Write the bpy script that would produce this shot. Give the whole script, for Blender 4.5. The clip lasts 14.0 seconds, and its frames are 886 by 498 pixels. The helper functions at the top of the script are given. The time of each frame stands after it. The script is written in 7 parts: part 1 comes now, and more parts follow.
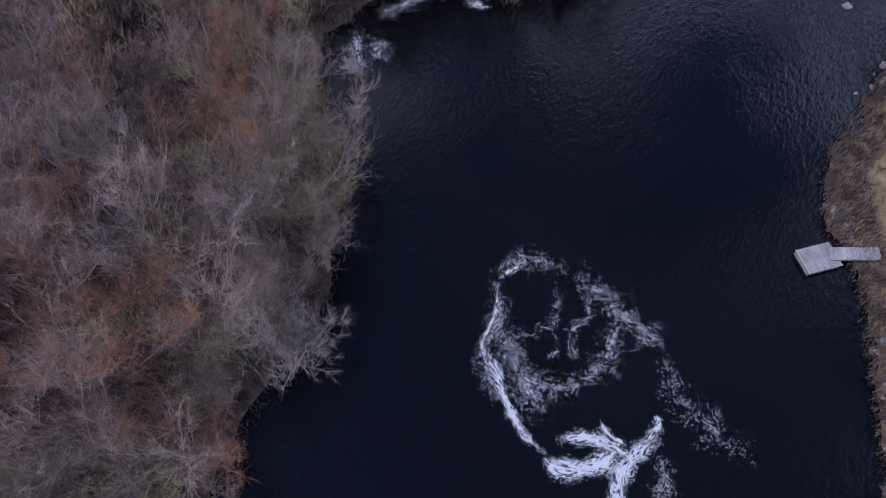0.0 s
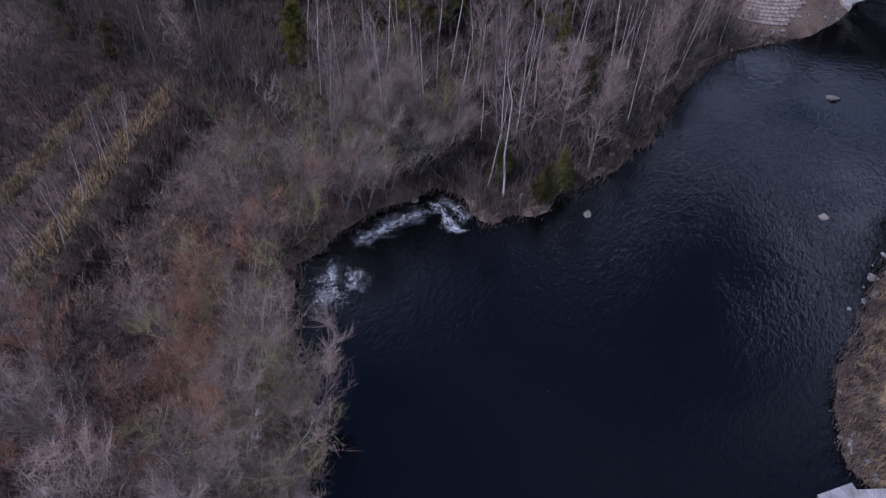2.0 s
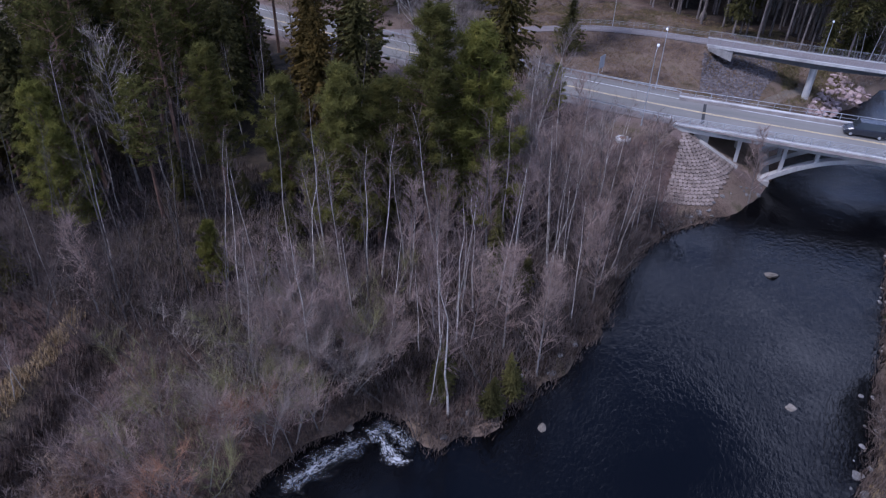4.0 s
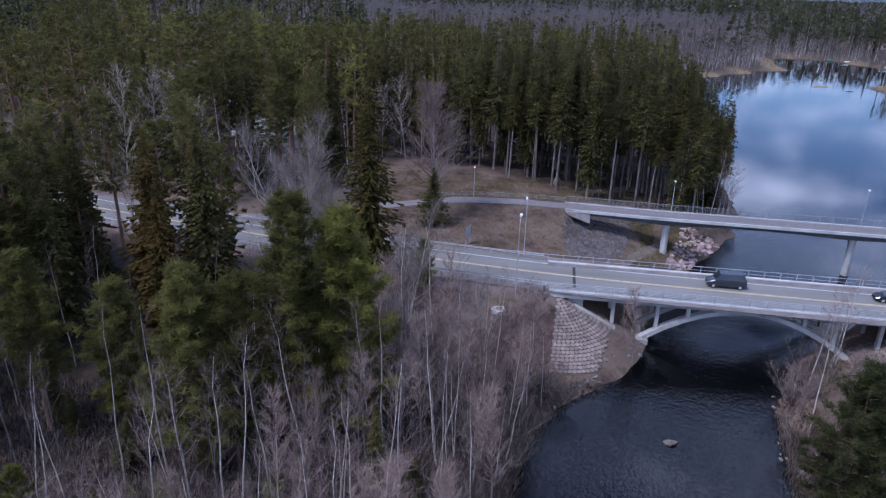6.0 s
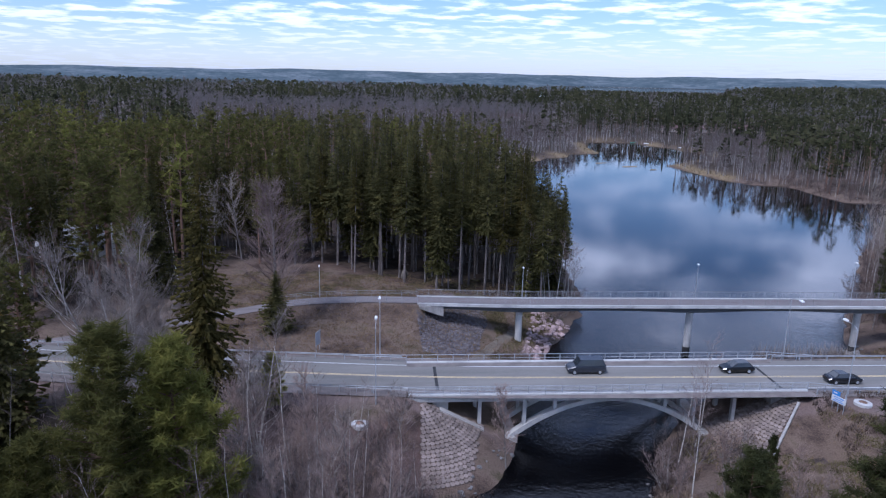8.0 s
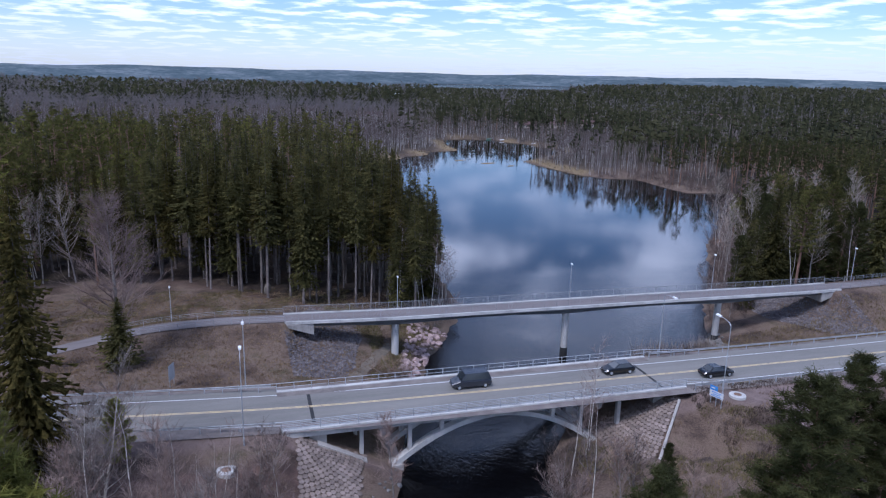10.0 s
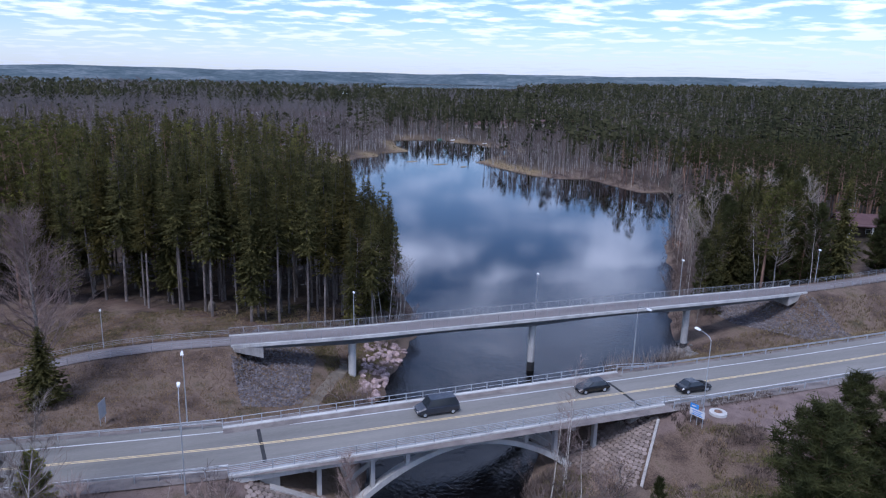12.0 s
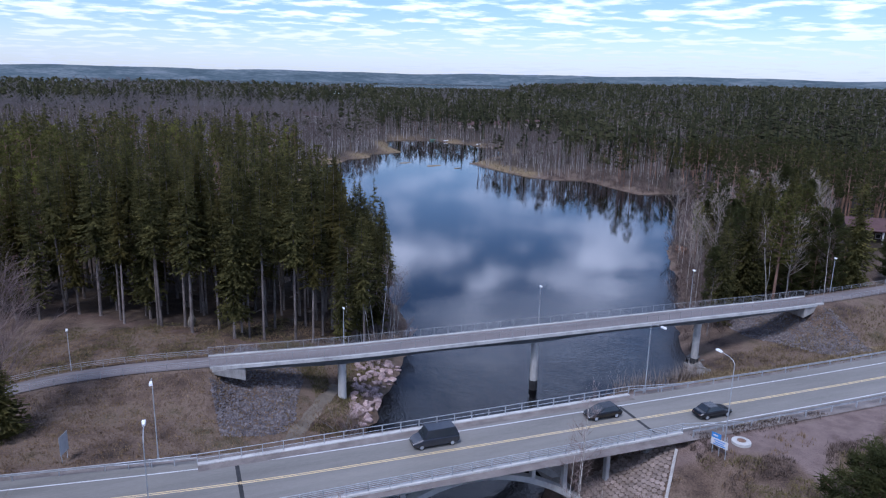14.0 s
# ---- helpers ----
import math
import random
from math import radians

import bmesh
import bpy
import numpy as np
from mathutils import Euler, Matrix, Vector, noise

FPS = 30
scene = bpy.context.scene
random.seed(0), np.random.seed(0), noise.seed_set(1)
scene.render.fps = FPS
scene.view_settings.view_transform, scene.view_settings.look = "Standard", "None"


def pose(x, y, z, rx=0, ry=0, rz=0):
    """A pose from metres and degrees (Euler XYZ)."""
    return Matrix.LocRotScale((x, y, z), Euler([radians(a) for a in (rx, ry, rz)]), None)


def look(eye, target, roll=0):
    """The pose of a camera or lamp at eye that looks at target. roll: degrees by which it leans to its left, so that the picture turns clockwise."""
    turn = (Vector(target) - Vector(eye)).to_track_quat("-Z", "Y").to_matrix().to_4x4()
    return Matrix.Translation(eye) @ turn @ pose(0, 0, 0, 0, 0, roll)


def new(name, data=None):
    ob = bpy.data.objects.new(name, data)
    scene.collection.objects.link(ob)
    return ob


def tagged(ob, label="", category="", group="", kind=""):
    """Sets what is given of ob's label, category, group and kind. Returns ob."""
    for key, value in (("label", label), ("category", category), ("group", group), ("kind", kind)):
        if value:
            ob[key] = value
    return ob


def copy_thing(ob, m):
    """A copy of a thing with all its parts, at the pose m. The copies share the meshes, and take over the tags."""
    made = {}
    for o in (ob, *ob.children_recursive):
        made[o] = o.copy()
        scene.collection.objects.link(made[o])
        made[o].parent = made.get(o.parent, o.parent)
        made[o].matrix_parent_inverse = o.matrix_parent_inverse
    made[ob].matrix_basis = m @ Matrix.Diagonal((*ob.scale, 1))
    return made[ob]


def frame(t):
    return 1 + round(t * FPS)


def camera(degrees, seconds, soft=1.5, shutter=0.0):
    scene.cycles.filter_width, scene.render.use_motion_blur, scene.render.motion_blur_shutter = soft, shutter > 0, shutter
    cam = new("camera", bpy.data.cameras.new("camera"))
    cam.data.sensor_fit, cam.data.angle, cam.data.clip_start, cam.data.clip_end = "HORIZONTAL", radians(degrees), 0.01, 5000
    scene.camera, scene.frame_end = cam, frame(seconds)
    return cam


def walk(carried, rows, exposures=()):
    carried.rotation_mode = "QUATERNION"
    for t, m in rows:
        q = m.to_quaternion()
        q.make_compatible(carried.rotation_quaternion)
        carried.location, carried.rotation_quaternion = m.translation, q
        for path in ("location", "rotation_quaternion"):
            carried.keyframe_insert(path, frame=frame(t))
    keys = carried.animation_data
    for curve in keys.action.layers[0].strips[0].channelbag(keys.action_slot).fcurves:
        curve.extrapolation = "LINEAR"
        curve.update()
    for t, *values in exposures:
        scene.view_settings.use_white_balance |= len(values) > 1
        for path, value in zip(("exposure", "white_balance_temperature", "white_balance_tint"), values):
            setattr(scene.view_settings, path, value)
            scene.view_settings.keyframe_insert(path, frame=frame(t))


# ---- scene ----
cam = camera(64.6, 14.0, soft=1.2, shutter=0.15)
PATH = [
    (0, (2.264, -112.843, 45.157), (1.853, -111.986, 43.397), 4.0),
    (0.5, (1.539, -111.378, 45.225), (1.075, -110.435, 43.524), 3.6),
    (1, (0.765, -109.851, 45.288), (0.252, -108.825, 43.65), 3.2),
    (1.5, (-0.004, -108.304, 45.349), (-0.554, -107.193, 43.779), 3.0),
    (2, (-0.753, -106.722, 45.408), (-1.308, -105.515, 43.913), 2.8),
    (2.5, (-1.563, -105.145, 45.464), (-2.132, -103.853, 44.048), 2.7),
    (3, (-2.286, -103.462, 45.493), (-2.868, -102.089, 44.16), 2.5),
    (3.2, (-2.46, -102.802, 45.469), (-3.04, -101.393, 44.173), 2.3),
    (5.3, (-3.356, -95.377, 44.109), (-3.774, -93.625, 43.24), 1.6),
    (5.5, (-3.512, -94.7, 44.075), (-3.895, -92.92, 43.248), 1.6),
    (6, (-4.034, -93.048, 44.05), (-4.324, -91.205, 43.33), 1.5),
    (6.5, (-4.454, -91.441, 44.067), (-4.646, -89.546, 43.456), 1.3),
    (7, (-4.877, -89.933, 44.078), (-4.962, -88.0, 43.573), 1.2),
    (7.5, (-5.371, -88.374, 44.113), (-5.34, -86.432, 43.633), 1.1),
    (8, (-5.821, -86.713, 44.126), (-5.671, -84.776, 43.648), 1.2),
    (8.5, (-6.119, -84.917, 44.142), (-5.854, -82.993, 43.666), 1.1),
    (9, (-6.323, -83.041, 44.16), (-5.949, -81.135, 43.684), 1.2),
    (9.2, (-6.367, -82.299, 44.167), (-5.952, -80.401, 43.691), 1.2),
    (11.3, (-5.926, -74.716, 44.247), (-5.281, -72.883, 43.772), 1.3),
    (11.5, (-5.834, -73.982, 44.252), (-5.178, -72.153, 43.778), 1.2),
    (12, (-5.478, -72.143, 44.293), (-4.806, -70.32, 43.818), 1.2),
    (12.5, (-5.041, -70.292, 44.309), (-4.366, -68.47, 43.834), 1.2),
    (13, (-4.535, -68.46, 44.26), (-3.86, -66.639, 43.785), 1.2),
    (13.5, (-3.976, -66.679, 44.216), (-3.294, -64.86, 43.74), 1.2),
    (14, (-3.464, -64.976, 44.149), (-2.772, -63.16, 43.674), 1.2),
]
walk(cam, [(t, look(eye, target, roll)) for t, eye, target, roll in PATH], [(0, -0.08, 5380, 28), (3.2, 0.05, 5280, 27), (5.3, 0.2, 5160, 24), (6.5, 0.17, 5120, 22), (7.5, 0.1, 5160, 21), (9.0, 0.07, 5220, 20), (14.0, 0.06, 5210, 20)])

# ---- daylight ----
SUN_AZ, SUN_EL = radians(228), radians(58)  # azimuth clockwise from +y
world = bpy.data.worlds.new("world")
scene.world = world
world.use_nodes = True
wn, wl = world.node_tree.nodes, world.node_tree.links
wn.clear()
sky = wn.new("ShaderNodeTexSky")
sky.sky_type, sky.sun_disc = "NISHITA", False
sky.sun_elevation, sky.sun_rotation = SUN_EL, SUN_AZ
sky.air_density, sky.dust_density, sky.ozone_density = 1.0, 0.3, 4.0
coord = wn.new("ShaderNodeTexCoord")
sep = wn.new("ShaderNodeSeparateXYZ")
wl.new(coord.outputs["Generated"], sep.inputs[0])
up = wn.new("ShaderNodeMath")
up.operation = "MAXIMUM"
wl.new(sep.outputs["Z"], up.inputs[0])
up.inputs[1].default_value = 0.0
lift = wn.new("ShaderNodeMath")
wl.new(up.outputs[0], lift.inputs[0])
lift.inputs[1].default_value = 0.07
over = wn.new("ShaderNodeVectorMath")
over.operation = "DIVIDE"
tri = wn.new("ShaderNodeCombineXYZ")
for k in range(3):
    wl.new(lift.outputs[0], tri.inputs[k])
wl.new(coord.outputs["Generated"], over.inputs[0])
wl.new(tri.outputs[0], over.inputs[1])
puff = wn.new("ShaderNodeTexNoise")
puff.inputs["Scale"].default_value = 3.1
puff.inputs["Detail"].default_value = 9.0
puff.inputs["Roughness"].default_value = 0.5
drift = wn.new("ShaderNodeVectorMath")
drift.inputs[1].default_value = (2.7, 1.9, 0.0)
wl.new(over.outputs[0], drift.inputs[0])
wl.new(drift.outputs[0], puff.inputs["Vector"])
cover = wn.new("ShaderNodeMapRange")
cover.interpolation_type = "SMOOTHSTEP"
cover.inputs["From Min"].default_value = 0.44
cover.inputs["From Max"].default_value = 0.64
wl.new(puff.outputs["Fac"], cover.inputs["Value"])
cloud = wn.new("ShaderNodeMix")
cloud.data_type = "RGBA"
haze = wn.new("ShaderNodeMapRange")  # white haze low down
haze.inputs["From Max"].default_value = 0.07
haze.inputs["To Min"].default_value, haze.inputs["To Max"].default_value = 0.42, 0.0
wl.new(up.outputs[0], haze.inputs["Value"])
veil = wn.new("ShaderNodeMath")
veil.operation = "MAXIMUM"
thin = wn.new("ShaderNodeValToRGB")  # fewer clouds between the low rows and those overhead
te = thin.color_ramp.elements
te[0].position, te[1].position = 0.09, 0.13
te[0].color, te[1].color = (1, 1, 1, 1), (0.4, 0.4, 0.4, 1)
for at_, v in ((0.19, 0.4), (0.25, 0.9), (0.36, 1.0), (0.5, 0.9), (0.72, 0.65), (0.82, 0.05)):
    te.new(at_).color = (v, v, v, 1)
wl.new(up.outputs[0], thin.inputs[0])
some = wn.new("ShaderNodeMath")
some.operation = "MULTIPLY"
wl.new(cover.outputs["Result"], some.inputs[0])
wl.new(thin.outputs[0], some.inputs[1])
wl.new(some.outputs[0], veil.inputs[0])
wl.new(haze.outputs["Result"], veil.inputs[1])
wl.new(veil.outputs[0], cloud.inputs["Factor"])
wl.new(sky.outputs[0], cloud.inputs["A"])
glow = wn.new("ShaderNodeMapRange")  # clouds are brighter higher up
glow.inputs["From Max"].default_value = 0.3
glow.inputs["To Min"].default_value, glow.inputs["To Max"].default_value = 0.88, 3.1
wl.new(up.outputs[0], glow.inputs["Value"])
white = wn.new("ShaderNodeVectorMath")
white.operation = "SCALE"
white.inputs[0].default_value = (6.3, 6.5, 6.95)
wl.new(glow.outputs["Result"], white.inputs["Scale"])
wl.new(white.outputs[0], cloud.inputs["B"])
bg = wn.new("ShaderNodeBackground")
bg.inputs["Strength"].default_value = 0.12
wl.new(cloud.outputs["Result"], bg.inputs["Color"])
wo = wn.new("ShaderNodeOutputWorld")
wl.new(bg.outputs[0], wo.inputs["Surface"])

sun = new("sun", bpy.data.lights.new("sun", "SUN"))
sun.data.energy, sun.data.angle, sun.data.color = 3.0, radians(14), (1.0, 0.94, 0.86)
sun_dir = Vector((math.sin(SUN_AZ) * math.cos(SUN_EL), math.cos(SUN_AZ) * math.cos(SUN_EL), math.sin(SUN_EL)))
sun.matrix_world = look(sun_dir * 300, (0, 0, 0))


# ---- materials ----
def mat(name, stops, scale=1.0, rough=0.9, bump=0.3, fine=12.0, bump_dist=0.05, metal=0.0, rand=0.0, spec=0.3, stretch=(1, 1, 1), per="", thin=0.0):
    """A surface with colours mixed by two scales of noise. rand: brightness spread between objects or islands."""
    m = bpy.data.materials.new(name)
    m.use_nodes = True
    n, l = m.node_tree.nodes, m.node_tree.links
    b = n["Principled BSDF"]
    tc = n.new("ShaderNodeTexCoord")
    mp = n.new("ShaderNodeMapping")
    mp.inputs["Scale"].default_value = stretch
    geo = n.new("ShaderNodeNewGeometry")
    l.new(geo.outputs["Position"], mp.inputs["Vector"])
    a = n.new("ShaderNodeTexNoise")
    a.inputs["Scale"].default_value, a.inputs["Detail"].default_value, a.inputs["Roughness"].default_value = scale, 6, 0.62
    c = n.new("ShaderNodeTexNoise")
    c.inputs["Scale"].default_value, c.inputs["Detail"].default_value = scale * fine, 4
    for t in (a, c):
        l.new(mp.outputs[0], t.inputs["Vector"])
    mix = n.new("ShaderNodeMath")
    mix.operation = "MULTIPLY_ADD"
    l.new(c.outputs["Fac"], mix.inputs[0])
    mix.inputs[1].default_value = 0.45
    sub = n.new("ShaderNodeMath")
    sub.operation = "MULTIPLY_ADD"
    l.new(a.outputs["Fac"], sub.inputs[0])
    sub.inputs[1].default_value, sub.inputs[2].default_value = 1.3, -0.375
    l.new(sub.outputs[0], mix.inputs[2])
    ramp = n.new("ShaderNodeValToRGB")
    e = ramp.color_ramp.elements
    while len(e) < len(stops):
        e.new(0.5)
    for k, col in enumerate(stops):
        e[k].position = 0.25 + 0.5 * k / max(1, len(stops) - 1)
        e[k].color = (*col, 1)
    l.new(mix.outputs[0], ramp.inputs[0])
    out = ramp.outputs[0]
    if rand:
        if per == "island":
            src = geo.outputs["Random Per Island"]
        else:
            oi = n.new("ShaderNodeObjectInfo")
            src = oi.outputs["Random"]
        mr = n.new("ShaderNodeMapRange")
        mr.inputs["To Min"].default_value, mr.inputs["To Max"].default_value = 1 - rand, 1 + rand
        l.new(src, mr.inputs["Value"])
        hs = n.new("ShaderNodeHueSaturation")
        l.new(out, hs.inputs["Color"])
        l.new(mr.outputs[0], hs.inputs["Value"])
        out = hs.outputs[0]
    l.new(out, b.inputs["Base Color"])
    b.inputs["Roughness"].default_value, b.inputs["Metallic"].default_value = rough, metal
    b.inputs["Specular IOR Level"].default_value = spec
    if bump:
        bp = n.new("ShaderNodeBump")
        bp.inputs["Strength"].default_value, bp.inputs["Distance"].default_value = bump, bump_dist
        l.new(c.outputs["Fac"], bp.inputs["Height"])
        l.new(bp.outputs[0], b.inputs["Normal"])
    if thin:
        tl = n.new("ShaderNodeBsdfTranslucent")
        l.new(out, tl.inputs["Color"])
        both = n.new("ShaderNodeMixShader")
        both.inputs[0].default_value = thin
        l.new(b.outputs[0], both.inputs[1])
        l.new(tl.outputs[0], both.inputs[2])
        l.new(both.outputs[0], n["Material Output"].inputs["Surface"])
    return m


M = {}
M["ground"] = mat("earth", [(0.030, 0.021, 0.016), (0.088, 0.060, 0.044), (0.155, 0.112, 0.082), (0.070, 0.056, 0.030)], 0.16, 1.0, 0.9, 34, 0.2)
M["asphalt"] = mat("asphalt", [(0.1319, 0.1245, 0.111), (0.172, 0.1634, 0.1454), (0.2122, 0.2001, 0.1776)], 0.15, 0.85, 0.2, 60, 0.01, stretch=(0.25, 1.6, 1))
M["pathgrey"] = mat("path_asphalt", [(0.1189, 0.1035, 0.1), (0.1627, 0.142, 0.1342), (0.1939, 0.1686, 0.1571)], 0.2, 0.9, 0.2, 50, 0.01, stretch=(0.3, 2, 1))
M["shoulder"] = mat("gravel_shoulder", [(0.1061, 0.0919, 0.0842), (0.1632, 0.1398, 0.1263), (0.2122, 0.1877, 0.1683)], 0.5, 0.95, 0.5, 30, 0.02)
M["joint"] = mat("tar_joint", [(0.02, 0.02, 0.02), (0.035, 0.035, 0.036)], 1, 0.8, 0.2)
M["yellow"] = mat("yellow_paint", [(0.52, 0.40, 0.20), (0.62, 0.48, 0.26), (0.42, 0.36, 0.26)], 0.6, 0.8, 0.05)
M["white"] = mat("white_paint", [(0.496, 0.496, 0.496), (0.592, 0.592, 0.592), (0.4, 0.4, 0.4)], 0.6, 0.8, 0.05)
M["concrete"] = mat("concrete", [(0.2, 0.1862, 0.1692), (0.32, 0.2989, 0.2726), (0.4, 0.3773, 0.3431)], 0.35, 0.9, 0.25, 14, 0.02, stretch=(1, 1, 0.35))
M["concrete_pale"] = mat("pale_concrete", [(0.3, 0.2906, 0.2755), (0.43, 0.4186, 0.3942), (0.5, 0.4876, 0.456)], 0.35, 0.85, 0.2, 14, 0.02, stretch=(1, 1, 0.3))
M["steel"] = mat("galvanised_steel", [(0.2835, 0.297, 0.3105), (0.3645, 0.378, 0.3915), (0.4185, 0.432, 0.4387)], 1.2, 0.5, 0.1, 10, 0.005, metal=0.25)
M["steel_dull"] = mat("dull_galvanised_steel", [(0.20, 0.205, 0.21), (0.27, 0.275, 0.28), (0.33, 0.335, 0.34)], 1.2, 0.6, 0.1, 10, 0.005, metal=0.2)
M["beam_dark"] = mat("painted_girder", [(0.10, 0.105, 0.11), (0.15, 0.155, 0.16)], 0.5, 0.7, 0.1)
M["bark_spruce"] = mat("spruce_bark", [(0.07, 0.057, 0.05), (0.145, 0.122, 0.108), (0.23, 0.20, 0.18)], 2.0, 1.0, 0.6, 8, 0.03, rand=0.25, stretch=(1, 1, 0.3))
M["bark_pine"] = mat("pine_bark", [(0.10, 0.06, 0.045), (0.19, 0.115, 0.08), (0.28, 0.17, 0.11)], 1.2, 1.0, 0.6, 8, 0.03, rand=0.2, stretch=(1, 1, 0.3))
M["bark_birch"] = mat("birch_bark", [(0.0628, 0.0512, 0.0459), (0.377, 0.341, 0.2984), (0.5386, 0.4945, 0.4284), (0.5924, 0.5457, 0.4743)], 2.5, 0.8, 0.3, 4, 0.01, rand=0.2, stretch=(1, 1, 2.5))
M["bark_grey"] = mat("grey_bark", [(0.102, 0.0882, 0.081), (0.204, 0.1813, 0.162), (0.306, 0.2744, 0.243)], 2.0, 1.0, 0.4, 6, 0.02, rand=0.2)
M["bark_pale"] = mat("pale_bark", [(0.204, 0.1764, 0.153), (0.3672, 0.3283, 0.2835), (0.4896, 0.4459, 0.387)], 2.0, 1.0, 0.4, 6, 0.02, rand=0.15)
M["twig_grey"] = mat("grey_twigs", [(0.2, 0.162, 0.133), (0.31, 0.258, 0.21), (0.4, 0.34, 0.277)], 0.3, 1.0, 0, 8, rand=0.22)
M["twig_red"] = mat("reddish_twigs", [(0.17, 0.118, 0.099), (0.275, 0.2, 0.165), (0.355, 0.272, 0.222)], 0.3, 1.0, 0, 8, rand=0.2)
M["twig_rust"] = mat("rusty_twigs", [(0.17, 0.085, 0.05), (0.285, 0.15, 0.09), (0.37, 0.21, 0.125)], 0.3, 1.0, 0, 8, rand=0.2)
M["twig_brown"] = mat("brown_twigs", [(0.1456, 0.0972, 0.07), (0.2464, 0.1728, 0.12), (0.3248, 0.243, 0.165)], 0.3, 1.0, 0, 8, rand=0.25)
M["needle_spruce"] = mat("spruce_needles", [(0.039, 0.0385, 0.0155), (0.088, 0.083, 0.031), (0.178, 0.158, 0.052)], 0.5, 0.9, 0, 6, spec=0.05, thin=0.5, rand=0.25)
M["needle_pine"] = mat("pine_needles", [(0.05, 0.0505, 0.018), (0.103, 0.1, 0.031), (0.18, 0.166, 0.049)], 0.5, 0.9, 0, 6, spec=0.05, thin=0.5, rand=0.25)
M["needle_young"] = mat("young_pine_needles", [(0.092, 0.096, 0.024), (0.185, 0.182, 0.044), (0.3, 0.28, 0.068)], 0.5, 0.9, 0, 6, spec=0.05, thin=0.5, rand=0.2)
# darker and paler pine needles: shade and sunlight put into the colour
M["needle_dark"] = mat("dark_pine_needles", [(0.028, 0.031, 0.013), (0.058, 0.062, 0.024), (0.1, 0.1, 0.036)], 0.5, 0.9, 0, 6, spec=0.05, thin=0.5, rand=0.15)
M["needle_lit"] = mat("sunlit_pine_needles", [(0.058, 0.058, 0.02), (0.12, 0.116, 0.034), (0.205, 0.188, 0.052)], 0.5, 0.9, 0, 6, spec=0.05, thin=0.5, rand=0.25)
M["needle_olive"] = mat("olive_needles", [(0.034, 0.031, 0.011), (0.079, 0.068, 0.022), (0.146, 0.12, 0.036)], 0.5, 0.9, 0, 6, spec=0.05, thin=0.5, rand=0.2)
M["needle_tip"] = mat("tipped_needles", [(0.0396, 0.0361, 0.0128), (0.0901, 0.0773, 0.0239), (0.2071, 0.1612, 0.0481)], 0.9, 0.9, 0, 5, spec=0.05, thin=0.5, rand=0.2)
M["needle_rust"] = mat("rusty_needles", [(0.0544, 0.0427, 0.0141), (0.1242, 0.0911, 0.0283), (0.2173, 0.1449, 0.0425)], 0.6, 0.9, 0, 6, spec=0.05, thin=0.5, rand=0.2)
M["twig_birch"] = mat("birch_twigs", [(0.1102, 0.0776, 0.0681), (0.1836, 0.1337, 0.1161), (0.2479, 0.1897, 0.1625)], 0.3, 1.0, 0, 8, rand=0.22)
M["twig_dark"] = mat("dark_twigs", [(0.05, 0.037, 0.031), (0.09, 0.068, 0.057), (0.135, 0.104, 0.088)], 0.3, 1.0, 0, 8, rand=0.25)
M["bark_dark"] = mat("dark_bark", [(0.05, 0.043, 0.038), (0.10, 0.088, 0.077), (0.16, 0.14, 0.123)], 2.0, 1.0, 0.4, 6, 0.02, rand=0.25)
M["twig_linden"] = mat("linden_twigs", [(0.13, 0.104, 0.09), (0.205, 0.17, 0.147), (0.27, 0.228, 0.197)], 0.3, 1.0, 0, 8)
M["needle_far"] = mat("far_spruce_needles", [(0.0142, 0.0168, 0.0099), (0.0285, 0.0302, 0.0154), (0.0451, 0.0448, 0.022)], 0.02, 1.0, 0, 20, rand=0.3, per="island", spec=0.05)
M["needle_far_pine"] = mat("far_pine_needles", [(0.017, 0.0185, 0.0095), (0.032, 0.0325, 0.0155), (0.052, 0.049, 0.0245)], 0.02, 1.0, 0, 20, rand=0.3, per="island", spec=0.05)
M["twig_far"] = mat("far_twigs", [(0.072, 0.056, 0.051), (0.112, 0.09, 0.081), (0.15, 0.123, 0.111)], 0.02, 1.0, 0, 20, rand=0.3, per="island", spec=0.05)
M["twig_farther"] = mat("farther_twigs", [(0.075, 0.064, 0.062), (0.11, 0.096, 0.092), (0.145, 0.13, 0.122)], 0.02, 1.0, 0, 20, rand=0.25, per="island")
M["stone_pale"] = mat("pale_stone", [(0.077, 0.065, 0.05), (0.143, 0.1222, 0.0975), (0.198, 0.1742, 0.145)], 1.2, 0.85, 0.4, 8, 0.03, rand=0.2)
M["stone_dark"] = mat("dark_stone", [(0.08, 0.075, 0.07), (0.15, 0.14, 0.13), (0.22, 0.205, 0.19)], 1.2, 0.85, 0.5, 8, 0.03, rand=0.3)
M["grass_brown"] = mat("brown_grass", [(0.1074, 0.0698, 0.042), (0.1789, 0.1236, 0.0702), (0.2505, 0.1826, 0.0935)], 0.4, 1.0, 0, 6, rand=0.25, per="island")
M["twig_brown_stuff"] = mat("brush_twigs", [(0.052, 0.037, 0.03), (0.098, 0.072, 0.058), (0.155, 0.12, 0.098)], 0.6, 1.0, 0, 8, rand=0.3, per="island")
M["twig_grey_reed"] = mat("reed", [(0.14, 0.11, 0.09), (0.2, 0.165, 0.135)], 0.8, 1.0, 0, 6)
M["stone_pink"] = mat("pink_granite", [(0.204, 0.1445, 0.136), (0.323, 0.238, 0.221), (0.408, 0.323, 0.3017)], 1.2, 0.9, 0.5, 10, 0.04, rand=0.25)
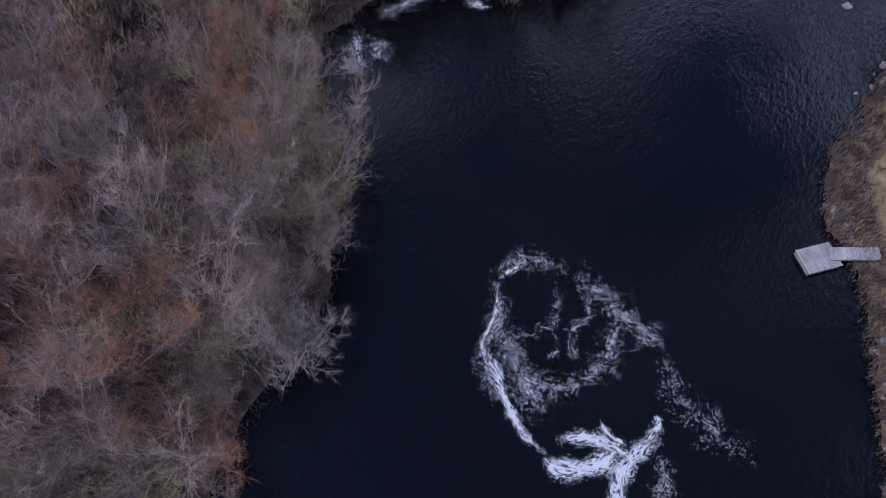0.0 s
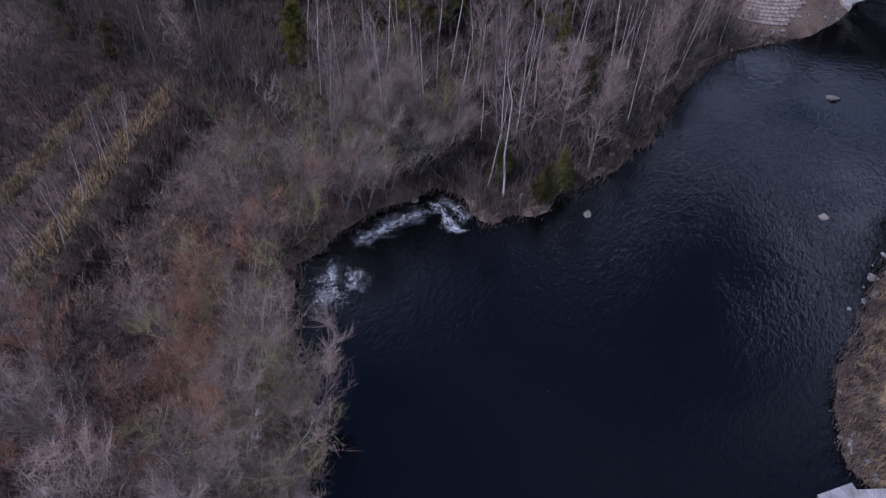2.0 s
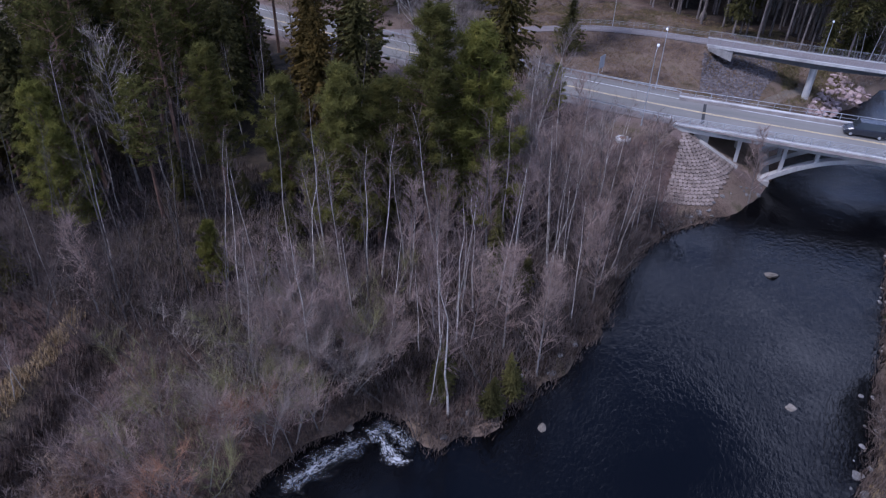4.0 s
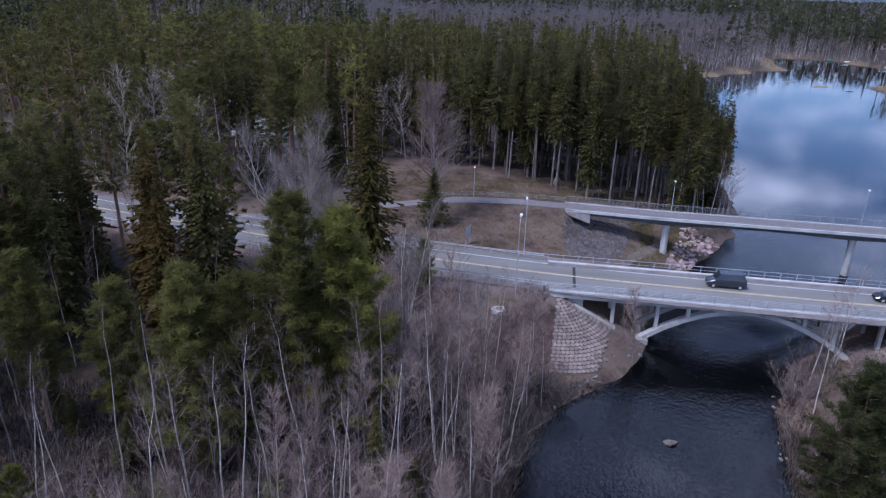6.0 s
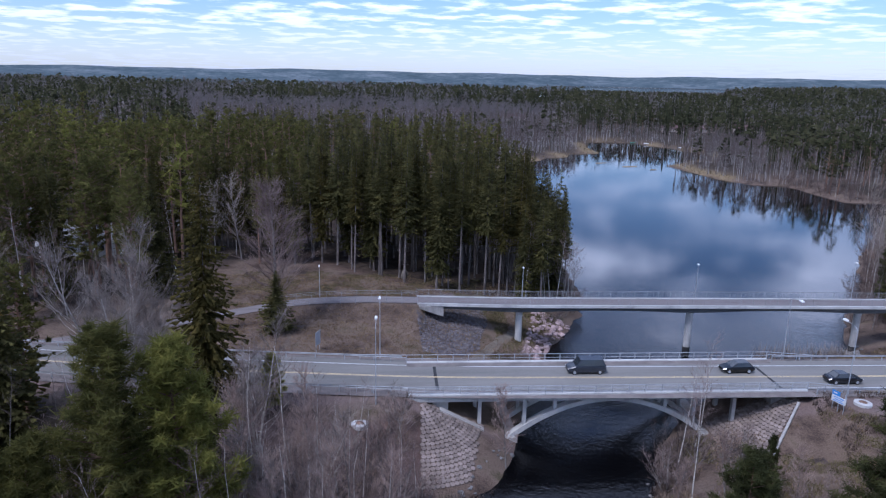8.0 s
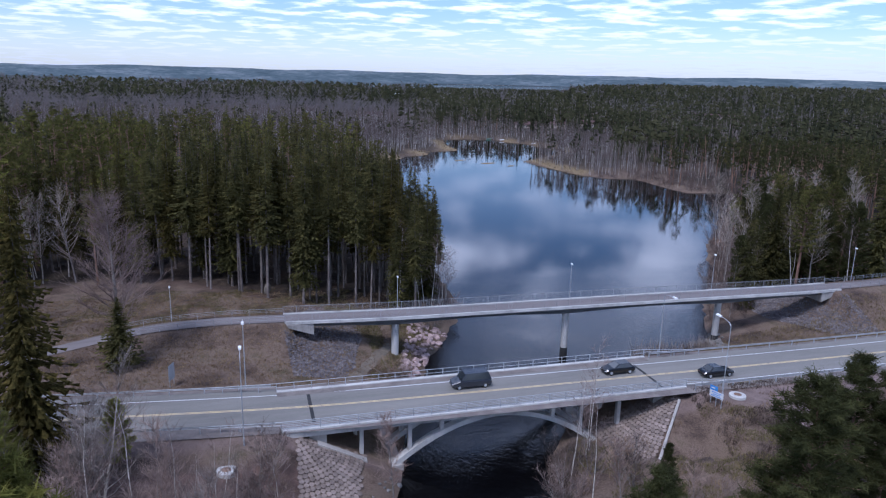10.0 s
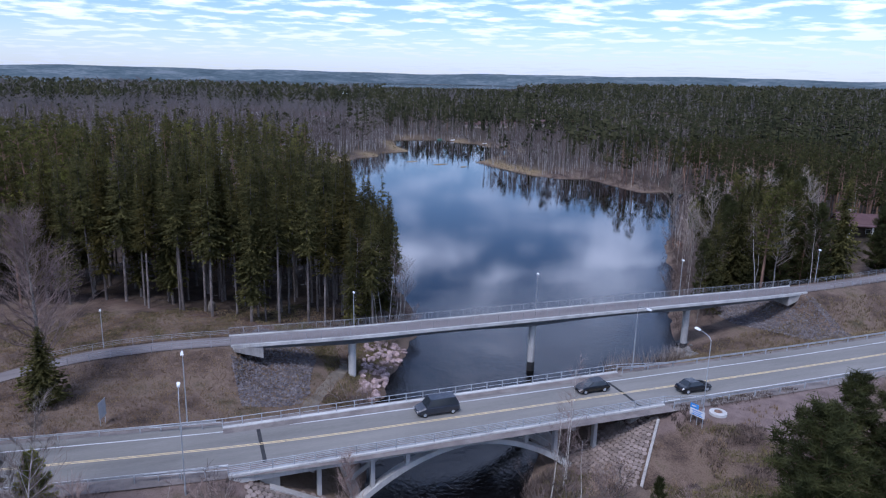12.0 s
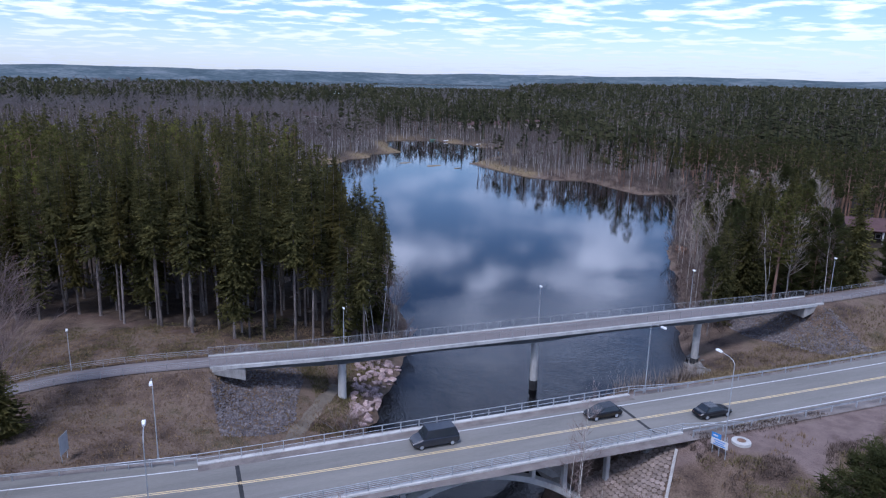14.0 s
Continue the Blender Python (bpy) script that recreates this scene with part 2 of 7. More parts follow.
M["stone_grey"] = mat("grey_rubble", [(0.075, 0.0665, 0.068), (0.135, 0.119, 0.119), (0.2025, 0.1785, 0.1734)], 1.2, 0.95, 0.5, 10, 0.04, rand=0.3, per="island")
M["paver"] = mat("concrete_paver", [(0.1184, 0.0928, 0.0766), (0.1974, 0.1559, 0.1306), (0.2664, 0.2135, 0.1828)], 0.6, 0.95, 0.5, 16, 0.02, rand=0.22)
M["wood_dock"] = mat("weathered_planks", [(0.169, 0.1575, 0.155), (0.247, 0.2331, 0.2263), (0.299, 0.2835, 0.2728)], 1.0, 0.85, 0.3, 10, 0.01, rand=0.12)
M["grass"] = mat("dry_grass", [(0.096, 0.0686, 0.039), (0.152, 0.1131, 0.0624), (0.208, 0.1599, 0.0897)], 0.8, 1.0, 0, 6, rand=0.25, per="island")
M["moss"] = mat("mossy_grass", [(0.066, 0.0546, 0.024), (0.121, 0.1029, 0.042), (0.187, 0.147, 0.07)], 0.6, 1.0, 0, 6, rand=0.25, per="island")
M["trodden"] = mat("trodden_gravel", [(0.1, 0.082, 0.062), (0.15, 0.124, 0.095), (0.2, 0.168, 0.13)], 0.5, 0.95, 0.4, 30, 0.02)
M["straw_pale"] = mat("yellow_straw", [(0.26, 0.18, 0.09), (0.36, 0.26, 0.14), (0.44, 0.33, 0.19)], 0.6, 1.0, 0, 6, rand=0.2, per="island")
M["twig_shore"] = mat("shore_twigs", [(0.07, 0.05, 0.042), (0.12, 0.088, 0.074), (0.17, 0.13, 0.11)], 0.3, 1.0, 0, 8, rand=0.25, per="island")
M["trunk_far"] = mat("far_birch_trunks", [(0.234, 0.2128, 0.1998), (0.3276, 0.304, 0.2849), (0.39, 0.3648, 0.3404)], 0.05, 1.0, 0, 20, rand=0.3, per="island")
M["twig_olive"] = mat("olive_twigs", [(0.12, 0.105, 0.045), (0.195, 0.175, 0.08), (0.265, 0.24, 0.125)], 0.3, 1.0, 0, 8, rand=0.2)
M["roof_red"] = mat("red_roof", [(0.075, 0.042, 0.042), (0.105, 0.06, 0.058)], 1, 0.8, 0.2)
M["wall_house"] = mat("house_boards", [(0.30, 0.24, 0.20), (0.42, 0.36, 0.31)], 1, 0.85, 0.2)
M["wall_dark"] = mat("dark_house_boards", [(0.05, 0.038, 0.03), (0.085, 0.065, 0.052)], 1, 0.85, 0.2)
M["wall_white"] = mat("white_boards", [(0.55, 0.55, 0.54), (0.7, 0.7, 0.68)], 1, 0.8, 0.1)
M["glass_dark"] = mat("window_glass", [(0.02, 0.025, 0.03), (0.03, 0.035, 0.04)], 1, 0.08, 0, spec=0.6)
M["car_black"] = mat("black_car_paint", [(0.004, 0.0045, 0.006), (0.007, 0.0075, 0.009)], 1, 0.18, 0, spec=0.6)
M["van_grey"] = mat("dark_grey_van_paint", [(0.018, 0.0215, 0.03), (0.027, 0.0312, 0.0413)], 1, 0.22, 0, spec=0.6)
M["rubber"] = mat("tyre_rubber", [(0.012, 0.012, 0.012), (0.02, 0.02, 0.02)], 3, 0.8, 0.1)
M["lamp_white"] = mat("white_lamp_housing", [(0.7, 0.7, 0.69), (0.8, 0.8, 0.79)], 2, 0.5, 0)
M["boat_green"] = mat("green_boat_paint", [(0.03, 0.14, 0.10), (0.05, 0.19, 0.14)], 1, 0.5, 0.05)
M["sign_blue"] = mat("blue_sign", [(0.05, 0.20, 0.50), (0.07, 0.25, 0.58)], 1, 0.5, 0)
# wooded hills with the blue-grey haze of distance put into their colour
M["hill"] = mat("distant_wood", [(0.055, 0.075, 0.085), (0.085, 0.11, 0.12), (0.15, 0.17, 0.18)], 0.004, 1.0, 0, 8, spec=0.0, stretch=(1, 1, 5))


def ground_material():
    """Earth with leaf litter, bare pinkish dirt and straw grass where the plan has them."""
    m = M["ground"]
    n, l = m.node_tree.nodes, m.node_tree.links
    b = n["Principled BSDF"]
    col = b.inputs["Base Color"].links[0].from_socket
    at = n.new("ShaderNodeAttribute")
    at.attribute_name = "cover"
    sp = n.new("ShaderNodeSeparateColor")
    l.new(at.outputs["Color"], sp.inputs[0])
    geo = n.new("ShaderNodeNewGeometry")
    for k, (dark, pale, size) in enumerate((((0.12, 0.086, 0.075), (0.20, 0.148, 0.13), 0.5), ((0.12, 0.086, 0.044), (0.25, 0.185, 0.1), 1.2), ((0.065, 0.042, 0.034), (0.15, 0.095, 0.075), 0.45))):
        t = n.new("ShaderNodeTexNoise")
        t.inputs["Scale"].default_value, t.inputs["Detail"].default_value, t.inputs["Roughness"].default_value = size, 8, 0.7
        l.new(geo.outputs["Position"], t.inputs["Vector"])
        r = n.new("ShaderNodeValToRGB")
        r.color_ramp.elements[0].position, r.color_ramp.elements[1].position = 0.32, 0.68
        r.color_ramp.elements[0].color, r.color_ramp.elements[1].color = (*dark, 1), (*pale, 1)
        l.new(t.outputs["Fac"], r.inputs[0])
        # ragged edges
        f = n.new("ShaderNodeMath")
        f.operation = "MULTIPLY_ADD"
        l.new(t.outputs["Fac"], f.inputs[0])
        f.inputs[1].default_value = 1.2
        g = n.new("ShaderNodeMath")
        g.operation = "MULTIPLY_ADD"
        l.new(sp.outputs[k], g.inputs[0])
        g.inputs[1].default_value, g.inputs[2].default_value = 1.7, -1.25
        l.new(g.outputs[0], f.inputs[2])
        f.use_clamp = True
        mx = n.new("ShaderNodeMix")
        mx.data_type = "RGBA"
        l.new(f.outputs[0], mx.inputs["Factor"])
        l.new(col, mx.inputs["A"])
        l.new(r.outputs[0], mx.inputs["B"])
        col = mx.outputs["Result"]
    # dark needle litter, with the trees' shade put into its colour
    t = n.new("ShaderNodeTexNoise")
    t.inputs["Scale"].default_value, t.inputs["Detail"].default_value = 0.7, 8
    l.new(geo.outputs["Position"], t.inputs["Vector"])
    r = n.new("ShaderNodeValToRGB")
    r.color_ramp.elements[0].position, r.color_ramp.elements[1].position = 0.35, 0.7
    r.color_ramp.elements[0].color, r.color_ramp.elements[1].color = (0.016, 0.012, 0.008, 1), (0.055, 0.041, 0.025, 1)
    l.new(t.outputs["Fac"], r.inputs[0])
    mx = n.new("ShaderNodeMix")
    mx.data_type = "RGBA"
    l.new(at.outputs["Alpha"], mx.inputs["Factor"])
    l.new(col, mx.inputs["A"])
    l.new(r.outputs[0], mx.inputs["B"])
    l.new(mx.outputs["Result"], b.inputs["Base Color"])


ground_material()


def water_material():
    m = bpy.data.materials.new("river_water")
    m.use_nodes = True
    n, l = m.node_tree.nodes, m.node_tree.links
    b = n["Principled BSDF"]
    b.inputs["Base Color"].default_value = (0.002, 0.002, 0.0025, 1)
    b.inputs["Roughness"].default_value = 0.06
    b.inputs["IOR"].default_value = 1.34
    geo = n.new("ShaderNodeNewGeometry")
    big = n.new("ShaderNodeTexNoise")
    big.inputs["Scale"].default_value, big.inputs["Detail"].default_value = 0.09, 4
    w1 = n.new("ShaderNodeTexNoise")
    w1.inputs["Scale"].default_value, w1.inputs["Detail"].default_value, w1.inputs["Distortion"].default_value = 3.2, 6, 0.7
    mp = n.new("ShaderNodeMapping")
    mp.inputs["Scale"].default_value = (1.0, 0.55, 1.0)
    mp.inputs["Rotation"].default_value = (0, 0, radians(20))
    l.new(geo.outputs["Position"], mp.inputs["Vector"])
    l.new(mp.outputs[0], w1.inputs["Vector"])
    l.new(geo.outputs["Position"], big.inputs["Vector"])
    amp = n.new("ShaderNodeMapRange")
    amp.inputs["From Min"].default_value, amp.inputs["From Max"].default_value = 0.35, 0.7
    amp.inputs["To Min"].default_value, amp.inputs["To Max"].default_value = 0.4, 1.35
    l.new(big.outputs["Fac"], amp.inputs["Value"])
    # the stream is livelier than the lake
    sp = n.new("ShaderNodeSeparateXYZ")
    l.new(geo.outputs["Position"], sp.inputs[0])
    calm = n.new("ShaderNodeMapRange")
    calm.inputs["From Min"].default_value, calm.inputs["From Max"].default_value = 8.0, 70.0
    calm.inputs["To Min"].default_value, calm.inputs["To Max"].default_value = 0.24, 0.012
    l.new(sp.outputs["Y"], calm.inputs["Value"])
    pool = n.new("ShaderNodeMapRange")
    pool.inputs["From Min"].default_value, pool.inputs["From Max"].default_value = -70.0, -20.0
    pool.inputs["To Min"].default_value, pool.inputs["To Max"].default_value = 0.105, 0.22
    l.new(sp.outputs["Y"], pool.inputs["Value"])
    least = n.new("ShaderNodeMath")
    least.operation = "MINIMUM"
    l.new(calm.outputs[0], least.inputs[0])
    l.new(pool.outputs[0], least.inputs[1])
    mu = n.new("ShaderNodeMath")
    mu.operation = "MULTIPLY"
    l.new(amp.outputs[0], mu.inputs[0])
    l.new(least.outputs[0], mu.inputs[1])
    bp = n.new("ShaderNodeBump")
    bp.inputs["Distance"].default_value = 0.3
    l.new(mu.outputs[0], bp.inputs["Strength"])
    w2 = n.new("ShaderNodeTexNoise")
    w2.inputs["Scale"].default_value, w2.inputs["Detail"].default_value, w2.inputs["Distortion"].default_value = 0.85, 3, 1.2
    l.new(mp.outputs[0], w2.inputs["Vector"])
    both = n.new("ShaderNodeMath")
    both.operation = "MULTIPLY_ADD"
    both.inputs[1].default_value = 1.0
    l.new(w2.outputs["Fac"], both.inputs[0])
    l.new(w1.outputs["Fac"], both.inputs[2])
    l.new(both.outputs[0], bp.inputs["Height"])
    l.new(bp.outputs[0], b.inputs["Normal"])
    return m


M["water"] = water_material()


def foam_material():
    m = bpy.data.materials.new("foam")
    m.use_nodes = True
    n, l = m.node_tree.nodes, m.node_tree.links
    b = n["Principled BSDF"]
    b.inputs["Base Color"].default_value = (0.45, 0.465, 0.475, 1)
    b.inputs["Roughness"].default_value = 0.8
    uv = n.new("ShaderNodeUVMap")
    uv.uv_map = "UVMap"
    sp = n.new("ShaderNodeSeparateXYZ")
    l.new(uv.outputs[0], sp.inputs[0])
    fl = n.new("ShaderNodeUVMap")
    fl.uv_map = "flow"
    mp = n.new("ShaderNodeMapping")
    mp.inputs["Scale"].default_value = (0.75, 2.4, 1.0)
    l.new(fl.outputs[0], mp.inputs["Vector"])
    geo = n.new("ShaderNodeNewGeometry")

    def tex(src, scale, detail, twist):
        t = n.new("ShaderNodeTexNoise")
        t.inputs["Scale"].default_value, t.inputs["Detail"].default_value, t.inputs["Distortion"].default_value = scale, detail, twist
        l.new(src, t.inputs["Vector"])
        return t.outputs["Fac"]

    def calc(op, a, b_, c=None):
        m_ = n.new("ShaderNodeMath")
        m_.operation = op
        for k, v in enumerate((a, b_, c)):
            if v is None:
                continue
            if isinstance(v, float):
                m_.inputs[k].default_value = v
            else:
                l.new(v, m_.inputs[k])
        return m_.outputs[0]

    def threads(src, gain, top):
        """Thin winding lines where a noise crosses its middle value."""
        return calc("MULTIPLY_ADD", calc("ABSOLUTE", calc("SUBTRACT", src, 0.5), 0.0), -gain, top)

    solid = sp.outputs["X"]
    big = tex(geo.outputs["Position"], 0.55, 5, 1.6)
    mid = tex(geo.outputs["Position"], 1.7, 5, 1.2)
    streak = threads(tex(mp.outputs[0], 1.2, 4, 1.6), 5.0, 0.34)
    grain = tex(geo.outputs["Position"], 9.0, 2, 0.3)
    # a thin torn film of fine specks
    film = calc("ADD", calc("MULTIPLY_ADD", solid, 1.3, 0.3), calc("MULTIPLY_ADD", calc("ADD", big, mid), 1.7, -1.7))
    film = calc("MINIMUM", calc("MAXIMUM", film, 0.0), 1.0)
    specks = calc("MULTIPLY_ADD", calc("ADD", grain, calc("MULTIPLY_ADD", film, 0.22, -0.66)), 5.0, 0.0)
    film = calc("MULTIPLY", calc("MINIMUM", calc("MAXIMUM", specks, 0.0), 0.27), calc("MINIMUM", calc("MULTIPLY", film, 3.0), 1.0))
    # thick white foam with dark flow lines
    thickest = calc("MULTIPLY_ADD", calc("ADD", calc("ADD", solid, -0.56), calc("ADD", calc("MULTIPLY", streak, 1.15), calc("MULTIPLY_ADD", mid, 1.0, -0.5))), 2.4, 0.0)
    mr = n.new("ShaderNodeMapRange")
    mr.inputs["To Max"].default_value = 0.95
    l.new(calc("MAXIMUM", film, thickest), mr.inputs["Value"])
    l.new(mr.outputs[0], b.inputs["Alpha"])
    return m


M["foam"] = foam_material()


# ---- building helpers ----
def obj(name, verts, faces, material, parent=None, label="", smooth=False, mats=None, index=None):
    """One mesh object from vertices and faces."""
    me = bpy.data.meshes.new(name)
    me.from_pydata([tuple(v) for v in verts], [], [tuple(f) for f in faces])
    for m in mats or [material]:
        me.materials.append(M[m] if isinstance(m, str) else m)
    if index is not None:
        me.polygons.foreach_set("material_index", index)
    if smooth:
        me.polygons.foreach_set("use_smooth", [True] * len(me.polygons))
    me.update()
    ob = new(name, me)
    ob.parent = parent
    return tagged(ob, label)


def empty(name, at, label, category, group="", rz=0.0):
    e = new(name)
    e.matrix_basis = pose(*at, 0, 0, rz)
    e.empty_display_size = 0.3
    return tagged(e, label, category, group)


class Geo:
    """Vertices and faces gathered for one mesh."""

    def __init__(self):
        self.v, self.f = [], []

    def add(self, verts, faces):
        k = len(self.v)
        self.v += [tuple(p) for p in verts]
        self.f += [tuple(i + k for i in q) for q in faces]

    def box(self, x0, y0, z0, x1, y1, z1, c=0.0):
        """A box with its upright and upper edges cut off by c."""
        if not c:
            self.add([(x0, y0, z0), (x1, y0, z0), (x1, y1, z0), (x0, y1, z0), (x0, y0, z1), (x1, y0, z1), (x1, y1, z1), (x0, y1, z1)],
                     [(3, 2, 1, 0), (4, 5, 6, 7), (0, 1, 5, 4), (1, 2, 6, 5), (2, 3, 7, 6), (3, 0, 4, 7)])
            return
        ring = lambda d, z: [(x0 + d, y0 + d, z), (x1 - d, y0 + d, z), (x1 - d, y1 - d, z), (x0 + d, y1 - d, z)]  # noqa: E731
        self.add(ring(0, z0) + ring(0, z1 - c) + ring(c, z1),
                 [(3, 2, 1, 0), (8, 9, 10, 11)] + [(a + o, (a + 1) % 4 + o, (a + 1) % 4 + 4 + o, a + 4 + o) for o in (0, 4) for a in range(4)])

    def tube(self, pts, radii, n=6, cap=True):
        """A tube along points with a radius at each."""
        pts = [Vector(p) for p in pts]
        rings, side = [], None
        for k, p in enumerate(pts):
            d = (pts[min(k + 1, len(pts) - 1)] - pts[max(k - 1, 0)]).normalized()
            if side is None:
                side = d.cross(Vector((0.3, 0.9, 0.1)) if abs(d.y) < 0.9 else Vector((1, 0, 0.1)))
            side = (side - d * side.dot(d)).normalized()
            o = d.cross(side)
            rings.append([p + (side * math.cos(a) + o * math.sin(a)) * radii[k] for a in [2 * math.pi * i / n for i in range(n)]])
        verts = [q for r in rings for q in r]
        faces = [(k * n + i, k * n + (i + 1) % n, (k + 1) * n + (i + 1) % n, (k + 1) * n + i) for k in range(len(pts) - 1) for i in range(n)]
        if cap:
            faces += [tuple(range(n - 1, -1, -1)), tuple((len(pts) - 1) * n + i for i in range(n))]
        self.add(verts, faces)

    def weld(self):
        """Join vertices that lie on one another."""
        seen, to = {}, []
        for p in self.v:
            to.append(seen.setdefault(tuple(round(c, 3) for c in p), len(seen)))
        self.v = list(seen)
        self.f = [tuple(to[i] for i in q) for q in self.f]
        return self

    def make(self, name, material, parent=None, label="", smooth=False):
        return obj(name, self.v, self.f, material, parent, label, smooth)


def curve_y(knots):
    """A smooth curve through knots, as a function."""
    xs, ys = [np.array(c, float) for c in zip(*knots)]
    slope = np.gradient(ys, xs)

    def at(x):
        x = np.asarray(x, float)
        k = np.clip(np.searchsorted(xs, x) - 1, 0, len(xs) - 2)
        h = xs[k + 1] - xs[k]
        s = np.clip((x - xs[k]) / h, -3, 4)
        inside = (s >= 0) & (s <= 1)
        s3 = np.clip(s, 0, 1)
        y = (2 * s3**3 - 3 * s3**2 + 1) * ys[k] + (s3**3 - 2 * s3**2 + s3) * h * slope[k] + (3 * s3**2 - 2 * s3**3) * ys[k + 1] + (s3**3 - s3**2) * h * slope[k + 1]
        return np.where(inside, y, np.where(s < 0, ys[0] + slope[0] * (x - xs[0]), ys[-1] + slope[-1] * (x - xs[-1])))

    return at


# ---- the plan ----
ROAD_Z = 6.5
road_y = curve_y([(-130, 22.0), (-70, 7.0), (-40, 1.6), (-20, -1.0), (0, -3.1), (20, -3.8), (44, -4.2), (80, -4.6), (140, -3.0), (220, 2.0)])
foot_y = curve_y([(-60, 8.0), (-45, 14.0), (-32, 20.5), (-22, 24.6), (-12, 25.0), (-1, 23.3), (14, 21.0), (28, 19.9), (43, 19.2), (66, 18.7), (90, 19.0), (110, 20.5), (140, 24.0), (180, 32.0)])
foot_z = curve_y([(-60, 6.3), (-32, 7.0), (-12, 7.9), (-1, 8.3), (20, 8.8), (43, 9.05), (70, 9.0), (95, 8.6), (120, 8.3), (160, 8.5), (200, 9.0)])
# the water's edge, down the left bank and back up the right one
SHORE = [(18, 16), (13, 4), (10, -8), (8.5, -13), (5, -19), (-1, -25), (-5, -34), (-5.5, -45), (-8, -53), (-11.5, -61), (-15.5, -66), (-18.5, -63.5), (-22, -64), (-25.5, -70),
         (-28.0, -77), (-23.4, -84.5), (-17.4, -90), (-14.3, -96), (-12.9, -103), (-12.6, -110), (-11.6, -150), (-10, -220), (60, -220), (36, -150), (28.6, -105), (24.4, -92),
         (22.0, -84.5), (20.0, -79), (16.2, -74), (14.8, -68), (16.6, -58), (19, -46), (21, -35), (23, -22), (28, -10), (36, 0), (46, 4.5), (58, 7.5), (68, 13), (73, 22), (80, 33), (90, 45),
         (99, 56), (112, 76), (118, 85), (133, 99), (152, 116), (174, 134), (192, 154), (184, 164), (169, 169), (168, 188), (169, 208), (158, 211), (148, 219), (145, 244), (141, 276), (151, 292),
         (180, 314), (189, 342), (184, 371), (173, 398), (163, 417), (146, 419), (128, 395), (124, 366), (134, 352), (123, 343), (95, 316), (69, 289), (57, 286), (50, 268), (44, 200), (38, 110), (35, 56), (32, 44), (27, 32), (22, 24)]
# the large lake in the distance
FAR_LAKE = [(-1500, 2300), (-700, 1750), (-250, 1700), (150, 1900), (330, 1500), (720, 1430), (1150, 2100), (1800, 3000), (2300, 3400), (2150, 4250), (1500, 4700), (900, 4520), (-900, 4520), (-2100, 3900)]


def edge_distance(px, py, ring):
    """Distance to a closed outline; negative inside."""
    best = np.full(px.shape, 1e9)
    odd = np.zeros(px.shape, bool)
    for (ax, ay), (bx, by) in zip(ring, ring[1:] + ring[:1]):
        dx, dy = bx - ax, by - ay
        s = np.clip(((px - ax) * dx + (py - ay) * dy) / (dx * dx + dy * dy), 0, 1)
        best = np.minimum(best, np.hypot(px - ax - s * dx, py - ay - s * dy))
        if dy:
            odd ^= ((ay > py) != (by > py)) & (px < dx * (py - ay) / dy + ax)
    return np.where(odd, -best, best)


def smooth01(a, lo, hi):
    s = np.clip((a - lo) / (hi - lo), 0, 1)
    return s * s * (3 - 2 * s)


def waves(x, y, size, seed):
    """Cheap rolling unevenness between -1 and 1."""
    r = np.random.RandomState(seed)
    out = 0
    for k in range(6):
        a, p = r.uniform(0, 6.28), r.uniform(0, 6.28)
        w = size * r.uniform(0.6, 1.6)
        out = out + np.sin((x * math.cos(a) + y * math.sin(a)) * 6.28 / w + p)
    return out / 3.5


CONE_L, CONE_R = (-2.2, -8.9), (45.6, -9.3)


def cone_height(x, y):
    """The paved slopes before the bridge ends; -99 elsewhere."""
    out = np.full(np.shape(x), -99.0)
    for (cx, cy), side in ((CONE_L, 1), (CONE_R, -1)):
        dx, dy = (x - cx) * side, y - cy
        r = np.where(dy < 0, np.hypot(dx, dy), dx)
        inside = (dx > -1.0) & (dy < 11.5) & (r < 12.5)
        out = np.where(inside, np.maximum(out, np.minimum(5.9, 6.0 - 0.46 * np.maximum(r, 0))), out)
    return out


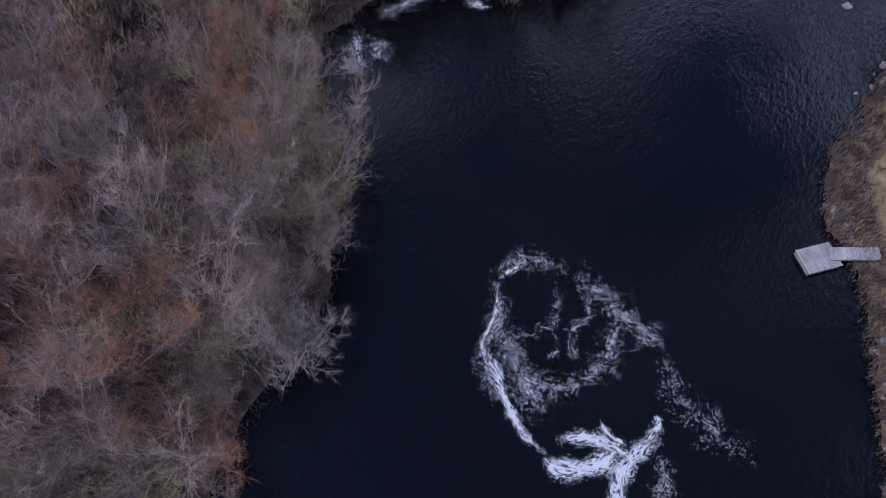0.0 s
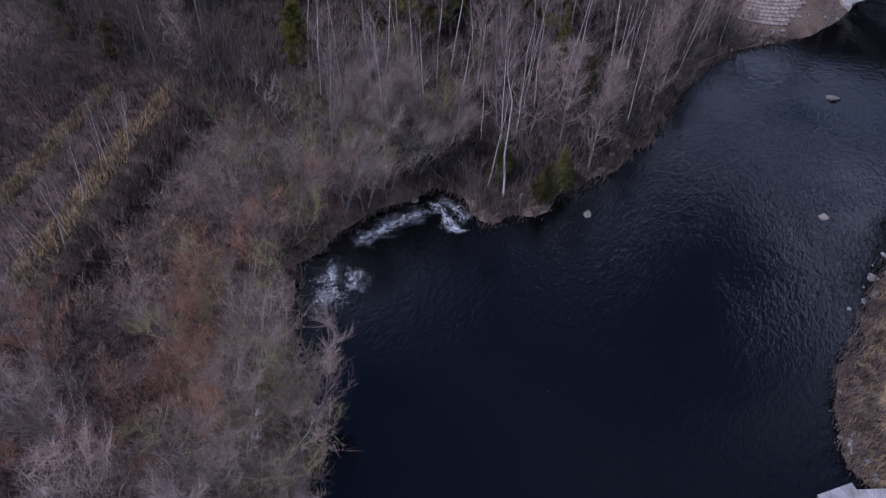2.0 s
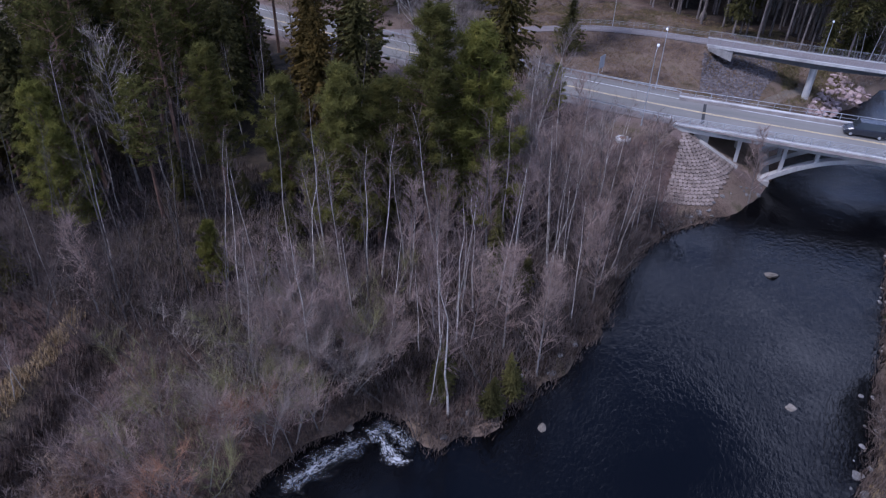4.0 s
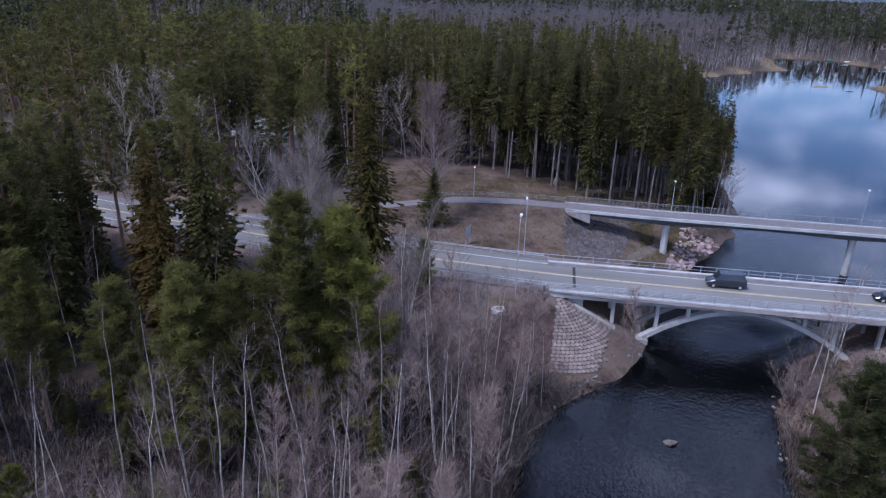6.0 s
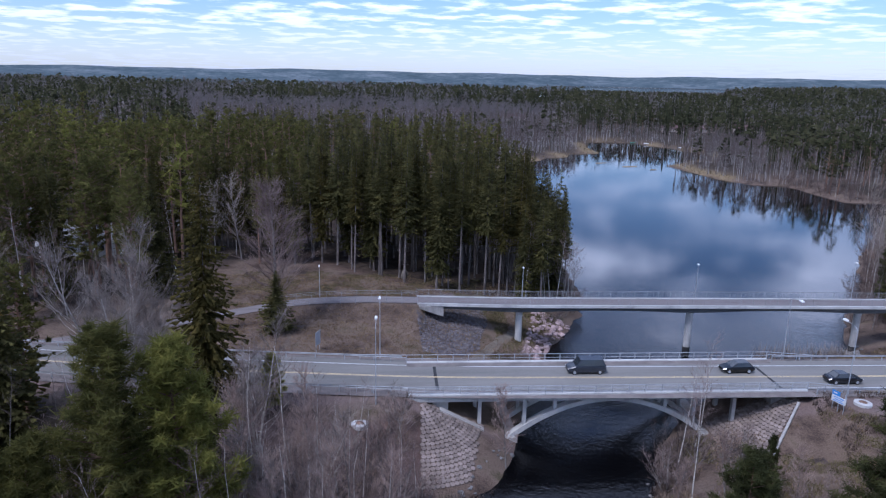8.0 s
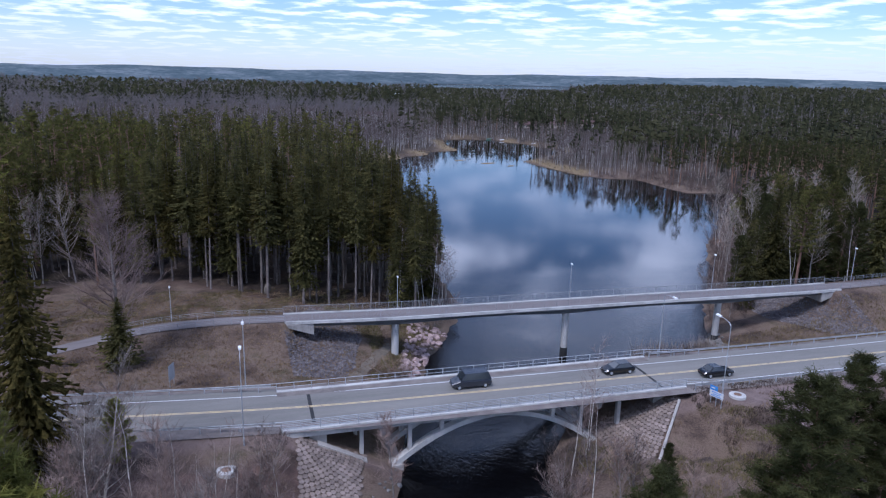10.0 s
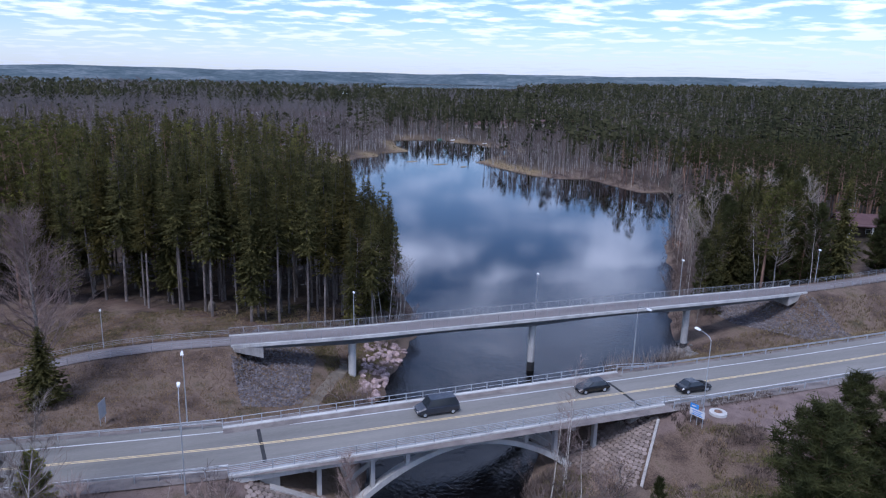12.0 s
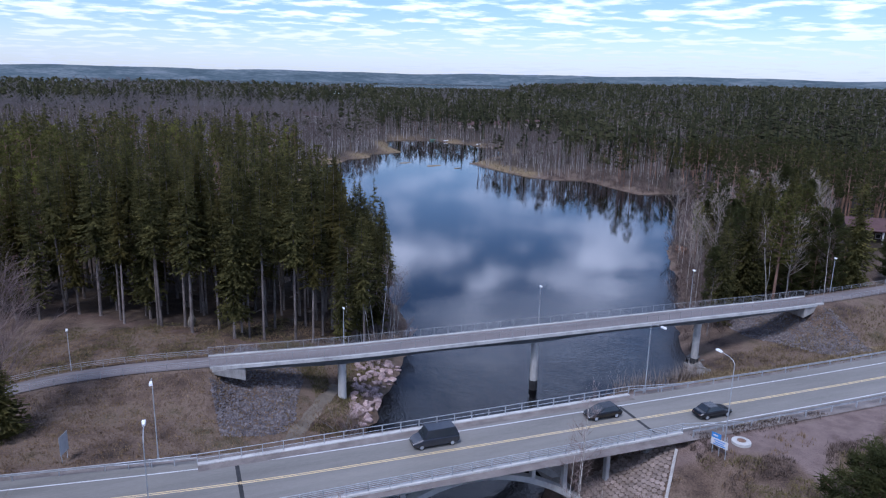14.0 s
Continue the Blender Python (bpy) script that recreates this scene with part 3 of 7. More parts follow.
def height(x, y):
    """The ground's height."""
    x, y = np.asarray(x, float), np.asarray(y, float)
    d = edge_distance(x, y, SHORE)
    d = np.where(y > 1000, np.minimum(d, edge_distance(x, y, FAR_LAKE)), d)
    near = (np.abs(x) < 260) & (y < 500)
    d = d + near * (0.55 * waves(x, y, 4.5, 21) + 0.5 * waves(x, y, 12, 22)) * (1 - ((x > 4) & (x < 40) & (y > -16) & (y < 8)))
    rough = 0.25 * waves(x, y, 9, 1) + 0.5 * waves(x, y, 40, 2)
    far = np.hypot(x, y)
    plateau = 4.2 + rough + 2.5 * smooth01(y, -60, 0) * (x < 60) - 2.2 * smooth01(y, 60, 200) + 3.0 * smooth01(far, 500, 1600) + 3 * waves(x, y, 900, 5) * smooth01(far, 400, 1500) + 9.0 * smooth01(x, 180, 700) * smooth01(y, 100, 500)
    plateau = plateau + 6.5 * smooth01(-x, 55, 130) * smooth01(y, 40, 110) * (1 - smooth01(y, 260, 420))
    plateau = plateau + 3.2 * np.exp(-((x - 157) ** 2 + (y - 59) ** 2) / 20.0 ** 2)
    slope = 0.32 + 0.2 * smooth01(y, -50, -20) * (1 - smooth01(y, 30, 60))
    land = plateau * (1 - np.exp(-np.maximum(d, 0) * slope / np.maximum(plateau, 0.5))) + 0.05
    h = np.where(d > 0, land, np.maximum(-2.5, 0.45 * d))
    # an overgrown ditch with a dike beside it
    for line, dz, w in (((-38.0, -92.0, -44.0, -71.0), -2.0, 1.6), ((-42.0, -92.0, -47.0, -74.0), 1.2, 1.8)):
        ax, ay, bx, by = line
        q = np.clip(((x - ax) * (bx - ax) + (y - ay) * (by - ay)) / ((bx - ax) ** 2 + (by - ay) ** 2), 0, 1)
        h = h + dz * np.exp(-(np.hypot(x - ax - q * (bx - ax), y - ay - q * (by - ay)) / w) ** 2)
    # embankments of the road and the footpath, but not beneath the bridges
    off = np.abs(y - road_y(x))
    on = (x < -2.5) | (x > 46.0)
    flat = 6.3 + 7.0 * ((y < road_y(x)) & (x > 46)) * smooth01(x, 46.5, 52)
    bank = ROAD_Z - 0.12 - 0.03 * np.maximum(np.minimum(off, flat) - 6.3, 0) - 0.45 * np.maximum(off - flat, 0)
    h = np.where(on & (off < 6.3), ROAD_Z - 0.12, np.where(on & (bank > h) & (d > -1), bank, h))
    cut = ROAD_Z - 0.12 + 0.45 * np.maximum(off - 8.0, 0)
    h = np.where(on & (h > cut), cut, h)
    fo, fz = np.abs(y - foot_y(x)), foot_z(x)
    onf = (x < -1.0) | (x > 94)
    bank = fz - 0.1 - 0.5 * np.maximum(fo - 2.6, 0)
    h = np.where(onf & (fo < 2.6), fz - 0.1, np.where(onf & (bank > h) & (d > -1), bank, h))
    # rubble cones under the footbridge's ends
    for cx, side in ((-1.0, 1), (96.0, -1)):
        r = np.hypot(np.maximum((x - cx) * side, 0) , np.maximum(np.abs(y - foot_y(x)) - 2.0, 0) * 0.8)
        cone = foot_z(cx) - 1.5 - 0.55 * r
        h = np.where((cone > h) & ((x - cx) * side > -3) & (r < 13) & (d > -1), cone, h)
    c = cone_height(x, y)
    h = np.where(c > -50, np.where(d > 1.5, c - 0.12, np.minimum(h, c - 0.12)), h)
    return h


def spaced(lo, hi, step, far, grow):
    """Even steps in the middle, then ever wider ones."""
    mid = list(np.arange(lo, hi + step / 2, step))
    left, right, s = [], [], step
    a, b = mid[0], mid[-1]
    while b < far or a > -far:
        s *= grow
        a, b = a - s, b + s
        left.append(a)
        right.append(b)
    return np.array(left[::-1] + mid + right)


gx, gy = spaced(-75, 125, 1.25, 4900, 1.09), spaced(-135, 75, 1.25, 4900, 1.09)
GX, GY = np.meshgrid(gx, gy)
GZ = height(GX, GY)
GD = edge_distance(GX, GY, SHORE)


def sample(grid, x, y):
    """A grid's value at places, between its points."""
    x, y = np.asarray(x, float), np.asarray(y, float)
    i, j = np.clip(np.searchsorted(gx, x) - 1, 0, len(gx) - 2), np.clip(np.searchsorted(gy, y) - 1, 0, len(gy) - 2)
    u, v = np.clip((x - gx[i]) / (gx[i + 1] - gx[i]), 0, 1), np.clip((y - gy[j]) / (gy[j + 1] - gy[j]), 0, 1)
    return (grid[j, i] * (1 - u) + grid[j, i + 1] * u) * (1 - v) + (grid[j + 1, i] * (1 - u) + grid[j + 1, i + 1] * u) * v


def ground_z(x, y):
    return float(sample(GZ, x, y))


def shore(x, y):
    return float(sample(GD, x, y))


nx, ny = len(gx), len(gy)
idx = np.arange(nx * ny).reshape(ny, nx)
quads = np.stack([idx[:-1, :-1], idx[:-1, 1:], idx[1:, 1:], idx[1:, :-1]], -1).reshape(-1, 4)
ground = obj("ground", np.stack([GX, GY, GZ], -1).reshape(-1, 3).tolist(), quads.tolist(), "ground", smooth=True)
DIRT = [(46, -9.5), (49, -9.5), (58, -9.8), (80, -9.3), (100, -8.5), (76, -12.5), (66, -17), (61, -16.5), (55, -21), (53, -15.5), (48, -13)]
cover = np.zeros((ny, nx, 4), np.float32)
cover[..., 0] = smooth01(-edge_distance(GX, GY, DIRT), -1.0, 1.2)
cover[..., 0] = np.maximum(cover[..., 0], 0.8 * smooth01(-np.abs(np.abs(GY - road_y(GX)) - 6.5), -2.5, -0.5) * (GX < 60))
straw = smooth01(GD, -0.5, 1.0) * (1 - smooth01(GD, 5, 16)) * ((GY < -50) & (GX > 5) | (GY > 225))
straw = np.maximum(straw, (GY > road_y(GX) + 6) * (GY < road_y(GX) + 12) * (GX > 58))
straw = np.maximum(straw, 0.55 * (GX > 12) * (GY < -60) * (GD > 0))
for ax, ay, bx, by in ((-42.0, -92.0, -47.0, -74.0), (-51.0, -85.0, -52.8, -77.0)):
    q = np.clip(((GX - ax) * (bx - ax) + (GY - ay) * (by - ay)) / ((bx - ax) ** 2 + (by - ay) ** 2), 0, 1)
    straw = np.maximum(straw, np.exp(-(np.hypot(GX - ax - q * (bx - ax), GY - ay - q * (by - ay)) / 1.6) ** 2))
cover[..., 1] = np.clip(straw, 0, 1)
cover[..., 2] = (GX < 0) * (GY < -12) * smooth01(GD, 0, 2) * 0.95
cover[..., 2] = np.maximum(cover[..., 2], smooth01(-edge_distance(GX, GY, [(-26, 58), (-12, 48), (5, 34), (22, 32), (32, 46), (44, 200), (-60, 200)]), -3, 2))
cover[..., 2] *= 1 - np.clip(straw, 0, 1)
cover[..., 0] = np.maximum(cover[..., 0], smooth01(-edge_distance(GX, GY, [(-150, 128), (-112, 112), (-104, 140), (-150, 165)]), -3, 3))
# woods whose floor has the trees' shade in its dark colour
cover[..., 3] = smooth01(-edge_distance(GX, GY, [(-95, -66), (-40, -66), (-26, -66), (-18, -61), (-10, -57), (-6, -50), (-4, -38), (-6, -27), (-20, -18), (-34, -12), (-60, -4), (-95, 4)]), -2, 3)
cover[..., 3] = np.maximum(cover[..., 3], 0.8 * smooth01(-edge_distance(GX, GY, [(-24, 58), (-12, 49), (5, 37), (22, 36), (32, 46), (44, 200), (-60, 200)]), -2, 2))
cover[..., 3] = np.maximum(cover[..., 3], smooth01(-edge_distance(GX, GY, [(86, 30), (120, 31), (150, 48), (178, 60), (260, 70), (260, 215), (185, 215), (185, 140), (130, 92), (104, 58)]), -3, 3))
cover[..., 3] = np.maximum(cover[..., 3], 0.85 * smooth01(GY, 200, 260) * smooth01(GD, 5, 14))
cover[..., 3] = np.maximum(cover[..., 3], 0.9 * smooth01(-edge_distance(GX, GY, [(-46, 30), (-44, 55), (-24, 59), (-60, 200), (-130, 110), (-130, 30)]), -2, 2))
layer = ground.data.color_attributes.new("cover", "FLOAT_COLOR", "POINT")
layer.data.foreach_set("color", cover.ravel())
tagged(ground, "brown spring ground with dry grass and dead leaves", "ground", kind="structure")
water = obj("water", [(-4900, -4900, 0), (4900, -4900, 0), (4900, 4900, 0), (-4900, 4900, 0)], [(0, 1, 2, 3)], "water")
tagged(water, "dark rippled river water widening into a lake", "water", kind="structure")


def ribbon(name, x0, x1, o0, o1, z, material, yf, label, category="", parent=None, kind="structure", step=2.0, zf=None, dash=None):
    """A strip along a road between two offsets from its middle line."""
    g = Geo()
    xs = np.linspace(x0, x1, max(2, int((x1 - x0) / step)))
    ys = yf(xs)
    zs = zf(xs) if zf else np.full(xs.shape, 0.0)
    for k in range(len(xs) - 1):
        if dash and (k % dash[0]) >= dash[1]:
            continue
        g.add([(xs[k], ys[k] + o0, zs[k] + z), (xs[k + 1], ys[k + 1] + o0, zs[k + 1] + z), (xs[k + 1], ys[k + 1] + o1, zs[k + 1] + z), (xs[k], ys[k] + o1, zs[k] + z)], [(0, 1, 2, 3)])
    ob = g.weld().make(name, material, parent, label)
    return tagged(ob, "", category, kind=kind) if not parent else ob


road = ribbon("road", -125, 220, -6.0, 6.0, ROAD_Z - 0.03, "shoulder", road_y, "grey gravel-edged two-lane road", "road")
ribbon("asphalt", -125, 220, -3.9, 5.2, ROAD_Z, "asphalt", road_y, "worn grey asphalt with darker wheel tracks", parent=road)
ribbon("edge_line", -125, 220, 3.45, 3.6, ROAD_Z + 0.006, "white", road_y, "white edge line", parent=road)
ribbon("edge_line", -125, -3.5, -3.6, -3.45, ROAD_Z + 0.006, "white", road_y, "white edge line", parent=road)
ribbon("edge_line", 47, 220, -3.6, -3.45, ROAD_Z + 0.006, "white", road_y, "white edge line", parent=road)
for o_ in (-0.13, 0.13):
    ribbon("centre_line", -125, 220, o_ - 0.065, o_ + 0.065, ROAD_Z + 0.006, "yellow", road_y, "faded yellow centre line", parent=road)
path = ribbon("pavement", -60, -1.2, -1.7, 1.7, 0.0, "pathgrey", foot_y, "grey asphalt footpath", "footpath", zf=foot_z)
ribbon("pavement", 96, 200, -1.7, 1.7, 0.0, "pathgrey", foot_y, "grey asphalt footpath", "footpath", zf=foot_z)

# ---- the road bridge ----
def along(xs, yf, off, zf):
    return [Vector((float(x), float(yf(x)) + off, float(zf(x)))) for x in xs]


def flat_z(z):
    return lambda x: z


NEAR_Y, FAR_Y, DECK_0, DECK_1 = -8.75, 1.75, -3.6, 46.8


def straight(y):
    return lambda x: y + 0.0 * x


def railing(parent, x0, x1, yf, zf, high, step, rails, rail_r=0.035, post=(0.05, 0.07), steel="steel", bars=0.0):
    """Posts, level rails and, if bars is given, thin upright bars that far apart."""
    n = max(2, round((x1 - x0) / step))
    xs = [x0 + (x1 - x0) * k / n for k in range(n + 1)]
    first = None
    for x in xs:
        y, z = float(yf(x)), float(zf(x))
        if first is None:
            g = Geo()
            g.box(-post[0] / 2, -post[1] / 2, -0.05, post[0] / 2, post[1] / 2, high, 0.01)
            first = g.make("post", steel, parent)
            ob = first
        else:
            ob = new("post", first.data)
            ob.parent = parent
        ob.matrix_basis = pose(x, y, z)
    for u in rails:
        g = Geo()
        fine = np.linspace(x0, x1, max(2, int((x1 - x0) / 3)))
        g.tube([(float(x), float(yf(x)), float(zf(x)) + high * u) for x in fine], [rail_r if u == max(rails) else rail_r * 0.7] * len(fine), 5)
        g.make("rail", steel, parent)
    if bars:
        g = Geo()
        for x in np.arange(x0, x1, bars):
            y, z = float(yf(x)), float(zf(x))
            g.add([(x - 0.009, y, z + 0.1), (x + 0.009, y, z + 0.1), (x + 0.009, y, z + high * 0.93), (x - 0.009, y, z + high * 0.93)], [(0, 1, 2, 3)])
        tagged(g.make("railing_infill", steel, parent, "thin upright railing bars"), kind="stuff")


def road_bridge():
    e = empty("road_bridge", (0, 0, 0), "grey concrete arch road bridge over the river", "bridge")
    g = Geo()
    g.box(DECK_0 + 3, NEAR_Y + 0.35, 5.55, DECK_1 - 3, FAR_Y - 0.35, ROAD_Z - 0.05)
    g.make("deck_slab", "concrete", e)
    for y0, y1 in ((NEAR_Y, NEAR_Y + 0.55), (FAR_Y - 0.55, FAR_Y)):
        n = 12
        for k in range(n):
            a, b = DECK_0 + (DECK_1 - DECK_0) * k / n, DECK_0 + (DECK_1 - DECK_0) * (k + 1) / n
            g = Geo()
            g.box(a + 0.01, y0, 5.72, b - 0.01, y1, 6.68, 0.04)
            g.make("edge_beam", "concrete_pale", e, "pale weathered concrete edge beam")
    # two arch ribs and the columns on them
    xa, xb, zc = 8.6, 34.6, 5.8
    xm = (xa + xb) / 2

    def arch_z(x):
        return 0.5 + (zc - 0.5) * (1 - ((x - xm) / (xb - xm)) ** 2)

    for y in (-8.0, -3.4, 0.9):
        g = Geo()
        xs = np.linspace(xa, xb, 25)
        for k in range(24):
            d0, d1 = 0.36 + 0.2 * abs(xs[k] - xm) / 13, 0.36 + 0.2 * abs(xs[k + 1] - xm) / 13
            p = [(xs[k], arch_z(xs[k]) - d0), (xs[k + 1], arch_z(xs[k + 1]) - d1), (xs[k + 1], arch_z(xs[k + 1]) + d1 * 0.4), (xs[k], arch_z(xs[k]) + d0 * 0.4)]
            g.add([(a, y - 0.5, b) for a, b in p] + [(a, y + 0.5, b) for a, b in p], [(0, 1, 2, 3), (7, 6, 5, 4), (1, 0, 4, 5), (3, 2, 6, 7)])
        g.weld().make("arch_rib", "concrete_pale", e, "slender concrete arch rib")
    for x in (5.2, 10.8, 14.6, 28.6, 32.4, 37.6):
        for y in (-8.0, -3.4, 0.9):
            foot = arch_z(x) if xa < x < xb else 1.3
            g = Geo()
            g.box(x - 0.22, y - 0.3, foot - 0.1, x + 0.22, y + 0.3, 5.58)
            g.make("column", "concrete_pale", e, "pale square concrete column")
    for x0, x1 in ((-0.6, 1.3), (42.4, 44.2)):
        g = Geo()
        g.box(x0, NEAR_Y + 0.5, 3.2, x1, FAR_Y - 0.5, 5.56)
        g.make("abutment", "concrete", e)
    for x in (8.7, 34.5):
        g = Geo()
        g.box(x - 1.3, NEAR_Y + 0.1, -1.0, x + 1.3, FAR_Y - 0.1, 0.85, 0.15)
        g.make("arch_footing", "concrete", e)
    for x in (0.05, 43.9):
        g = Geo()
        y = float(road_y(x))
        g.box(x - 0.2, y - 3.9, ROAD_Z - 0.02, x + 0.2, y + 3.5, ROAD_Z + 0.004)
        g.make("expansion_joint", "joint", e, "black tar expansion joint")
    g = Geo()
    for k in range(26):
        a, b = DECK_0 + 50.4 * k / 26, DECK_0 + 50.4 * (k + 1) / 26
        g.add([(a, FAR_Y - 1.6, ROAD_Z + 0.005), (b, FAR_Y - 1.6, ROAD_Z + 0.005), (b, FAR_Y - 0.55, ROAD_Z + 0.05), (a, FAR_Y - 0.55, ROAD_Z + 0.05)], [(0, 1, 2, 3)])
    g.weld().make("verge_strip", "shoulder", e, "pale gritty strip beside the kerb")
    for side, y in (("near", NEAR_Y + 0.2), ("far", FAR_Y - 0.2)):
        rl = empty("bridge_railing", (0, 0, 0), "galvanised steel tube railing on the road bridge", "railing", "road bridge railings")
        railing(rl, DECK_0, DECK_1, straight(y), flat_z(6.68), 0.95, 2.1, (0.2, 0.4, 0.6, 0.8, 1.0) if side == "near" else (0.45, 1.0), 0.045, (0.08, 0.1))


def rail_ends():
    """Rails that run down from the bridge railings to the guardrails."""
    for x0, x1, y, off in ((DECK_0, DECK_0 - 7.5, FAR_Y - 0.2, 5.0), (DECK_0, DECK_0 - 7.5, NEAR_Y + 0.2, -4.9), (DECK_1, DECK_1 + 7.5, FAR_Y - 0.2, 5.3), (DECK_1, DECK_1 + 7.5, NEAR_Y + 0.2, -5.3)):
        e = empty("rail_end", (0, 0, 0), "sloping steel tube rail joining the bridge railing to the guardrail", "railing", "railing ends")
        yb = float(road_y(x1)) + off
        for za, zb in ((7.63, 7.22), (7.25, 7.02)):
            g = Geo()
            g.tube([(x0 + (x1 - x0) * q, y + (yb - y) * q, za + (zb - za) * q) for q in (0, 0.25, 0.5, 0.75, 1)], [0.045] * 5, 6)
            g.make("rail", "steel", e)
        for q in (0.28, 0.56, 0.84):
            g = Geo()
            px, py = x0 + (x1 - x0) * q, y + (yb - y) * q
            g.box(px - 0.04, py - 0.05, 6.2, px + 0.04, py + 0.05, 7.63 - 0.41 * q, 0.01)
            g.make("post", "steel", e)


rail_ends()


def slope_kerb():
    """A sloping concrete kerb between the slab facing and the soil under the bridge."""
    for a, b_, side in ((Vector((0.2, -9.05, 5.12)), Vector((5.6, -9.45, 2.45)), Vector((0.03, 0.42, 0.0))), (Vector((44.9, -10.1, 5.75)), Vector((38.6, -16.2, 1.75)), Vector((0.11, -0.11, 0.0)))):
        g = Geo()
        up_ = Vector((0, 0, -0.3))
        v = [a - side, b_ - side, b_ + side, a + side]
        g.add(v + [p + up_ for p in v], [(0, 1, 2, 3), (0, 4, 5, 1), (1, 5, 6, 2), (2, 6, 7, 3), (3, 7, 4, 0)])
        tagged(g.make("slope_kerb", "concrete"), "sloping pale concrete kerb beside the slab facing", "kerb", kind="structure")


road_bridge()
slope_kerb()


def guardrail(x0, x1, off, label):
    e = empty("guardrail", (0, 0, 0), label, "guardrail", "road guardrails")
    prof = [(0.00, 0.52), (0.05, 0.57), (0.0, 0.65), (0.05, 0.74), (0.0, 0.80)]
    g = Geo()
    xs = np.linspace(x0, x1, max(2, int((x1 - x0) / 3)))
    s = -1 if off > 0 else 1
    for k in range(len(xs) - 1):
        for q in range(4):
            (o0, z0), (o1, z1) = prof[q], prof[q + 1]
            P = lambda x, o, z: (x, float(road_y(x)) + off + s * o, ROAD_Z + z)  # noqa: E731
            g.add([P(xs[k], o0, z0), P(xs[k + 1], o0, z0), P(xs[k + 1], o1, z1), P(xs[k], o1, z1)], [(0, 1, 2, 3)])
    g.weld().make("beam", "steel_dull", e, "ribbed galvanised steel beam")
    first = None
    for x in np.arange(x0, x1, 4.0):
        if first is None:
            g = Geo()
            g.box(-0.05, -0.06, -0.4, 0.05, 0.06, 0.74)
            first = ob = g.make("post", "steel", e)
        else:
            ob = new("post", first.data)
            ob.parent = e
        ob.matrix_basis = pose(float(x), float(road_y(x)) + off - s * 0.09, ROAD_Z)


guardrail(-68, -4.2, 5.0, "galvanised guardrail along the road before the bridge")
guardrail(-68, -4.2, -4.9, "galvanised guardrail on the river side of the road")
guardrail(47.4, 215, 5.3, "galvanised guardrail along the lake side of the road")
guardrail(47.4, 215, -5.3, "galvanised guardrail beside the dirt verge")


# ---- the footbridge ----
def strip_box(g, x0, x1, yf, o0, o1, zf, z0, z1, n=40):
    """A long box that follows the footbridge."""
    xs = np.linspace(x0, x1, n)
    for k in range(n - 1):
        a, b = float(xs[k]), float(xs[k + 1])
        ya, yb, za, zb = float(yf(a)), float(yf(b)), float(zf(a)), float(zf(b))
        g.add([(a, ya + o0, za + z0), (b, yb + o0, zb + z0), (b, yb + o1, zb + z0), (a, ya + o1, za + z0), (a, ya + o0, za + z1), (b, yb + o0, zb + z1), (b, yb + o1, zb + z1), (a, ya + o1, za + z1)],
              [(3, 2, 1, 0), (4, 5, 6, 7), (0, 1, 5, 4), (2, 3, 7, 6)] + ([(3, 0, 4, 7)] if k == 0 else []) + ([(1, 2, 6, 5)] if k == n - 2 else []))


FB0, FB1, HALF = -1.4, 96.5, 2.15
PIERS = (15.2, 43.2, 71.8)


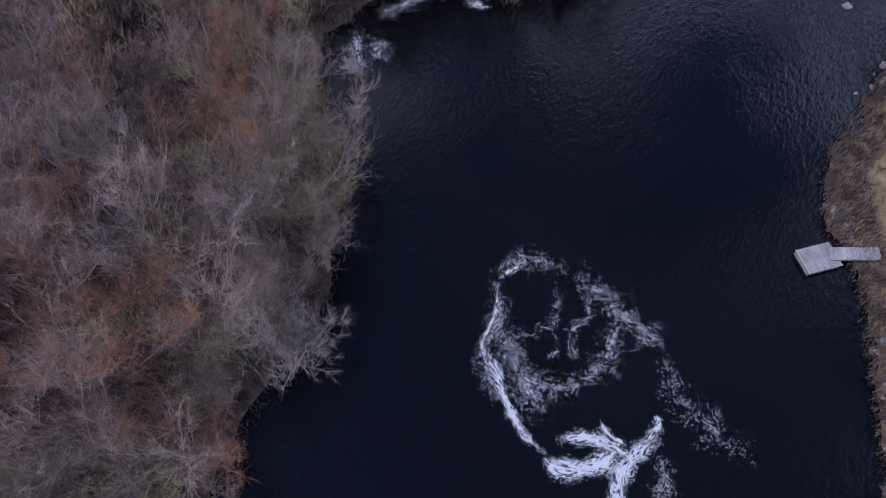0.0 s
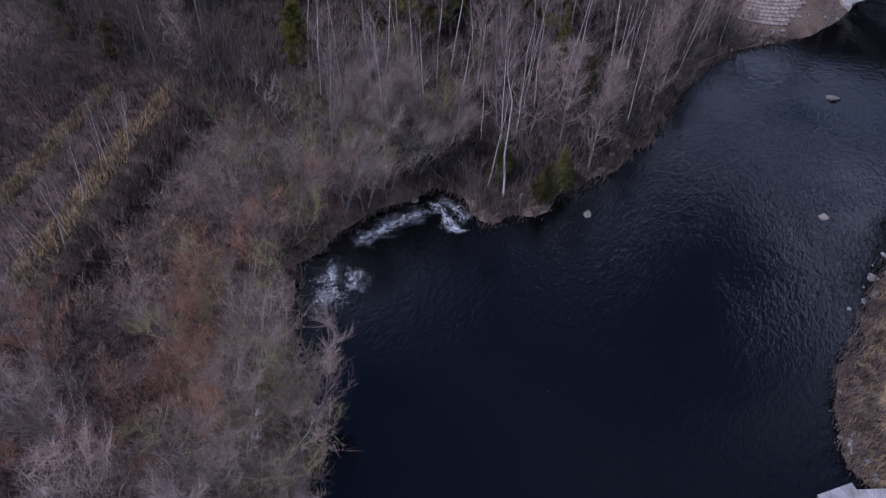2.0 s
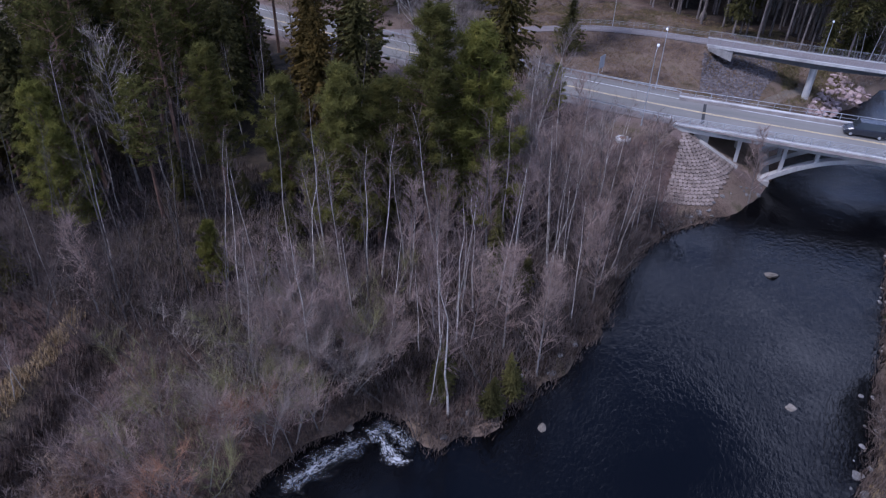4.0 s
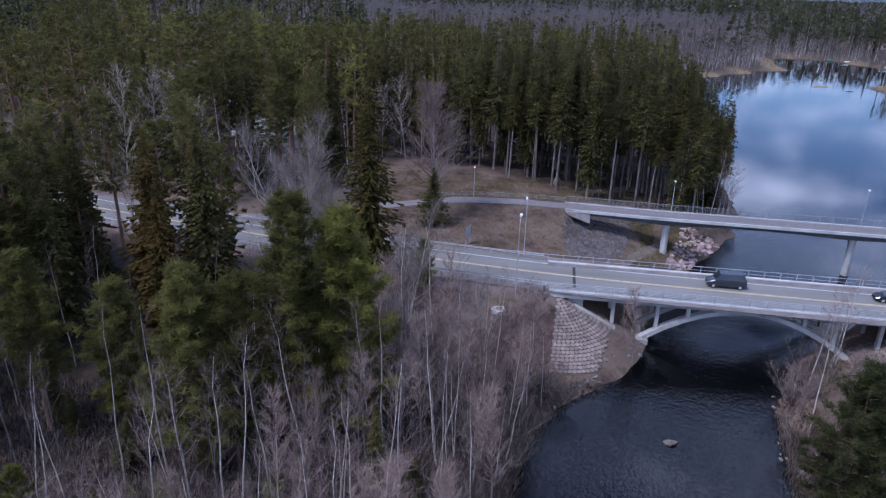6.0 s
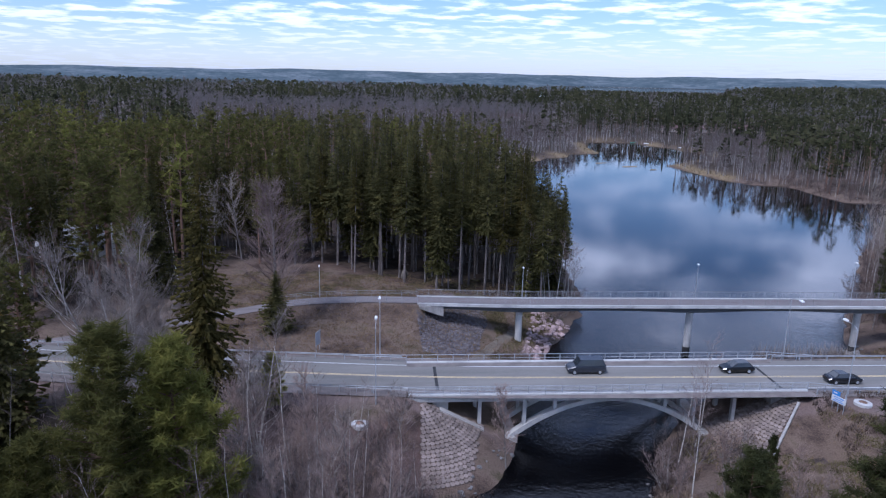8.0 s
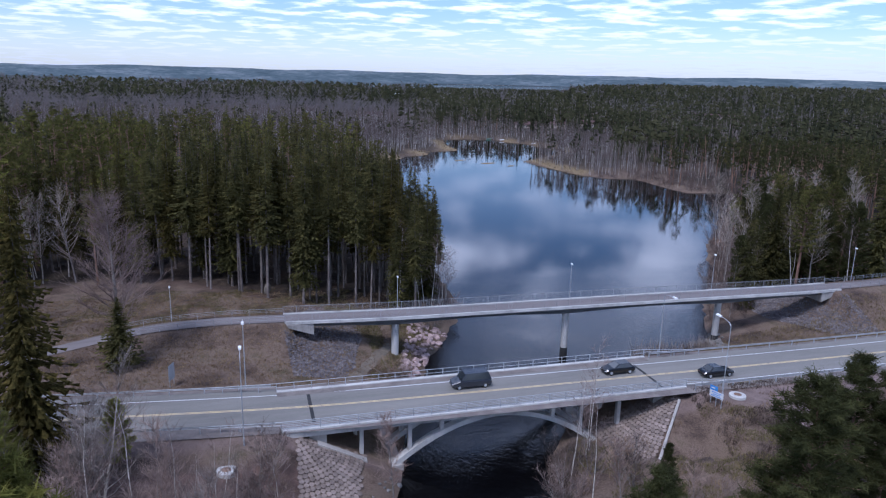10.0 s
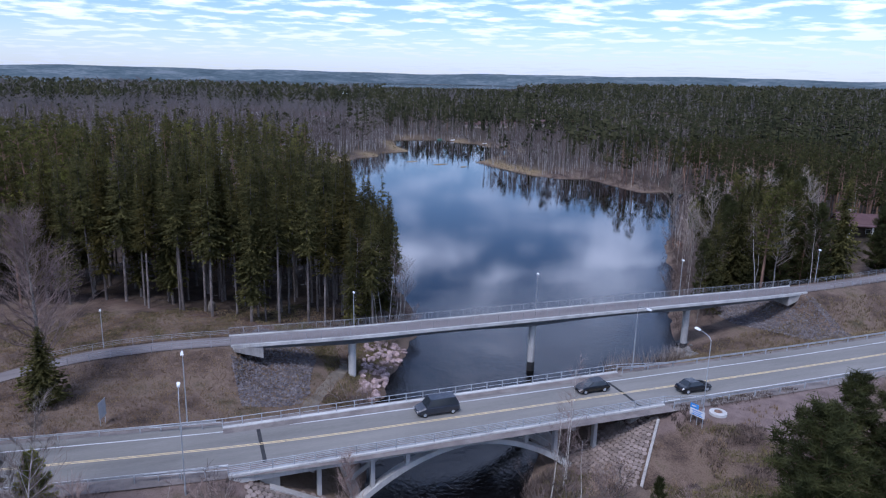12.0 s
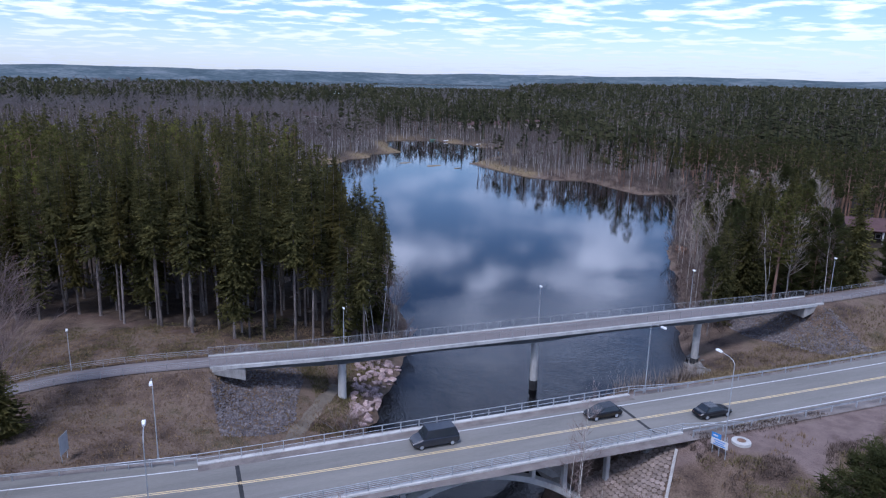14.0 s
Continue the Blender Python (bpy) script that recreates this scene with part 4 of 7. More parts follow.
def footbridge():
    e = empty("footbridge", (0, 0, 0), "slender concrete footbridge on round piers", "bridge")
    g = Geo()
    strip_box(g, FB0, FB1, foot_y, -HALF + 0.3, HALF - 0.3, foot_z, -0.35, 0.0)
    g.weld().make("deck", "pathgrey", e, "grey asphalt walking deck")
    for o0, o1 in ((-HALF, -HALF + 0.36), (HALF - 0.36, HALF)):
        g = Geo()
        strip_box(g, FB0, FB1, foot_y, o0, o1, foot_z, -0.3, 0.13)
        g.weld().make("edge_beam", "concrete_pale", e, "pale concrete edge beam")
    g = Geo()
    xs = np.linspace(FB0 + 3.2, FB1 - 3.2, 60)
    deep = [0.75 + 0.35 * max(math.exp(-((x - p) / 7) ** 2) for p in PIERS) for x in xs]
    for k in range(59):
        a, b = float(xs[k]), float(xs[k + 1])
        vs = []
        for x, d in ((a, deep[k]), (b, deep[k + 1])):
            y, z = float(foot_y(x)), float(foot_z(x))
            vs += [(x, y - 1.25, z - 0.34), (x, y - 0.95, z - 0.34 - d), (x, y + 0.95, z - 0.34 - d), (x, y + 1.25, z - 0.34)]
        g.add(vs, [(0, 4, 5, 1), (1, 5, 6, 2), (2, 6, 7, 3)])
    g.weld().make("box_girder", "beam_dark", e, "dark grey box girder beneath the deck")
    for k, x in enumerate(PIERS):
        y, z = float(foot_y(x)), float(foot_z(x)) - 1.35
        low = (0.3, -1.5, -1.5)[k]
        g = Geo()
        wet = 1.45 if k else 0.3
        g.tube([(x, y, wet), (x, y, z - 1.0), (x, y, z - 0.2)], [0.56, 0.56, 0.62], 20)
        p = g.make("pier", "concrete_pale", e, "round pale concrete pier", smooth=False)
        if k:
            # wet foot; its black also stands for the pier's dark reflection
            g = Geo()
            g.tube([(x, y, low), (x, y, wet + 0.02)], [0.62, 0.6], 20)
            g.make("pier_foot", "joint", p, "wet pier foot with the dark reflection put into its black colour")
        else:
            g = Geo()
            g.tube([(x, y, -0.4), (x, y, 0.32)], [0.75, 0.6], 20)
            g.make("pier_foot", "concrete", p)
    for x0, x1, s in ((FB0 + 0.1, FB0 + 4.2, 1), (FB1 - 0.1, FB1 - 4.2, -1)):
        y, z = float(foot_y(x1)), float(foot_z(x1)) - 0.42
        g = Geo()
        g.add([(x0, y - 1.9, z - 0.3), (x1, y - 1.9, z - 1.7), (x1, y - 1.9, z), (x0, y - 1.9, z), (x0, y + 1.9, z - 0.3), (x1, y + 1.9, z - 1.7), (x1, y + 1.9, z), (x0, y + 1.9, z)],
              [(0, 1, 2, 3), (7, 6, 5, 4), (1, 5, 6, 2), (0, 4, 5, 1), (3, 2, 6, 7), (4, 0, 3, 7)])
        g.make("abutment", "concrete", e, "grey concrete abutment wall")
    for off in (-HALF + 0.18, HALF - 0.18):
        rl = empty("footbridge_railing", (0, 0, 0), "grey steel railing with thin upright bars on the footbridge", "railing", "footbridge railings")
        railing(rl, FB0, FB1, lambda x, o=off: foot_y(x) + o, lambda x: foot_z(x) + 0.16, 1.1, 2.0, (0.1, 0.93, 1.0), 0.022, (0.045, 0.045), "steel_dull", bars=0.14)
    for x0, x1 in ((-24.0, FB0), (FB1, 150.0)):
        for off in (-1.85, 1.85):
            rl = empty("path_railing", (0, 0, 0), "low grey steel railing beside the footpath", "railing", "footpath railings")
            railing(rl, x0, x1, lambda x, o=off: foot_y(x) + o, lambda x: foot_z(x), 0.95, 2.4, (0.5, 0.72, 1.0), 0.028, (0.055, 0.055), "steel_dull")


footbridge()


# ---- lamps and signs ----
def street_lamp(x, y, top, arm, z=None):
    z = ground_z(x, y) if z is None else z
    e = empty("street_lamp", (x, y, z), "tall grey steel street lamp with a white head over the road", "street lamp", "road lamps")
    h = top - z
    g = Geo()
    g.tube([(0, 0, -0.3), (0, 0, 0.9), (0, 0, 0.95), (0, 0, h - 0.35)], [0.1, 0.1, 0.07, 0.045], 8)
    g.make("pole", "steel", e)
    g = Geo()
    g.tube([(0, 0, h - 0.4), (0, arm * 0.12, h - 0.08), (0, arm * 0.35, h + 0.12), (0, arm * 0.8, h + 0.2)], [0.045, 0.045, 0.042, 0.04], 6)
    g.make("arm", "steel", e)
    g = Geo()
    g.add([(-0.12, arm * 0.75, h + 0.12), (0.12, arm * 0.75, h + 0.12), (0.19, arm * 0.75 + 0.8 * math.copysign(1, arm), h + 0.16), (-0.19, arm * 0.75 + 0.8 * math.copysign(1, arm), h + 0.16),
           (-0.1, arm * 0.75, h + 0.3), (0.1, arm * 0.75, h + 0.3), (0.14, arm * 0.75 + 0.75 * math.copysign(1, arm), h + 0.34), (-0.14, arm * 0.75 + 0.75 * math.copysign(1, arm), h + 0.34)],
          [(3, 2, 1, 0), (4, 5, 6, 7), (0, 1, 5, 4), (1, 2, 6, 5), (2, 3, 7, 6), (3, 0, 4, 7)])
    g.make("lamp_head", "lamp_white", e, "white lamp housing")


street_lamp(-7.2, 3.4, 15.6, -2.4)
street_lamp(-7.5, -9.6, 15.9, 2.4)
street_lamp(49.3, 1.6, 15.6, -2.6)
street_lamp(49.6, -12.0, 16.1, 2.6, 6.2)


def path_lamp(x, y, top, z):
    e = empty("path_lamp", (x, y, z), "slim grey lamp post with a small pale head by the footpath", "lamp post", "footpath lamps")
    h = top - z
    g = Geo()
    g.tube([(0, 0, -0.3), (0, 0, 1.0), (0, 0, h - 0.1)], [0.07, 0.06, 0.04], 8)
    g.make("pole", "steel", e)
    g = Geo()
    g.tube([(0, -0.35, h - 0.02), (0, -0.3, h + 0.02), (0, 0.1, h + 0.03), (0, 0.16, h)], [0.08, 0.14, 0.14, 0.06], 8)
    g.make("lamp_head", "lamp_white", e, "pale lamp head")


for x, top in ((-17.7, 12.9), (16.0, 13.9), (44.8, 14.9), (71.8, 15.3), (104.0, 14.6)):
    onb = FB0 < x < FB1
    y = float(foot_y(x)) + (HALF + 0.12 if onb else 2.6)
    path_lamp(x, y, top, float(foot_z(x)) - 0.5 if onb else ground_z(x, y))


def road_sign(x, y, rz, back=False):
    z = ground_z(x, y)
    e = empty("road_sign", (x, y, z), "grey back of a road sign on steel legs" if back else "blue and white direction sign on three posts", "road sign", rz=rz)
    for px in ((-0.55, 0.55) if back else (-0.75, 0.0, 0.75)):
        g = Geo()
        g.tube([(px, 0.06, -0.4), (px, 0.06, 2.45)], [0.045, 0.045], 8)
        g.make("leg", "steel", e)
    if back:
        g = Geo()
        g.box(-0.8, 0, 0.9, 0.8, 0.04, 2.9)
        g.make("panel", "steel", e, "grey metal sign back")
        return
    g = Geo()
    g.box(-0.95, -0.02, 1.1, 0.95, 0.02, 1.9)
    low = g.make("lower_panel", "white", e, "white sign panel with unreadable lines")
    g = Geo()
    g.box(-0.95, -0.02, 1.92, 0.1, 0.02, 2.5)
    top = g.make("upper_panel", "sign_blue", e, "blue sign panel")
    for zz, w in ((1.7, 1.3), (1.47, 1.0), (1.25, 1.4)):
        g = Geo()
        g.box(-w / 2, -0.028, zz - 0.05, w / 2, -0.021, zz + 0.06)
        g.make("text_bar", "sign_blue", low)
    g = Geo()
    g.box(-0.75, -0.028, 2.15, -0.25, -0.021, 2.3)
    g.make("text_bar", "white", top)


road_sign(48.0, -12.9, -72)
road_sign(-16.0, 7.6, 70, True)


def manhole(x, y):
    e = empty("manhole", (x, y, ground_z(x, y)), "pale concrete manhole ring with a rusty lid", "manhole", "manholes")
    g = Geo()
    n = 24
    ring = lambda r, z: [(r * math.cos(6.283 * k / n), r * math.sin(6.283 * k / n), z) for k in range(n)]  # noqa: E731
    g.add(ring(1.05, -0.3) + ring(1.0, 0.28) + ring(0.5, 0.34) + ring(0.5, 0.1), [(o * n + k, o * n + (k + 1) % n, (o + 1) * n + (k + 1) % n, (o + 1) * n + k) for o in range(3) for k in range(n)])
    g.make("ring", "concrete_pale", e)
    g = Geo()
    g.tube([(0, 0, 0.12), (0, 0, 0.33)], [0.46, 0.46], 20)
    g.make("lid", "bark_pine", e, "rust-brown iron lid")


manhole(51.7, -12.2)
manhole(-9.3, -12.4)


# ---- vehicles ----
def loft(g, rings):
    n = len(rings[0])
    g.add([p for r in rings for p in r], [(k * n + i, k * n + (i + 1) % n, (k + 1) * n + (i + 1) % n, (k + 1) * n + i) for k in range(len(rings) - 1) for i in range(n)]
          + [tuple(range(n - 1, -1, -1)), tuple((len(rings) - 1) * n + i for i in range(n))])


def vehicle(kind, x, y, rz, paint, label, length, width, tall, bonnet, cabin, tailgate):
    """kind of car with body, cabin, glass, wheels and lights. bonnet, tailgate: lengths of the low ends."""
    e = empty(kind, (x, y, ROAD_Z + 0.006), label, "car" if kind == "car" else "van", rz=rz)
    L, W = length / 2, width / 2
    belt = 0.93 if kind == "car" else 1.15

    def section(px, w, z0, z1, c=0.12):
        return [(px, -w + c, z0), (px, w - c, z0), (px, w, z0 + c), (px, w, z1 - c), (px, w - c, z1), (px, -w + c, z1), (px, -w, z1 - c), (px, -w, z0 + c)]

    g = Geo()
    loft(g, [section(-L, W * 0.86, 0.35, belt * 0.82), section(-L + 0.25, W * 0.97, 0.26, belt * 0.95), section(-L + 0.9, W, 0.22, belt), section(L - bonnet, W, 0.22, belt),
             section(L - 0.45, W * 0.96, 0.24, belt * 0.85), section(L - 0.05, W * 0.84, 0.32, belt * 0.7), section(L, W * 0.78, 0.38, belt * 0.62)])
    body = g.make("body", paint, e, smooth=False)
    r0, r1 = -L + tailgate, L - bonnet
    g = Geo()
    t, b = W * 0.74, W * 0.96

    def cab(px, w, z):
        return [(px, -w, z), (px, w, z)]

    fr, bk = r1 - 0.85 * cabin, r0 + 0.55 * cabin
    vs = [(r0, -b, belt - 0.02), (r1, -b, belt - 0.02), (r1, b, belt - 0.02), (r0, b, belt - 0.02), (bk, -t, tall), (fr, -t, tall - 0.03), (fr, t, tall - 0.03), (bk, t, tall)]
    g.add(vs, [(4, 5, 6, 7), (0, 1, 5, 4), (1, 2, 6, 5), (2, 3, 7, 6), (3, 0, 4, 7)])
    g.make("cabin", paint, e)
    # glass panes a little proud of the cabin
    def pane(name, a, b2, c, d, inset):
        q = [Vector(vs[k]) for k in (a, b2, c, d)]
        m = sum(q, Vector()) / 4
        nrm = (q[1] - q[0]).cross(q[3] - q[0]).normalized() * 0.006
        h = Geo()
        h.add([m + (p - m) * inset + nrm for p in q], [(0, 1, 2, 3)])
        h.make(name, "glass_dark", e)

    pane("windscreen", 1, 2, 6, 5, 0.88)
    pane("rear_window", 3, 0, 4, 7, 0.82)
    pane("side_window", 0, 1, 5, 4, 0.84)
    pane("side_window", 2, 3, 7, 6, 0.84)
    for sx in (-L + 0.85, L - 0.85):
        for sy in (-W + 0.1, W - 0.1):
            g = Geo()
            g.tube([(sx, sy - 0.11, 0.325), (sx, sy - 0.085, 0.325), (sx, sy + 0.085, 0.325), (sx, sy + 0.11, 0.325)], [0.28, 0.325, 0.325, 0.28], 18)
            w = g.make("wheel", "rubber", e)
            g = Geo()
            g.tube([(sx, sy - 0.118, 0.325), (sx, sy + 0.118, 0.325)], [0.2, 0.2], 12)
            g.make("rim", "steel", w)
    for sy in (-W * 0.6, W * 0.6):
        g = Geo()
        g.box(L - 0.12, sy - 0.17, belt * 0.52, L - 0.0, sy + 0.17, belt * 0.64)
        g.make("headlight", "lamp_white", e)
        g = Geo()
        g.box(-L - 0.01, sy - 0.16, belt * 0.62, -L + 0.06, sy + 0.16, belt * 0.76)
        g.make("tail_light", "roof_red", e)


vehicle("car", 40.5, float(road_y(40.5)) + 1.8, 180, "car_black", "black hatchback driving along the bridge", 4.4, 1.8, 1.46, 1.15, 1.0, 0.25)
vehicle("car", 53.0, float(road_y(53)) - 1.8, 0, "car_black", "black saloon driving past the bridge end", 4.6, 1.8, 1.43, 1.25, 1.0, 0.7)
vehicle("van", 20.0, float(road_y(20)) + 1.8, 180, "van_grey", "dark grey van crossing the bridge", 5.1, 1.95, 2.0, 1.0, 0.75, 0.05)



# ---- trees ----
def spruce(h, bare, rad, seed, dens=1.0, needles="needle_spruce", dead=True, hang=1.0):
    """A spruce: a tapered trunk, dead lower twigs, and whorls of drooping sprays."""
    r = random.Random(seed)
    e = empty("spruce_tree", (0, 0, 0), "tall dark green spruce with drooping branches", "spruce")
    g = Geo()
    lean = (r.uniform(-0.25, 0.25), r.uniform(-0.25, 0.25))
    rb = 0.0085 * h
    g.tube([(0, 0, -0.4), (0, 0, 0.3), (lean[0] * bare, lean[1] * bare, h * bare + 1), (lean[0] * 0.8, lean[1] * 0.8, h * (0.5 + bare * 0.5)), (lean[0], lean[1], h * 0.97)], [rb * 1.3, rb, rb * 0.62, rb * 0.22, 0.015], 7)
    if dead:
        for _ in range(int(26 * bare + 4)):
            z, a = h * r.uniform(0.12, max(0.2, bare + 0.05)), r.uniform(0, 6.283)
            L = r.uniform(0.7, 1.9)
            c, s = math.cos(a), math.sin(a)
            g.add([(0, 0, z + 0.03), (0, 0, z - 0.03), (c * L, s * L, z - L * 0.35)], [(0, 1, 2)])
    g.make("trunk", "bark_spruce", e)
    g = Geo()
    z0 = bare * h
    total = int((h - z0) * 19 * dens)
    for k in range(total):
        u = ((k + r.random()) / total) ** 1.12
        z = z0 + (h - z0) * u
        a = r.uniform(0, 6.283)
        R = rad * ((1 - u) ** 0.8 * (0.7 + 0.3 * min(1, u * 4)) + 0.05)
        L = R * r.choice((0.55, 0.8, 0.95, 1.05, 1.2)) * r.uniform(0.85, 1.1)
        c, s = math.cos(a), math.sin(a)
        droop = r.uniform(0.35, 0.8) * (1 - 0.75 * u) * hang
        pts = []
        for q in (0.0, 0.4, 0.72, 1.0):
            pts.append(Vector((c * L * q + lean[0] * z / h, s * L * q + lean[1] * z / h, z - droop * L * q + 0.2 * L * q * q + r.uniform(-0.06, 0.06))))
        w = (0.09 + L * 0.12) * (0.6 if dens > 2 else 1) * r.uniform(0.6, 1.35) * (1 if dens > 0.6 else 2.0)
        side = Vector((-s, c, 0))
        vs, fs = [], []
        for q in range(3):
            mid, nxt, p = pts[q].lerp(pts[q + 1], 0.8), pts[q + 1], pts[q]
            ww = w * (1.0 - 0.22 * q)
            b = len(vs)
            vs += [p, nxt, mid + side * ww - Vector((0, 0, ww * r.uniform(0.2, 0.9))), mid - side * ww - Vector((0, 0, ww * r.uniform(0.2, 0.9))), mid - Vector((0, 0, ww * r.uniform(0.8, 2.0) * hang))]
            fs += [(b, b + 1, b + 2), (b, b + 3, b + 1), (b, b + 4, b + 1)]
        g.add(vs, fs)
    g.make("crown", needles, e)
    return e


def tuft(g, p, size, r, n=7, up=0.4, wide=0.12):
    """A tuft of needles: thin blades pointing all ways, mostly outwards and up."""
    vs, fs = [], []
    for _ in range(n):
        d = Vector((r.gauss(0, 1), r.gauss(0, 1), r.gauss(0, 0.6) + up)).normalized()
        o = d.orthogonal().normalized()
        o.rotate(Matrix.Rotation(r.uniform(0, 6.28), 3, d))
        b = len(vs)
        c = p + Vector((r.gauss(0, 0.2), r.gauss(0, 0.2), r.gauss(0, 0.15))) * size
        vs += [c - d * size * 0.3 + o * size * wide, c - d * size * 0.2 - o * size * wide, c + d * size * r.uniform(0.6, 1.1)]
        fs += [(b, b + 1, b + 2)]
    g.add(vs, fs)


def pine(h, bare, rad, seed, needles="needle_pine", dens=1.0, point=1.0, blades=6, wide=0.13):
    """A Scots pine: a long trunk and a loose crown of needle tufts on crooked branches."""
    r = random.Random(seed)
    e = empty("pine_tree", (0, 0, 0), "Scots pine with a loose green needle crown", "pine")
    g, c = Geo(), Geo()
    rb = 0.0125 * h
    lx, ly = r.uniform(-0.5, 0.5), r.uniform(-0.5, 0.5)
    g.tube([(0, 0, -0.4), (0, 0, 0.4), (lx * 0.3, ly * 0.5, h * 0.5), (lx, ly, h * 0.96)], [rb * 1.3, rb, rb * 0.7, 0.03], 7)
    nw = max(5, int(h * (1 - bare) / (0.8 / dens ** 0.5)))
    for k in range(nw):
        u = (k + r.uniform(0, 0.6)) / nw
        z = h * (bare + (1 - bare) * u)
        base = Vector((lx * z / h, ly * z / h, z))
        turn = r.uniform(0, 6.28)
        for j in range(r.choice((4, 5, 5, 6)) if dens > 0.6 else 3):
            a = turn + 6.283 * j / 5 + r.uniform(-0.35, 0.35)
            L = (rad * (1 - u) ** (0.8 * point) * (0.6 + 0.4 * min(1, u * 4)) + 0.25) * r.uniform(0.5, 1.25)
            rise = r.uniform(0.02, 0.3) + 0.55 * u
            d = Vector((math.cos(a), math.sin(a), rise))
            side = Vector((-math.sin(a), math.cos(a), 0))
            tip = base + d * L + Vector((0, 0, 0.1 * L))
            g.tube([base, base + d * L * 0.55, tip], [0.018 * L + 0.012, 0.012 * L + 0.01, 0.01], 3, cap=False)
            for q in range(max(2, int((2.6 + L * 2.1) * dens))):
                s = 1 - 0.72 * r.random() ** 1.2
                p = base + d * L * s + side * r.gauss(0, 0.17) * L * (1.25 - s) + Vector((0, 0, r.gauss(0.06, 0.1) + 0.1 * L * s * s))
                tuft(c, p, r.uniform(0.5, 0.8) * (1 if dens > 0.6 else 1.45), r, blades if dens > 0.6 else 5, wide=wide if dens > 0.6 else 0.17)
    for _ in range(5):
        tuft(c, Vector((lx, ly, h * r.uniform(0.95, 1.0))), 0.5, r, 6, 1.0)
    g.make("trunk", "bark_pine", e, "brown scaly trunk with orange-tinged top")
    c.make("crown", needles, e)
    return e


def bare_tree(h, seed, kind="birch_tree", bark="bark_birch", twig="twig_grey", spread=0.24, first=0.35, dens=1.0, stems=1, bend=0.3, label="leafless birch with a white trunk", up=1.0, thick=1.0, tw=0.014, fine=3.0):
    """A leafless tree: one or more stems, branches, side branches and fine twigs."""
    r = random.Random(seed)
    e = empty(kind, (0, 0, 0), label, "bare tree" if stems == 1 else "thicket")
    g, t = Geo(), Geo()

    def blade(p, q, w):
        d = (q - p)
        o = d.cross(Vector((r.gauss(0, 1), r.gauss(0, 1), r.gauss(0, 1)))).normalized() * w
        t.add([p - o, p + o, q], [(0, 1, 2)])

    def twigs(p, d, L, n):
        for _ in range(n):
            s = r.random()
            a = p + d * L * s
            v = (d + Vector((r.gauss(0, 0.55), r.gauss(0, 0.55), r.gauss(0.25, 0.4)))).normalized()
            blade(a, a + v * r.uniform(0.45, 1.25) * (0.5 + 0.11 * h * 0.6), tw)

    for sidx in range(stems):
        if stems > 1:
            a0 = r.uniform(0, 6.283)
            lean = r.uniform(0.1, 0.55) * bend * 2
            hh = h * r.uniform(0.6, 1.0)
            base = Vector((math.cos(a0) * 0.25, math.sin(a0) * 0.25, -0.2))
            axis = Vector((math.cos(a0) * lean, math.sin(a0) * lean, 1)).normalized()
        else:
            hh, base, axis = h, Vector((0, 0, -0.3)), Vector((r.gauss(0, 0.05) * bend * 3, r.gauss(0, 0.05) * bend * 3, 1)).normalized()
        pts, rad = [base], [0.0085 * hh * thick + 0.01]
        for k in range(1, 7):
            pts.append(base + axis * hh * k / 6 + Vector((r.gauss(0, 0.012), r.gauss(0, 0.012), 0)) * hh * bend)
            rad.append(max(0.012, (0.0085 * hh * thick + 0.01) * (1 - k / 6.3)))
        g.tube(pts, rad, 6 if stems == 1 else 4, cap=False)
        nb = max(5, int((14 + hh * 0.9) * dens * (1 if stems == 1 else 0.42)))
        for k in range(nb):
            u = first + (1 - first) * (k + r.random()) / nb
            f = u * 6
            i = min(5, int(f))
            p = pts[i].lerp(pts[i + 1], f - i)
            a = r.uniform(0, 6.283)
            L = hh * spread * (1.15 - u) * r.uniform(0.7, 1.35) + 0.3
            d = Vector((math.cos(a), math.sin(a), r.uniform(0.5, 1.3) * up)).normalized()
            q = p + d * L * 0.5
            d2 = (d + Vector((0, 0, 0.35 * up))).normalized()
            tip = q + d2 * L * 0.6
            br = max(0.012, rad[i] * 0.42)
            (g if stems > 3 else t).tube([p, q, tip], [br, br * 0.6, 0.008], 3, cap=False)
            for _ in range(max(2, int(4 * dens))):
                s = r.uniform(0.2, 1)
                b = p.lerp(q, s) if r.random() < 0.4 else q.lerp(tip, s)
                v = (d2 + Vector((r.gauss(0, 0.5), r.gauss(0, 0.5), r.gauss(0.2, 0.3)))).normalized()
                M2 = L * r.uniform(0.3, 0.6)
                blade(b, b + v * M2, tw * 1.8)
                twigs(b, v, M2, max(2, int(fine * dens)))
            twigs(q, d2, L * 0.6, max(2, int(fine * dens)))
    g.make("trunk", bark, e)
    t.make("crown", twig, e, "thin leafless branches and twigs")
    return e


